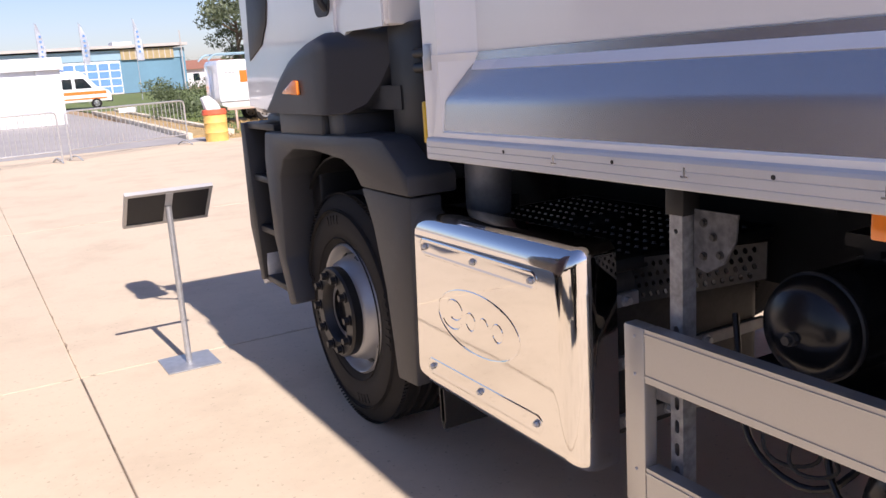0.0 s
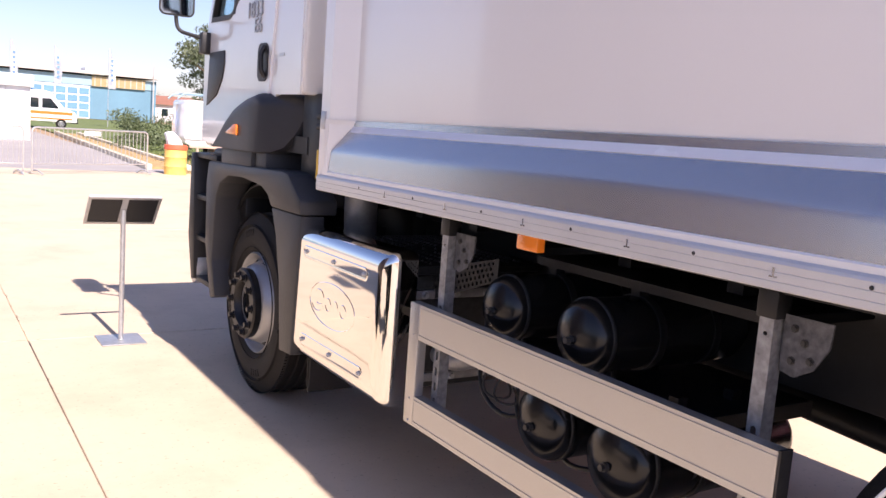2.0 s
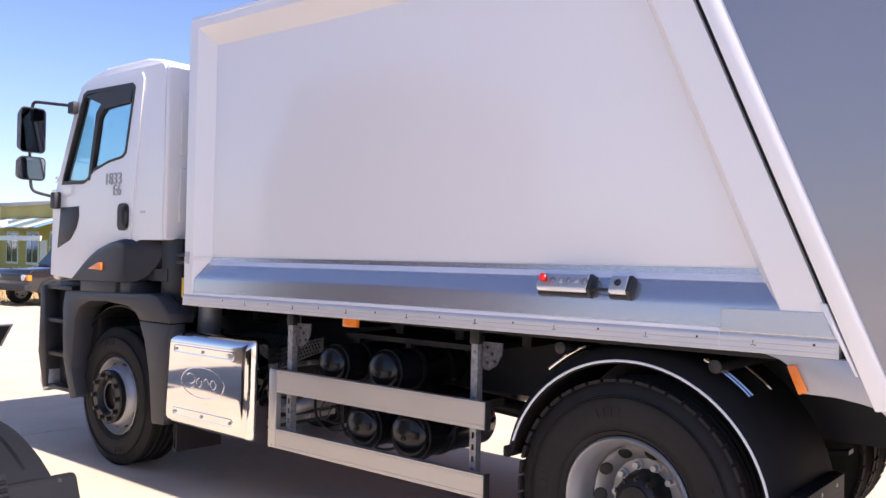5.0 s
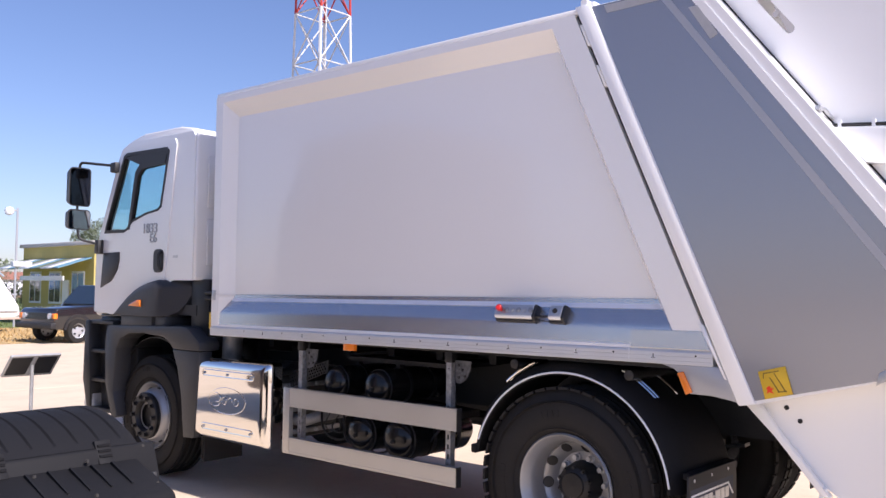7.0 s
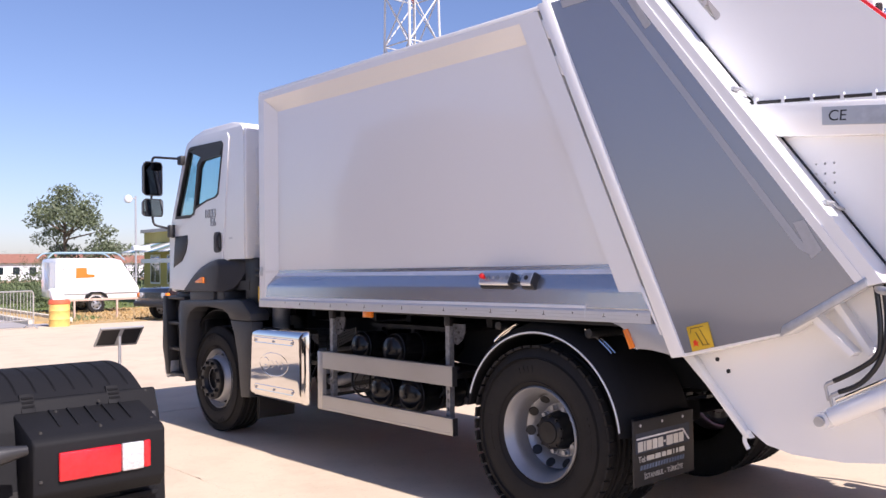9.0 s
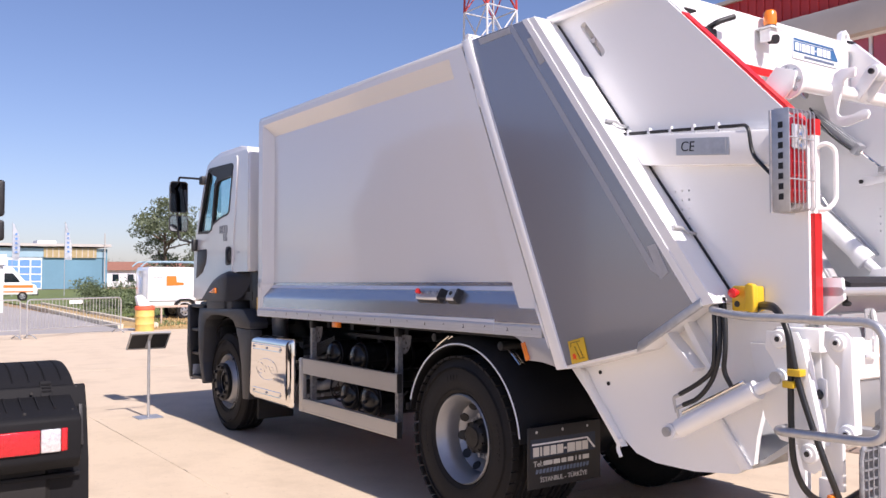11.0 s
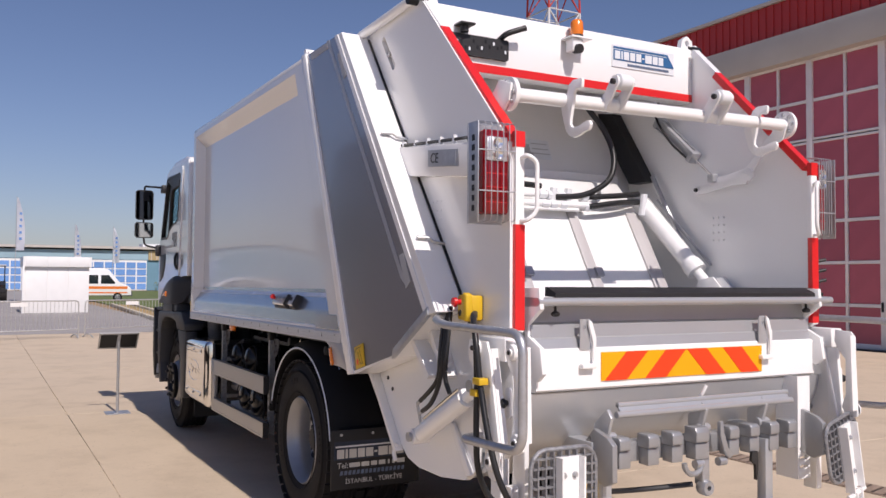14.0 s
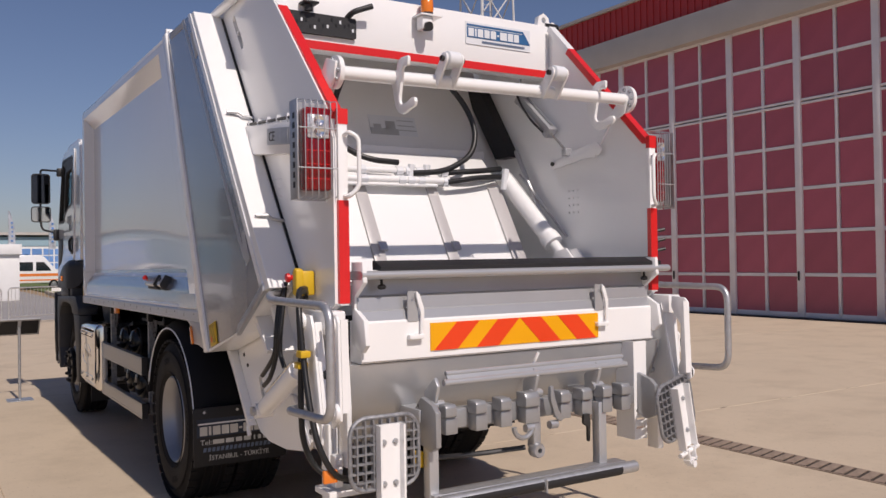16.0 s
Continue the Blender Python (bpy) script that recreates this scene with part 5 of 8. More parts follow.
    part("top_bar", bm, WHITE, side)
    bm = bmesh.new()
    cyl(bm, (X(0.13), -4.97, 3.36), (X(0.25), -4.97, 3.36), 0.03, 12)
    part("pivot", bm, BLACK, side)
    bm = bmesh.new()
    prism(bm, [(-4.78, 2.52), (-5.94, 2.4), (-5.94, 2.23), (-4.95, 2.33), (-4.86, 2.36), (-4.78, 2.44)], "x", X(0.125), X(0.19), 0.012)
    rib = part("cross_rib", bm, WHITE, side, "white boxed cross rib")
    bm = bmesh.new()
    tube(bm, rounded([(X(0.15), -4.76, 2.53), (X(0.15), -5.62, 2.46), (X(0.12), -5.7, 2.45), (X(0.12), -5.72, 2.3), (X(0.11), -5.88, 2.14)], 0.05), 0.009, 8)
    part("cable", bm, HOSE, rib, "black cable")
    for y in (-4.9, -5.05, -5.2, -5.35, -5.5):
        bm = bmesh.new()
        box(bm, min(X(0.14), X(0.162)), max(X(0.14), X(0.162)), y - 0.008, y + 0.008, 2.48 - (y + 4.9) * -0.08 + 0.015, 2.54 - (y + 4.9) * -0.08)
        part("cable_tie", bm, PRINT, rib)
    if s == 0:
        bm = bmesh.new()
        prism(bm, [(-5.26, 2.44), (-5.59, 2.405), (-5.59, 2.315), (-5.26, 2.35)], "x", X(0.119), X(0.1235))
        part("rating_plate", bm, GREYSTEEL, rib, "grey rating plate")
        text_part("mark_ce", "CE", 0.075, BLACK, rib, Matrix.Translation((0.1185, -5.335, 2.386)) @ Matrix.Rotation(radians(-90), 4, "Z") @ Matrix.Rotation(radians(90), 4, "X") @ Matrix.Rotation(radians(-6), 4, "Z"), 0.001)
        bm = bmesh.new()
        prism(bm, [(-5.42, 2.415), (-5.57, 2.4), (-5.57, 2.325), (-5.42, 2.34)], "x", X(0.1165), X(0.1195))
        part("print_block", bm, STEEL, rib)
        bm = bmesh.new()
        box(bm, 0.12, 0.19, -5.735, -5.59, 1.535, 1.66, 0.012)
        yb = part("stop_box", bm, YELLOW, tail, "yellow emergency stop box with red button")
        bm = bmesh.new()
        lathe(bm, [(0.0, -0.05), (0.022, -0.045), (0.025, -0.03), (0.014, -0.02), (0.014, 0.0)], (0, 0, 0), "x", 20)
        bmesh.ops.transform(bm, matrix=Matrix.Translation((0.122, -5.625, 1.625)), verts=bm.verts[:])
        part("stop_button", bm, RED, yb, "red push button")
        bm = bmesh.new()
        prism(bm, [(-5.69, 1.54), (-5.69, 1.665), (-5.71, 1.675), (-5.74, 1.665), (-5.745, 1.56), (-5.73, 1.53)], "x", 0.085, 0.125, 0.008, 3)
        part("guard_hood", bm, YELLOW, yb)
        bm = bmesh.new()
        lathe(bm, [(0.0, -0.006), (0.012, -0.006), (0.016, -0.002), (0.016, 0.0)], (0.12, -5.625, 1.57), "x", 16)
        part("key_switch", bm, DARKSTEEL, yb)
        bm = bmesh.new()
        cyl(bm, (0.15, -5.7, 1.535), (0.15, -5.705, 1.505), 0.014, 12)
        part("cable_gland", bm, PLASTIC, yb)
    # rear post: white flange, red reflective strips
    bm = bmesh.new()
    box(bm, min(X(0.208), X(0.258)), max(X(0.208), X(0.258)), -5.99, -5.96, 1.49, 2.44, 0.003)
    post = part("rear_post", bm, WHITE, tail, "white rear post with red strips")
    for z0, z1 in ((1.5, 2.0), (2.37, 2.445)):
        bm = bmesh.new()
        box(bm, min(X(0.206), X(0.26)), max(X(0.206), X(0.26)), -5.993, -5.962, z0, z1)
        part("red_strip", bm, RED, post, "red reflective strip")
    bm = bmesh.new()
    d = Vector((0, -5.9 + 5.04, 2.46 - 3.34)).normalized()
    nrm = Vector((0, d.z, -d.y))
    for q0, q1, mat_ in ((0.0, 0.22, 0), (0.22, 1.0, 1)):
        bm = bmesh.new()
        p0, p1 = Vector((0, -5.04, 3.34)).lerp(Vector((0, -5.95, 2.43)), q0), Vector((0, -5.04, 3.34)).lerp(Vector((0, -5.95, 2.43)), q1)
        o = Vector((0, -0.004, 0.004))
        vs = [bm.verts.new((x, *(p + oo).yz)) for p in (p0, p1) for oo in (o, o - Vector((0, -0.03, 0.03))) for x in (X(0.2), X(0.255))]
        for f4 in ((0, 1, 5, 4), (2, 3, 7, 6), (0, 1, 3, 2), (4, 5, 7, 6), (0, 2, 6, 4), (1, 3, 7, 5)):
            bm.faces.new([vs[i] for i in f4])
        part("sloped_strip", bm, RED if mat_ else WHITE, post, "red sloped edge strip" if mat_ else "")
    # caged rear lamp
    lamp = part("rear_lamp", bmesh.new(), STEEL, tail, "tall red and clear rear lamp behind a wire guard")
    lx = 0.0 if s == 0 else 0.06
    bm = bmesh.new()
    box(bm, min(X(lx + 0.045), X(0.182)), max(X(lx + 0.045), X(0.182)), -5.972, -5.9, 2.045, 2.445, 0.014, 3)
    part("lamp_body", bm, LAMPRED, lamp, "dark red lens")
    bm = bmesh.new()
    box(bm, min(X(lx + 0.056), X(0.17)), max(X(lx + 0.056), X(0.17)), -5.98, -5.97, 2.295, 2.41, 0.006, 2)
    part("clear_lens", bm, LAMPCLEAR, lamp, "clear lens")
    for zc in (2.325, 2.38):
        bm = bmesh.new()
        lathe(bm, [(0.0, 0.0), (0.02, -0.002), (0.026, -0.006), (0.026, 0.004)], (X(lx + 0.113 - lx / 2), -5.979, zc), "y", 16)
        part("reflector_bowl", bm, CHROME, lamp)
    for zc in (2.1, 2.17, 2.235):
        bm = bmesh.new()
        box(bm, min(X(lx + 0.055), X(0.172)), max(X(lx + 0.055), X(0.172)), -5.9745, -5.9715, zc, zc + 0.004)
        part("lens_rib", bm, RED, lamp)
    bm = bmesh.new()
    box(bm, min(X(lx - 0.005), X(lx)), max(X(lx - 0.005), X(lx)), -6.0, -5.91, 2.0, 2.475, 0.002)
    box(bm, min(X(lx), X(0.19)), max(X(lx), X(0.19)), -5.9, -5.893, 2.0, 2.475)
    part("side_plate", bm, STEEL, lamp, "galvanised plate with cut marks")
    if s == 0:
        for i in range(8):
            bm = bmesh.new()
            box(bm, -0.0065, -0.0045, -5.968, -5.944, 2.385 - i * 0.047, 2.413 - i * 0.047)
            part("cut_mark", bm, BLACK, lamp)
    for i in range(6):
        bm = bmesh.new()
        x = X(lx + 0.035 + i * (0.2 - lx - 0.035) / 5)
        tube(bm, rounded([(x, -5.9, 2.485), (x, -6.0, 2.475), (x, -6.0, 2.015), (x, -5.9, 2.005)], 0.02, 3), 0.0028, 6)
        part("guard_wire", bm, STEEL, lamp)
    for z in (2.15, 2.34):
        bm = bmesh.new()
        tube(bm, [(X(lx), -6.0, z), (X(0.2), -6.0, z)], 0.0035, 6)
        part("guard_wire", bm, STEEL, lamp)
    bm = bmesh.new()
    tube(bm, rounded([(X(0.24), -5.985, 2.315), (X(0.245), -6.03, 2.33), (X(0.29), -6.05, 2.3), (X(0.29), -6.05, 2.06), (X(0.245), -6.03, 2.015), (X(0.24), -5.985, 2.02)], 0.035), 0.011, 10)
    part("grab_handle", bm, WHITE, post, "white tubular grab handle")
    # grab rail beside the hopper
    xr, yr = X(-0.05), -6.44 if s == 0 else -6.3
    bm = bmesh.new()
    tube(bm, rounded([(X(0.12), -5.52, 1.56), (X(0.02), -5.54, 1.54), (xr, -5.75, 1.52), (xr, yr, 1.515), (xr, yr, 1.03), (xr, -5.92, 1.01), (X(0.2), -5.9, 1.0)], 0.09, 6), 0.02, 12)
    part("grab_rail", bm, STEEL, tail, "grey tubular grab rail")
    # lift links: a wide front arm and a tapered rear arm, each with a lit flange along its rear edge
    for nm_, xs_, face, flange, pins in (
            ("front_arm", 0.05, [(-5.83, 1.452), (-5.99, 1.452), (-6.015, 1.4), (-6.11, 0.95), (-6.105, 0.86), (-6.06, 0.825), (-6.01, 0.84), (-5.985, 0.93), (-5.955, 1.06), (-5.9, 1.22), (-5.865, 1.32), (-5.825, 1.37)],
             [(-5.995, 1.42), (-6.012, 1.42), (-6.112, 0.955), (-6.095, 0.955)], ((-5.905, 1.418, 0.045), (-6.045, 0.915, 0.045))),
            ("rear_arm", 0.085, [(-6.1, 1.465), (-6.2, 1.458), (-6.225, 1.43), (-6.226, 1.31), (-6.236, 1.06), (-6.238, 0.985), (-6.2, 0.965), (-6.16, 0.985), (-6.14, 1.03), (-6.165, 1.1), (-6.166, 1.3), (-6.12, 1.352), (-6.095, 1.4)],
             [(-6.208, 1.44), (-6.226, 1.44), (-6.238, 1.02), (-6.22, 1.02)], ((-6.166, 1.414, 0.038), (-6.205, 1.02, 0.042)))):
        xo = xs_ + (0.11 if s else 0.0)
        bm = bmesh.new()
        prism(bm, face, "x", X(xo), X(xo + 0.014), 0.003)
        prism(bm, flange, "x", X(xo + 0.014), X(xo + 0.05))
        arm_ = part(nm_, bm, WHITE, tail, "white steel lift arm")
        for y, z, r in pins:
            bm = bmesh.new()
            lathe(bm, [(0.0, -0.026), (r * 0.45, -0.026), (r * 0.5, -0.02), (r * 0.86, -0.018), (r, -0.01), (r, 0.0)], (0, 0, 0), "x", 20)
            bmesh.ops.transform(bm, matrix=Matrix.Translation((X(xo), y, z)) @ Matrix.Diagonal((1 if s == 0 else -1, 1, 1, 1)), verts=bm.verts[:])
            part("pivot_pin", bm, WHITE, arm_)
            bm = bmesh.new()
            cyl(bm, (X(xo - 0.03), y, z), (X(xo - 0.02), y, z), r * 0.3, 6)
            part("grease_nipple", bm, DARKSTEEL, arm_)
    # block behind the arms, guide plate with a black knob
    bm = bmesh.new()
    box(bm, min(X(0.1), X(0.2)), max(X(0.1), X(0.2)), -6.07, -5.84, 1.36, 1.47, 0.01)
    prism(bm, [(-6.03, 1.36), (-6.1, 1.36), (-6.13, 1.02), (-6.13, 0.74), (-6.02, 0.74), (-6.04, 1.02)], "x", X(0.17), X(0.195), 0.004)
    part("arm_bracket", bm, WHITE, tail, "white folded arm bracket")
    bm = bmesh.new()
    prism(bm, [(-5.66, 1.38), (-6.03, 1.38), (-6.06, 0.95), (-5.98, 0.9), (-5.82, 0.93), (-5.74, 1.02)], "x", X(0.165), X(0.178), 0.003)
    part("hanger_plate", bm, WHITE, tail, "white hanger plate")
    bm = bmesh.new()
    box(bm, min(X(0.15), X(0.2)), max(X(0.15), X(0.2)), -5.96, -5.87, 0.52, 0.92, 0.006)
    part("hanger_leg", bm, WHITE, tail)
    # folded stiffener across the lower wall
    bm = bmesh.new()
    prism(bm, [(-5.42, 1.0), (-5.47, 1.0), (-5.66, 0.76), (-5.6, 0.74)], "x", X(0.165), X(0.19), 0.008)
    part("stiffener", bm, WHITE, tail, "white folded stiffener")
    bm = bmesh.new()
    prism(bm, [(-6.04, 1.24)] + arc(-6.06, 1.225, 0.022, 60, 180, 5) + [(-6.085, 1.12), (-6.06, 1.1), (-6.03, 1.12)], "x", X(0.122), X(0.135), 0.002)
    part("guide_plate", bm, WHITE, tail)
    bm = bmesh.new()
    lathe(bm, [(0.0, -0.04), (0.02, -0.036), (0.024, -0.02), (0.014, -0.01), (0.012, 0.0)], (0, 0, 0), "x", 14)
    bmesh.ops.transform(bm, matrix=Matrix.Translation((X(0.12), -6.06, 1.175)) @ Matrix.Diagonal((1 if s == 0 else -1, 1, 1, 1)), verts=bm.verts[:])
    part("locking_knob", bm, FLAPRUB, tail, "black locking knob")
    # hydraulic cylinder
    bm = bmesh.new()
    a, b2 = Vector((X(0.08), -5.26, 0.9)), Vector((X(0.08), -5.9, 1.24))
    cyl(bm, a.lerp(b2, 0.06), a.lerp(b2, 0.78), 0.048, 18)
    cyl(bm, a.lerp(b2, 0.78), b2, 0.028, 14)
    for q in (a, b2):
        cyl(bm, q + Vector((-0.05, 0, 0)), q + Vector((0.05, 0, 0)), 0.042, 16)
    hy = part("hydraulic_cylinder", bm, WHITE, tail, "white hydraulic lift cylinder")
    bm = bmesh.new()
    tube(bm, [a.lerp(b2, 0.12) + Vector((0, 0.02, 0.06)), a.lerp(b2, 0.7) + Vector((0, 0.02, 0.06))], 0.01, 8)
    part("cylinder_pipe", bm, CHROME, hy)
    bm = bmesh.new()
    cyl(bm, b2 + Vector((-0.052, 0, 0)), b2 + Vector((-0.07, 0, 0)), 0.03, 12)
    part("pin_head", bm, STEEL, hy)
    bm = bmesh.new()
    cyl(bm, a + Vector((-0.052, 0, 0)), a + Vector((-0.07, 0, 0)), 0.025, 12)
    part("pin_head", bm, STEEL, hy)
    # black hoses along the side
    for k in range(5 if s == 0 else 0):
        bm = bmesh.new()
        if k < 3:
            run = (((0.1, -5.5, 1.6), (0.07, -5.528, 1.463), (0.05, -5.542, 1.35), (0.05, -5.535, 1.235), (0.05, -5.426, 1.155), (0.055, -5.32, 1.098)),
                   ((0.1, -5.53, 1.6), (0.07, -5.563, 1.465), (0.05, -5.57, 1.314), (0.05, -5.528, 1.186), (0.05, -5.441, 1.089), (0.055, -5.343, 1.046)),
                   ((0.1, -5.56, 1.6), (0.07, -5.592, 1.467), (0.05, -5.605, 1.345), (0.05, -5.591, 1.24), (0.06, -5.63, 1.17)))[k]
            tube(bm, rounded(list(run), 0.07, 8), 0.0125, 10)
            if k < 2:
                fit_ = bmesh.new()
                y, z = run[-1][1:]
                cyl(fit_, (0.055, y, z), (0.057, y + 0.035, z - 0.018), 0.011, 10)
                tube(fit_, rounded([(0.057, y + 0.035, z - 0.018), (0.06, y + 0.045, z - 0.03), (0.07, y + 0.035, z - 0.1)], 0.015), 0.008, 8)
                part("hose_fitting", fit_, STEEL, hy, "bright hose fitting")
        else:
            j = k - 3
            tube(bm, rounded([(0.16, -5.64 - 0.02 * j, 1.5), (0.14, -5.74, 1.575 - 0.012 * j), (0.03, -5.9, 1.57 - 0.012 * j), (0.0, -5.98, 1.46), (0.005, -5.985 - 0.025 * j, 1.26), (0.0, -5.985 - 0.1 * j, 1.05), (0.005 + 0.01 * j, -5.99 - 0.16 * j, 0.86), (0.06 + 0.03 * j, -6.02 - 0.14 * j, 0.72), (0.2, -6.1, 0.66 + 0.02 * j), (0.42, -6.1, 0.7 + 0.02 * j)], 0.14, 8), (0.0145, 0.0145, 0.007)[j], 10)
        part("hydraulic_hose", bm, HOSE, tail, "black hydraulic hose")
    for z in ((1.275, 1.22) if s == 0 else ()):
        bm = bmesh.new()
        box(bm, -0.02, 0.03, -6.045 if z > 1.25 else -6.01, -5.98 if z > 1.25 else -5.955, z - 0.016, z + 0.016, 0.005)
        part("hose_clamp", bm, YELLOW, tail, "yellow hose clamp")
    # folded footboard with grid
    xc = 0.31 if s == 0 else 2.19
    foot = part("footboard", bmesh.new(), SPANGLE, tail, "folded grating footboard on a white bracket")
    ol = round_rect(xc - 0.178, xc + 0.178, 0.655, 0.985, 0.08, 5)
    bm = bmesh.new()
    pts = [Vector((u, -6.235, v)) for u, v in ol + [ol[0]]]
    tube(bm, pts, 0.011, 8, cap=False)
    part("grid_frame", bm, SPANGLE, foot)
    for i in range(8):
        bm = bmesh.new()
        u = xc - 0.147 + i * 0.042
        cut = 0.03 if i in (0, 7) else 0.0
        box(bm, u - 0.004, u + 0.004, -6.25, -6.22, 0.665 + cut, 0.975 - cut)
        part("grid_bar", bm, SPANGLE, foot)
    for i in range(7):
        bm = bmesh.new()
        v = 0.695 + i * 0.042
        box(bm, xc - 0.172, xc + 0.172, -6.247, -6.223, v - 0.004, v + 0.004)
        part("grid_bar", bm, SPANGLE, foot)
    bm = bmesh.new()
    prism(bm, [(xc - 0.055, -6.3), (xc - 0.045, -6.3), (xc - 0.045, -6.262), (xc + 0.065, -6.262), (xc + 0.065, -6.3), (xc + 0.075, -6.3), (xc + 0.075, -6.25), (xc - 0.055, -6.25)], "z", 0.585, 0.952)
    bk = part("bracket", bm, WHITE, foot, "white channel bracket", smooth=20)
    bt = bolt_mesh("bolt", 0.011, 0.014, STEEL, 6, "y")
    for u in (xc - 0.02, xc + 0.04):
        for v in (0.68, 0.87):
            piece("bolt", bt, bk, Matrix.Translation((u, -6.262, v)))
    bm = bmesh.new()
    cyl(bm, (xc - 0.09, -6.275, 0.565), (xc + 0.11, -6.275, 0.565), 0.014, 12)
    part("pivot_bar", bm, WHITE, foot)
    bm = bmesh.new()
    for u in (xc - 0.025, xc + 0.04):
        box(bm, u - 0.005, u + 0.005, -6.3, -6.255, 0.5, 0.585, 0.002)
    box(bm, xc - 0.035, xc + 0.05, -6.3, -6.255, 0.515, 0.522)
    part("clevis", bm, WHITE, foot)
    bm = bmesh.new()
    cyl(bm, (xc + 0.008, -6.305, 0.49), (xc + 0.008, -6.255, 0.49), 0.02, 14)
    part("clevis_pin", bm, WHITE, foot)
    # posts that carry footboard and bumper
    bm = bmesh.new()
    xp = 0.62 if s == 0 else 1.72
    box(bm, xp - 0.028, xp + 0.028, -6.16, -6.1, 0.535, 0.9, 0.006)
    box(bm, xp - 0.045, xp + 0.045, -6.098, -5.7, 0.9, 0.965, 0.006)
    part("bumper_post", bm, GREYSTEEL, tail, "grey steel bumper post")
    bm = bmesh.new()
    if s == 0:
        box(bm, 0.08, 0.3, -6.12, -5.95, 0.61, 0.64, 0.004)
        box(bm, 0.12, 0.16, -6.1, -6.04, 0.65, 0.8, 0.006)
    else:
        sl = [round_rect(2.035, 2.105, 0.7 + 0.05 * i, 0.715 + 0.05 * i, 0.004, 2) for i in range(3)]
        plate(bm, [(2.02, 0.64), (2.02, 1.21), (2.12, 1.21), (2.12, 0.64)], sl, "y", -6.1, -6.09)
        box(bm, 2.02, 2.026, -6.089, -5.95, 0.64, 1.21)
    part("mount_post", bm, WHITE, tail, "white slotted mounting post", smooth=20)
    if s == 1:
        c = Vector((2.19, -6.24, 0.98))
        foot.matrix_basis = Matrix.Translation(c) @ Matrix.Rotation(radians(-10), 4, "Y") @ Matrix.Rotation(radians(12), 4, "Z") @ Matrix.Translation(-c)
    if s == 0:
        bm = bmesh.new()
        box(bm, 0.04, 0.11, -6.15, -6.125, 0.69, 0.75, 0.006)
        part("reflector", bm, ORANGE, tail, "orange rear reflector")

# ---- tailgate: cross members ----
bm = bmesh.new()
box(bm, 0.225, W - 0.225, -5.0, -4.9, 2.98, 3.36, 0.01)
beam = part("top_beam", bm, WHITE, tail, "white top beam with red stripe")
bm = bmesh.new()
box(bm, 0.23, W - 0.23, -5.004, -5.001, 2.985, 3.035)
part("red_stripe", bm, RED, beam, "red reflective stripe")
bm = bmesh.new()
prism(bm, round_rect(0.3, 0.79, 3.07, 3.195, 0.012, 3), "y", -5.025, -5.001)
ph = part("plate_holder", bm, PLASTIC, beam, "black empty plate holder")
random.seed(3)
for i in range(16):
    bm = bmesh.new()
    x = 0.34 + 0.028 * i
    zz = 3.1 + random.random() * 0.06
    box(bm, x, x + 0.012, -5.0275, -5.0245, zz, zz + 0.02)
    part("slot", bm, BLACK if i % 3 else PRINT, ph)
bm = bmesh.new()
box(bm, 0.42, 0.52, -5.09, -5.0, 3.235, 3.25, 0.006)
cyl(bm, (0.47, -5.04, 3.2), (0.47, -5.04, 3.24), 0.025, 12)
part("plate_lamp", bm, PLASTIC, beam, "small flat black plate lamp")
bm = bmesh.new()
tube(bm, rounded([(0.74, -5.0, 3.2), (0.75, -5.06, 3.225), (0.87, -5.09, 3.27)], 0.03), 0.018, 10)
part("plate_lamp", bm, PLASTIC, beam, "small tilted black plate lamp")
bm = bmesh.new()
box(bm, 1.2, 1.36, -5.12, -5.0, 3.262, 3.272)
box(bm, 1.22, 1.3, -5.1, -5.02, 3.18, 3.262, 0.01)
bk = part("beacon_bracket", bm, WHITE, beam)
bm = bmesh.new()
lathe(bm, [(0.04, 0.0), (0.04, 0.02), (0.0, 0.02)], (1.28, -5.06, 3.272), "z", 20)
part("beacon_base", bm, PLASTIC, beam)
bm = bmesh.new()
cyl(bm, (1.26, -5.07, 3.2), (1.26, -5.12, 3.19), 0.03, 12)
part("work_lamp", bm, PLASTIC, beam)
bm = bmesh.new()
lathe(bm, [(0.038, 0.02), (0.042, 0.04), (0.04, 0.1), (0.03, 0.115), (0.0, 0.118)], (1.28, -5.06, 3.272), "z", 24)
part("beacon", bm, ORANGE, beam, "amber rotating beacon")
# maker's board, plain shapes only
bm = bmesh.new()
box(bm, 1.61, 2.15, -5.006, -5.002, 3.15, 3.3)
bd = part("maker_board", bm, PRINT, beam, "blue and white maker's sticker")
bm = bmesh.new()
prism(bm, [(1.62, 3.195), (1.62, 3.265), (2.08, 3.265), (2.145, 3.195)], "y", -5.009, -5.006)
part("blue_field", bm, BLUE, bd)
bm = bmesh.new()
prism(bm, [(1.62, 3.272), (1.62, 3.285), (2.09, 3.285), (2.148, 3.2), (2.14, 3.195), (2.08, 3.272)], "y", -5.009, -5.006)
part("blue_line", bm, BLUE, bd)
for i, (a, c2) in enumerate([(0.0, 0.044), (0.054, 0.066), (0.076, 0.12), (0.13, 0.172), (0.182, 0.226), (0.234, 0.252), (0.26, 0.318), (0.326, 0.37), (0.378, 0.42)]):
    bm = bmesh.new()
    box(bm, 1.63 + a, 1.63 + c2, -5.0115, -5.009, 3.203 if i != 5 else 3.224, 3.257 if i != 5 else 3.234)
    part("print_bar", bm, PRINT, bd)
bm = bmesh.new()
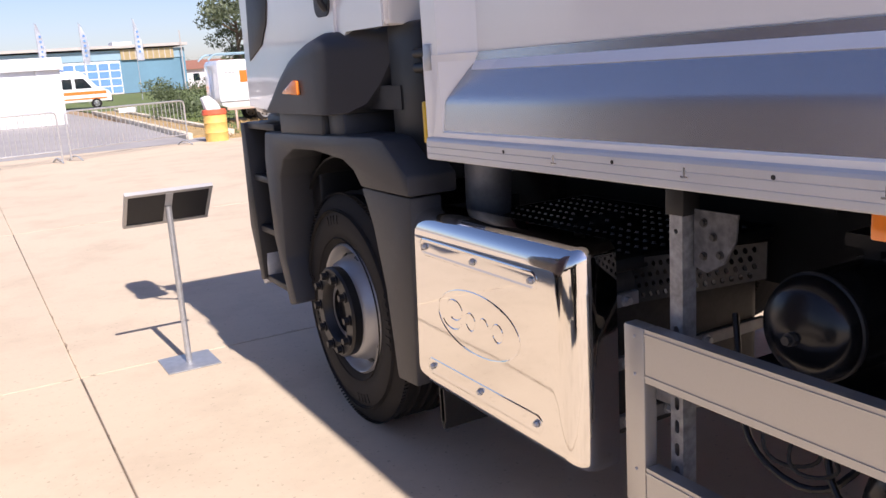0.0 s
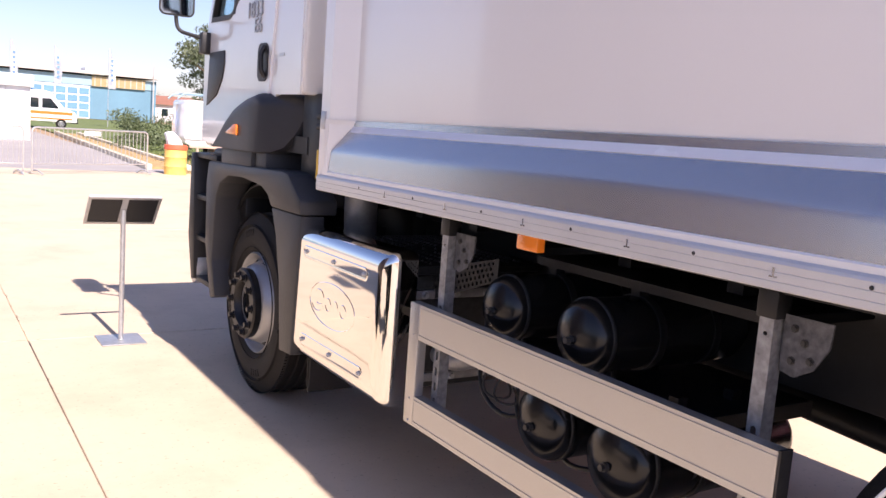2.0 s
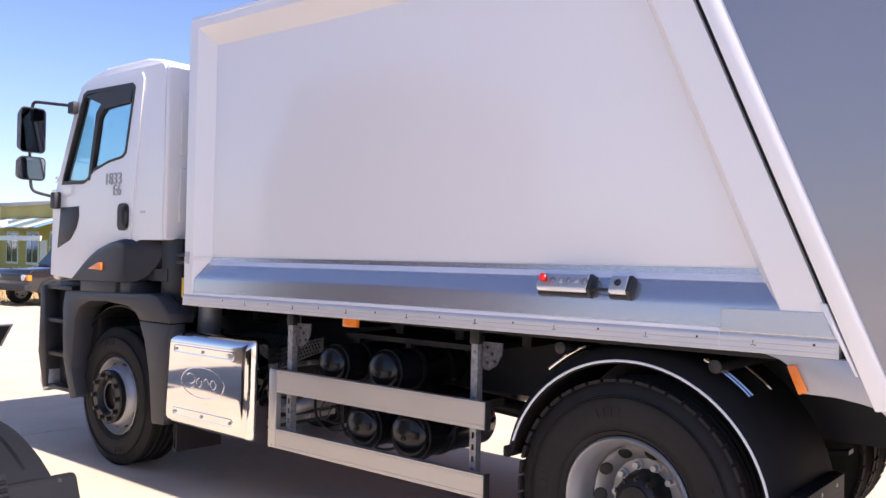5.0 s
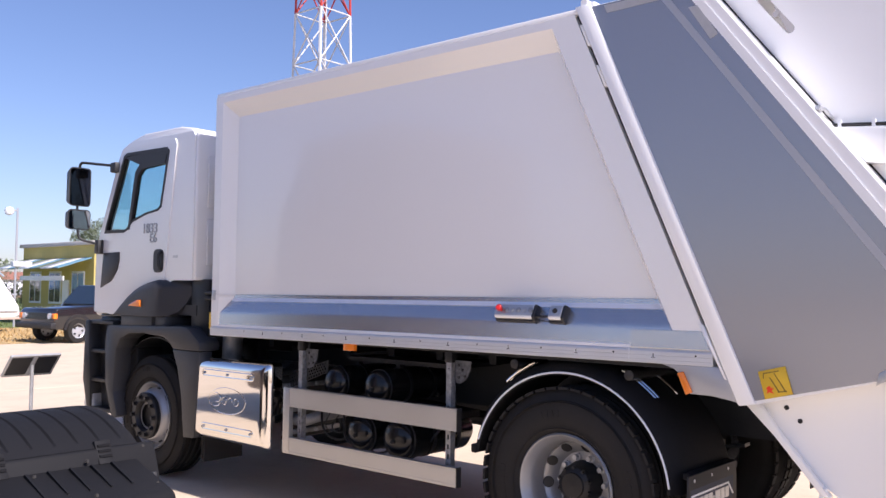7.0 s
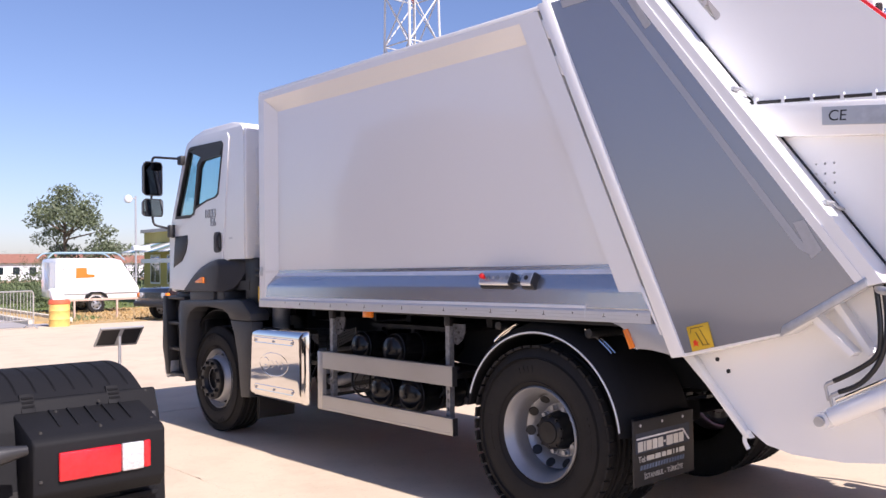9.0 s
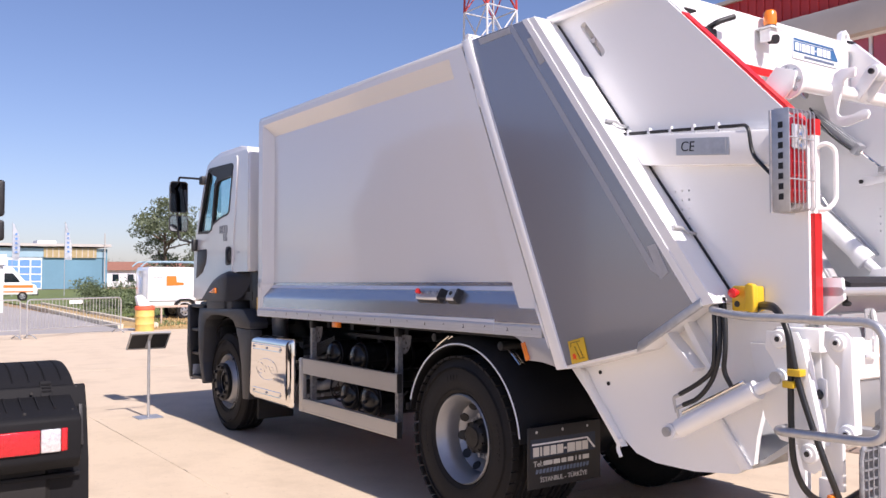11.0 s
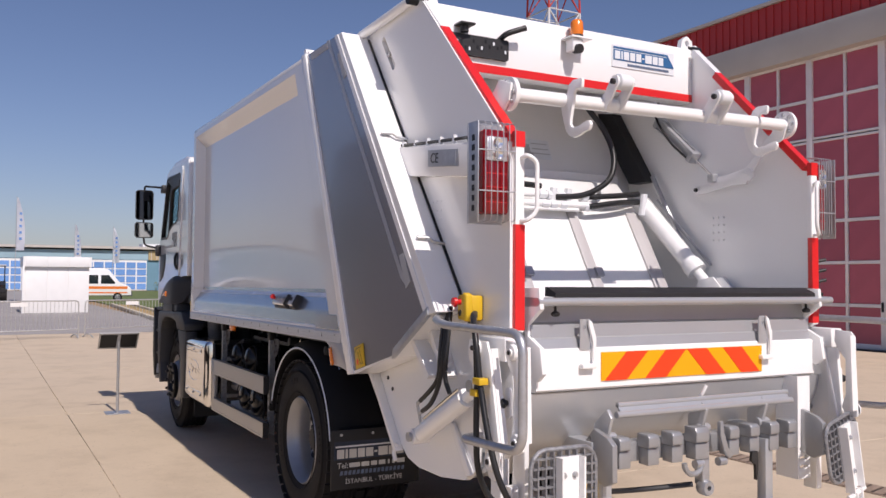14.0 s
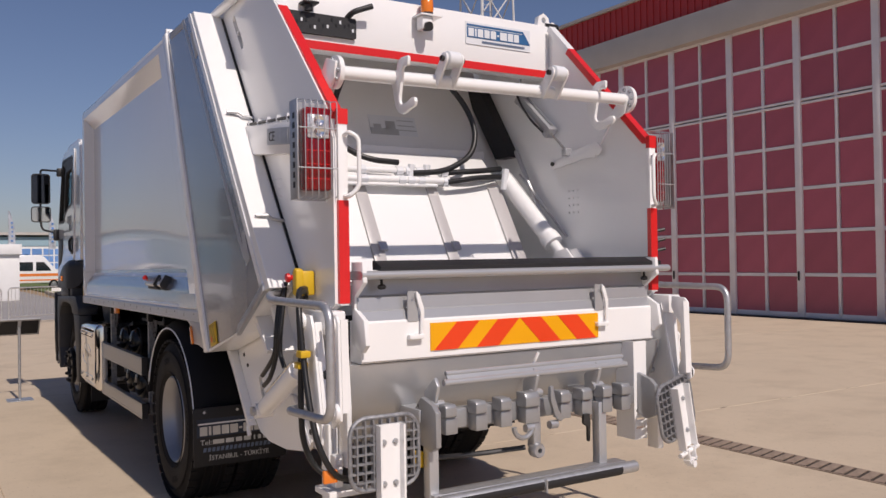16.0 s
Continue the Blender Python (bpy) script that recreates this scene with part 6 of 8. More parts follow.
box(bm, 1.74, 2.1, -5.009, -5.006, 3.165, 3.18)
part("print_bar", bm, FADEPRINT, bd)
for xe in (0.26, W - 0.26):
    bm = bmesh.new()
    plate(bm, [(xe - 0.07, 3.3), (xe + 0.07, 3.3), (xe + 0.045, 3.42), (xe, 3.45), (xe - 0.045, 3.42)], [arc(xe, 3.4, 0.02, 0, 330, 11)], "y", -4.99, -4.95)
    part("lifting_eye", bm, WHITE, beam)
# cross tube with hooks and rollers
P0, P1 = Vector((0.28, -5.82, 2.66)), Vector((W - 0.28, -5.82, 2.69))
bm = bmesh.new()
cyl(bm, P0, P1, 0.036, 20)
bar_ = part("hook_bar", bm, WHITE, tail, "white cross tube with hooks and rollers")
for p, sx in ((P0, 1), (P1, -1)):
    bm = bmesh.new()
    cyl(bm, p - Vector((0.012, 0, 0)), p + Vector((0.012, 0, 0)), 0.085, 24)
    fl = part("end_flange", bm, WHITE, bar_)
    fb = bolt_mesh("bolt", 0.01, 0.01, STEEL)
    for i in range(8):
        a = radians(i * 45)
        piece("bolt", fb, fl, Matrix.Translation(p + Vector((-0.012, 0.06 * math.cos(a), 0.06 * math.sin(a)))))
    bm = bmesh.new()
    if sx > 0:
        prism(bm, [(-5.77, 2.74), (-5.88, 2.7), (-5.86, 2.62), (-5.5, 2.3), (-5.38, 2.3), (-5.4, 2.37)], "x", p.x - 0.03, p.x - 0.015, 0.003)
    else:
        prism(bm, [(-5.8, 2.7), (-5.86, 2.68), (-5.83, 2.6), (-5.69, 2.545), (-5.66, 2.58)], "x", p.x - 0.03, p.x - 0.015, 0.003)
    part("arm", bm, WHITE, bar_, "white swing arm")
HOOK = [(-5.862, 2.735), (-5.9, 2.755), (-5.968, 2.752), (-5.975, 2.74), (-5.97, 2.706), (-5.958, 2.7), (-5.925, 2.706), (-5.908, 2.69), (-5.9, 2.645),
        (-5.878, 2.56), (-5.876, 2.535), (-5.886, 2.52), (-5.9, 2.512), (-5.95, 2.512), (-5.975, 2.522), (-6.012, 2.531), (-6.034, 2.527), (-6.042, 2.505), (-6.028, 2.482), (-5.99, 2.478), (-5.94, 2.462),
        (-5.905, 2.46), (-5.87, 2.473), (-5.845, 2.498), (-5.826, 2.54), (-5.812, 2.585), (-5.8, 2.63), (-5.82, 2.66), (-5.845, 2.68)]
for x, dy in ((0.62, 0.0), (2.02, 0.06)):
    bm = bmesh.new()
    prism(bm, [(y + dy, z + (0.02 if x > 1 else 0)) for y, z in HOOK], "x", x - 0.009, x + 0.009, 0.0025)
    part("hook", bm, WHITE, bar_, "white flat steel hook")
for x in (0.91, 1.63):
    for dx in (-0.05, 0.05):
        bm = bmesh.new()
        p, q = Vector((-5.835, 2.65)), Vector((-5.93, 2.77))
        d = (q - p).normalized()
        nn = Vector((-d.y, d.x))
        pts = [p + nn * 0.034, p - nn * 0.034] + [q + (d * math.cos(radians(t)) - nn * math.cos(radians(90 - t))) * 0.034 for t in (90, 60, 30, 0, -30, -60, -90)]
        prism(bm, [tuple(v) for v in pts], "x", x + dx - 0.006, x + dx + 0.006, 0.002)
        part("roller_bracket", bm, WHITE, bar_)
    bm = bmesh.new()
    lathe(bm, [(0.0, -0.04), (0.034, -0.04), (0.042, -0.034), (0.042, 0.034), (0.034, 0.04), (0.0, 0.04)], (x, -5.93, 2.77), "x", 24)
    part("roller", bm, PRINT, bar_, "off-white roller")
    bm = bmesh.new()
    cyl(bm, (x - 0.072, -5.93, 2.77), (x + 0.072, -5.93, 2.77), 0.015, 10)
    part("roller_axle", bm, DARKSTEEL, bar_)

# ---- hopper inside ----
bm = bmesh.new()
prism(bm, [(-4.0, 3.28), (-3.95, 3.28), (-4.35, 2.3), (-4.45, 1.2), (-4.5, 1.2), (-4.4, 2.3)], "x", 0.225, W - 0.225)
back = part("hopper_back", bm, INNER, tail, "grey upper back plate")
bm = bmesh.new()
box(bm, 0.225, W - 0.225, -4.9, -4.0, 3.28, 3.32)
part("hopper_roof", bm, WHITE, tail)
bm = bmesh.new()
box(bm, 0.23, 2.15, -4.42, -4.395, 2.4, 2.52, 0.004)
part("back_ledge", bm, INNER, tail)


def on_back(x, z, o):
    return (x, -4.0 - 0.4 * (3.28 - z) / 0.98 - o, z)


def back_patch(bm, x0, x1, z0, z1, o):
    vs = [bm.verts.new(on_back(x, z, oo)) for oo in (o, o + 0.002) for x, z in ((x0, z0), (x1, z0), (x1, z1), (x0, z1))]
    for q in ((0, 1, 2, 3), (4, 5, 6, 7), (0, 1, 5, 4), (1, 2, 6, 5), (2, 3, 7, 6), (3, 0, 4, 7)):
        bm.faces.new([vs[i] for i in q])


# white patch and bars paint the sunlight that falls through a gap above
bm = bmesh.new()
back_patch(bm, 1.27, 1.66, 2.62, 2.77, 0.002)
dec = part("safety_sticker", bm, PRINT, back, "white patch painted in place of sunlight, with grey bars")
for x0, x1, z0, z1 in ((1.27, 1.5, 2.622, 2.67), (1.3, 1.36, 2.67, 2.7), (1.4, 1.48, 2.67, 2.73), (1.5, 1.64, 2.735, 2.742), (1.5, 1.645, 2.695, 2.702), (1.5, 1.65, 2.66, 2.667)):
    bm = bmesh.new()
    back_patch(bm, x0, x1, z0, z1, 0.005)
    part("mark", bm, GREYSTEEL, dec)
# packer blade with flat ribs
BTOP, BFOLD, BLOW = (-4.48, 2.46), (-4.68, 2.26), (-5.07, 1.58)
bm = bmesh.new()
prism(bm, [BTOP, BFOLD, BLOW, (BLOW[0] + 0.05, BLOW[1] - 0.03), (BFOLD[0] + 0.06, BFOLD[1] - 0.01), (BTOP[0] + 0.05, BTOP[1] - 0.02)], "x", 0.235, 2.08, 0.004)
blade = part("packer_blade", bm, WHITE, tail, "white ribbed packer blade")
for x, w_ in ((0.36, 0.08), (0.9, 0.085), (1.45, 0.08), (1.97, 0.11)):
    bm = bmesh.new()
    prism(bm, [(BFOLD[0] - 0.022, BFOLD[1] - 0.04), (BFOLD[0] - 0.042, BFOLD[1] - 0.044), (BLOW[0] - 0.024, BLOW[1] + 0.0), (BLOW[0] - 0.002, BLOW[1])], "x", x, x + w_, 0.002)
    rib = part("rib", bm, RIBGREY, blade)
    if x < 1.9:
        # small grey wedge added in place of a shadow mark by the rib
        bm = bmesh.new()
        prism(bm, [(-4.955, 1.83), (-4.972, 1.825), (-5.003, 1.775), (-4.985, 1.765)], "x", x + 0.05, x + 0.105)
        part("lug", bm, STEEL, blade)
for i, (z, y, xe) in enumerate(((2.3, -4.75, 1.62), (2.235, -4.78, 1.6), (2.2, -4.79, 1.5))):
    bm = bmesh.new()
    cyl(bm, (0.25, y, z), (xe, y, z + 0.01), (0.022, 0.026, 0.012)[i], 12)
    pipe = part("hydraulic_pipe", bm, WHITE, blade)
    for x in (0.92, 1.2, 1.27, 1.35, 1.55):
        if i < 2:
            bm = bmesh.new()
            cyl(bm, (x, y, z + 0.003), (x + 0.05, y, z + 0.003), 0.032, 8)
            part("fitting", bm, PRINT, pipe)
for x in (1.3, 1.42, 2.08):
    bm = bmesh.new()
    cyl(bm, (x, -4.76, 2.2), (x + 0.02, -4.76, 2.35), 0.026, 8)
    part("elbow", bm, PRINT, blade)
for pts, r in (([(0.95, -4.5, 2.97), (0.84, -4.55, 2.75), (0.82, -4.6, 2.5), (0.98, -4.75, 2.37), (1.22, -4.75, 2.36)], 0.02), ([(1.6, -4.76, 2.305), (1.85, -4.78, 2.325), (2.08, -4.72, 2.355)], 0.02), ([(1.58, -4.8, 2.235), (1.85, -4.8, 2.28), (2.12, -4.72, 2.3)], 0.02),
               ([(1.32, -4.78, 2.29), (1.58, -4.78, 2.31), (1.82, -4.75, 2.44), (1.89, -4.7, 2.62), (1.84, -4.65, 2.8), (1.68, -4.6, 3.0)], 0.02)):
    bm = bmesh.new()
    tube(bm, rounded(pts, 0.14, 7), r, 10)
    part("hydraulic_hose", bm, HOSE, tail, "black hydraulic hose inside the hopper")
bm = bmesh.new()
prism(bm, [(-4.04, 3.06), (-4.26, 3.02), (-4.64, 2.46), (-4.46, 2.46)], "x", 2.225, 2.315)
trk = part("guide_slot", bm, BLACK, tail, "dark greasy guide track")
bm = bmesh.new()
cyl(bm, (2.27, -4.66, 2.5), (2.27, -5.02, 1.9), 0.016, 8)
part("guide_edge", bm, STEEL, tail)
a, b2 = Vector((2.13, -4.69, 2.3)), Vector((2.235, -5.27, 1.68))
bm = bmesh.new()
cyl(bm, a, a.lerp(b2, 0.78), 0.06, 20)
cyl(bm, a.lerp(b2, 0.78), b2, 0.035, 16)
cyl(bm, a.lerp(b2, 0.72), a.lerp(b2, 0.8), 0.07, 20)
pc = part("packer_cylinder", bm, WHITE, tail, "white packer ram")
for dx in (-0.055, 0.04):
    bm = bmesh.new()
    prism(bm, [(-5.38, 1.58), (-5.39, 1.7), (-5.32, 1.77), (-5.2, 1.75), (-5.13, 1.58)], "x", 2.235 + dx, 2.25 + dx, 0.003)
    part("clevis", bm, WHITE, pc)
for k in (-0.03, 0.05):
    bm = bmesh.new()
    tube(bm, [a + Vector((k + 0.06, -0.05, 0.02)), a.lerp(b2, 0.76) + Vector((k + 0.05, -0.05, 0.02))], 0.009, 8)
    part("ram_pipe", bm, STEEL, pc)
# gas strut and flat lever on the right wall
a, b2 = Vector((2.255, -4.76, 2.87)), Vector((2.255, -5.26, 2.43))
bm = bmesh.new()
cyl(bm, a, a.lerp(b2, 0.64), 0.03, 16)
ac = part("air_cylinder", bm, GREYSTEEL, tail, "silver pneumatic cylinder with a thin rod")
along = (b2 - a).normalized()
q4 = along.to_track_quat("Z", "X").to_matrix().to_4x4()
for t in (0.0, 0.64):
    bm = bmesh.new()
    box(bm, -0.04, 0.04, -0.04, 0.04, -0.022, 0.022, 0.006)
    bmesh.ops.transform(bm, matrix=Matrix.Translation(a.lerp(b2, t)) @ q4, verts=bm.verts[:])
    part("end_cap", bm, STEEL, ac)
bm = bmesh.new()
cyl(bm, a.lerp(b2, 0.64), b2, 0.009, 8)
part("rod", bm, CHROME, ac, "bright piston rod")
for dx, dy in ((0.03, 0.03), (-0.03, 0.03), (0.03, -0.03), (-0.03, -0.03)):
    bm = bmesh.new()
    o = q4.to_3x3() @ Vector((dx, dy, 0))
    cyl(bm, a + o, a.lerp(b2, 0.64) + o, 0.006, 6)
    part("tie_rod", bm, STEEL, ac)
bm = bmesh.new()
o = q4.to_3x3() @ Vector((0.0, 0.05, 0))
box(bm, b2.x - 0.025, b2.x + 0.025, b2.y - 0.02, b2.y + 0.03, b2.z - 0.03, b2.z + 0.02, 0.005)
part("rod_clevis", bm, STEEL, ac)
bm = bmesh.new()
tube(bm, rounded([a + Vector((-0.05, 0.0, 0.05)), a + Vector((-0.06, -0.06, -0.04)), a.lerp(b2, 0.3) + Vector((-0.05, -0.02, -0.05)), a.lerp(b2, 0.62) + Vector((-0.03, 0, -0.03))], 0.05), 0.008, 8)
part("air_line", bm, HOSE, ac)
bm = bmesh.new()
prism(bm, [(-5.08, 2.395), (-5.095, 2.325), (-5.2, 2.335), (-5.42, 2.365), (-5.53, 2.36), (-5.56, 2.42), (-5.7, 2.58), (-5.68, 2.6), (-5.52, 2.46), (-5.365, 2.435), (-5.28, 2.425), (-5.27, 2.39)], "x", 2.265, 2.28, 0.003)
lev = part("lever", bm, WHITE, tail, "white flat lever")
bm = bmesh.new()
cyl(bm, (2.262, -5.1, 2.36), (2.25, -5.1, 2.36), 0.014, 10)
part("lever_bolt", bm, DARKSTEEL, lev)
bm = bmesh.new()
prism(bm, [(-5.5, 2.44), (-5.56, 2.46), (-5.6, 2.41), (-5.57, 2.37), (-5.53, 2.385), (-5.56, 2.41)], "x", 2.255, 2.265, 0.002)
part("lever_hook", bm, WHITE, lev)

# ---- hopper mouth ----
bm = bmesh.new()
prism(bm, [(-5.96, 1.66), (-5.96, 1.705), (-5.98, 1.705), (-6.05, 1.675), (-6.05, 1.655)], "x", 0.4, W - 0.24)
part("lip_rubber", bm, FLAPRUB, tail, "black rubber lip")
bm = bmesh.new()
prism(bm, [(-5.94, 1.655), (-6.04, 1.655)] + [(-6.05 + 0.03 * math.cos(radians(a)), 1.635 + 0.022 * math.sin(radians(a))) for a in range(120, 300, 20)] + [(-5.94, 1.61)], "x", 0.285, W - 0.19)
part("lip_rail", bm, GREYSTEEL, tail, "grey folded lip rail")
bm = bmesh.new()
prism(bm, [(-5.94, 1.61), (-5.955, 1.61), (-5.965, 1.535), (-5.985, 1.522), (-5.994, 1.462), (-6.004, 1.456), (-6.018, 1.405), (-5.99, 1.4), (-5.9, 1.5)], "x", 0.3, W - 0.3)
part("recess_panel", bm, GREYSTEEL, tail, "grey recessed panel")
bm = bmesh.new()
prism(bm, [(-6.02, 1.41), (-6.03, 1.4), (-6.03, 1.215), (-6.02, 1.205), (-5.9, 1.205), (-5.9, 1.41)], "x", 0.3, W - 0.3)
band = part("rear_band", bm, WHITE, tail, "white rear cross band")
bm = bmesh.new()
pts = [(-5.9, 1.206), (-6.01, 1.2), (-5.99, 1.1), (-5.93, 0.98), (-5.84, 0.88), (-5.7, 0.78), (-5.55, 0.72), (-5.3, 0.685), (-5.04, 0.685), (-4.8, 0.79), (-4.5, 1.15), (-4.52, 1.17), (-4.82, 0.82), (-5.05, 0.71), (-5.3, 0.71), (-5.54, 0.745), (-5.69, 0.805), (-5.82, 0.9), (-5.9, 1.0)]
prism(bm, pts, "x", 0.23, W - 0.23)
part("hopper_trough", bm, GREYSTEEL, tail, "grey rounded hopper trough", smooth=35)
for xs in (0.3, W - 0.3):
    bm = bmesh.new()
    prism(bm, [(-5.95, 1.7), (-6.07, 1.7), (-6.08, 1.6), (-5.98, 1.53), (-5.98, 1.47), (-6.08, 1.42), (-6.1, 1.3), (-6.05, 1.26), (-5.95, 1.3)], "x", xs - 0.012, xs + 0.012, 0.003)
    part("cheek_plate", bm, WHITE, tail)
# striped board
board = part("chevron_board", bmesh.new(), HATCHO, tail, "yellow and red striped warning board")
bx0, bx1, bz0, bz1 = 0.685, 1.81, 1.245, 1.385
bm = bmesh.new()
box(bm, bx0, bx1, -6.036, -6.0305, bz0, bz1)
part("board", bm, HATCHO, board)
h = bz1 - bz0
mid = 0.5 * (bx0 + bx1)
for x0, w_, sg in ((bx0 + 0.02, 0.14, 1), (bx0 + 0.28, 0.14, 1), (mid + 0.003, 0.14, -1), (mid + 0.263, 0.14, -1)):
    bm = bmesh.new()
    lo0, lo1 = (x0, x0 + w_) if sg > 0 else (x0 + h, x0 + w_ + h)
    hi0, hi1 = (x0 + h, x0 + w_ + h) if sg > 0 else (x0, x0 + w_)
    q = [(min(max(u, bx0), bx1), v) for u, v in ((lo0, bz0), (lo1, bz0), (hi1, bz1), (hi0, bz1))]
    prism(bm, q, "y", -6.0385, -6.0355)
    part("red_stripe", bm, HATCHR, board)
for x in (0.585, 1.82):
    bm = bmesh.new()
    plate(bm, [(x - 0.03, 1.4), (x - 0.03, 1.55), (x + 0.03, 1.55), (x + 0.03, 1.4)], [arc(x - 0.005, 1.51, 0.01, 0, 315, 7)], "y", -6.035, -6.03)
    bk = part("hinge_bracket", bm, GREYSTEEL, tail)
    bm = bmesh.new()
    prism(bm, [(x + 0.01, 1.55), (x + 0.03, 1.535), (x + 0.055, 1.46), (x + 0.055, 1.36), (x + 0.035, 1.32), (x + 0.035, 1.44), (x + 0.01, 1.52)], "y", -6.055, -6.04, 0.003)
    box(bm, x - 0.035, x + 0.05, -6.065, -6.032, 1.31, 1.335, 0.006)
    part("hinge_arm", bm, WHITE, bk, "white curved hinge arm")
for x in (0.42, 2.2):
    bm = bmesh.new()
    cyl(bm, (x, -6.015, 1.612), (x, -6.018, 1.585), 0.007, 8)
    lathe(bm, [(0.0, 0.0), (0.016, 0.002), (0.022, 0.01), (0.022, 0.018), (0.012, 0.026), (0.0, 0.026)], (x, -6.018, 1.562), "z", 16)
    part("buffer", bm, FLAPRUB, tail, "small black rubber buffer")
# trough flap bar
bm = bmesh.new()
cyl(bm, (0.73, -6.1, 1.132), (1.93, -6.1, 1.132), 0.013, 12)
cyl(bm, (0.7, -6.13, 1.09), (1.93, -6.13, 1.09), 0.017, 12)
prism(bm, [(-6.095, 1.128), (-6.1, 1.135), (-6.13, 1.095), (-6.125, 1.088)], "x", 0.73, 1.92)
part("comb_cover", bm, GREYSTEEL, tail, "grey cover bar of two tubes")
bm = bmesh.new()
tube(bm, rounded([(1.3, -6.06, 1.12), (1.3, -6.1, 1.16), (1.315, -6.11, 1.2)], 0.02), 0.009, 8)
part("bar_hook", bm, WHITE, tail)
for x in (0.66, 1.28, 1.72):
    bm = bmesh.new()
    prism(bm, [(-6.02, 1.04), (-6.12, 1.12), (-6.15, 1.08), (-6.1, 0.93), (-6.02, 0.88)], "x", x - 0.01, x + 0.01, 0.003)
    cyl(bm, (x - 0.03, -6.1, 0.98), (x + 0.05, -6.1, 0.98), 0.025, 12)
    part("cover_arm", bm, GREYSTEEL, tail)
# comb with gripper jaws
bm = bmesh.new()
box(bm, 0.62, 2.02, -6.1, -6.02, 0.85, 0.95, 0.01)
comb = part("lifting_comb", bm, COMBGREY, tail, "grey bin lifting comb")
for i, x in enumerate((0.71, 0.89, 1.045, 1.215, 1.44, 1.59, 1.74, 1.88)):
    big = 0.012 if i == 3 else 0.0
    bm = bmesh.new()
    box(bm, x - 0.026 - big, x + 0.046 + big, -6.17, -6.098, 0.838, 0.922, 0.006)
    part("tooth", bm, COMBGREY, comb)
    bm = bmesh.new()
    prism(bm, [(-6.1, 0.924), (-6.18, 0.924), (-6.188, 0.932), (-6.188, 0.975), (-6.175, 0.99 + big), (-6.1, 0.99 + big)], "x", x - 0.036 - big, x + 0.03 + big, 0.005)
    part("tooth_tip", bm, COMBGREY, comb)
for x in (0.6, 2.06):
    bm = bmesh.new()
    prism(bm, [(-6.2, 1.0), (-6.24, 0.97), (-6.24, 0.8), (-6.18, 0.77), (-6.06, 0.8), (-6.02, 0.95), (-6.1, 1.03)], "x", x - 0.015, x + 0.015, 0.004)
    part("end_plate", bm, COMBGREY, comb)
# one jaw hanging below the bar, one standing hook
bm = bmesh.new()
tube(bm, [(1.16 + 0.06 * math.cos(radians(a)), -6.17, 0.83 + 0.06 * math.sin(radians(a))) for a in range(180, 350, 12)], 0.014, 8)
part("jaw", bm, COMBGREY, comb)
bm = bmesh.new()
prism(bm, [(1.33, 1.02), (1.352, 1.025), (1.36, 0.96), (1.385, 0.89), (1.42, 0.845), (1.395, 0.83), (1.355, 0.875), (1.33, 0.95)], "y", -6.19, -6.165, 0.004)
part("jaw", bm, COMBGREY, comb)
bm = bmesh.new()
box(bm, 1.235, 1.285, -6.16, -6.1, 0.7, 0.86, 0.008)
lathe(bm, [(0.014, -0.03), (0.034, -0.03), (0.04, -0.02), (0.04, 0.02), (0.034, 0.03), (0.014, 0.03), (0.014, -0.03)], (1.26, -6.15, 0.69), "y", 18)
part("latch_block", bm, STEEL, comb, "bright steel latch eye")
for x in (1.2, 1.36):
    bm = bmesh.new()
    cyl(bm, (x - 0.02, -6.16, 0.815), (x + 0.03, -6.16, 0.815), 0.022, 14)
    part("pivot_pin", bm, STEEL, comb)
bm = bmesh.new()
tube(bm, rounded([(0.56, -6.05, 0.72), (0.9, -6.0, 0.68), (1.22, -6.1, 0.7)], 0.3), 0.014, 8)
part("hose", bm, HOSE, comb)
bm = bmesh.new()
prism(bm, [(1.56, 0.85), (1.6, 0.85), (1.605, 0.8), (1.6, 0.7), (1.588, 0.7), (1.585, 0.78), (1.555, 0.8)], "y", -6.19, -6.17, 0.003)
part("release_lever", bm, DARKSTEEL, comb, "dark release lever")
bm = bmesh.new()
box(bm, 0.56, 0.6, -6.1, -6.05, 0.68, 0.76, 0.006)
part("yellow_valve", bm, YELLOW, comb, "yellow valve handle")
# bumper
bm = bmesh.new()
cyl(bm, (0.615, -6.22, 0.53), (1.9, -6.22, 0.53), 0.032, 16)
box(bm, 0.6, 1.86, -6.19, -6.1, 0.535, 0.56, 0.004)
box(bm, 1.235, 1.245, -6.26, -6.19, 0.49, 0.555)
bump = part("rear_bumper", bm, STEEL, tail, "grey tubular under-run bar with black grip strips")
bm = bmesh.new()
for x0, x1 in ((0.7, 1.23), (1.25, 1.78)):
    bm = bmesh.new()
    prism(bm, [(-6.22 + r * math.cos(radians(a)), 0.53 + r * math.sin(radians(a))) for r, q in ((0.034, (150, 170, 190, 215, 240)), (0.03, (240, 215, 190, 170, 150))) for a in q], "x", x0, x1)
    part("grip_strip", bm, FLAPRUB, bump, "black grip strip")

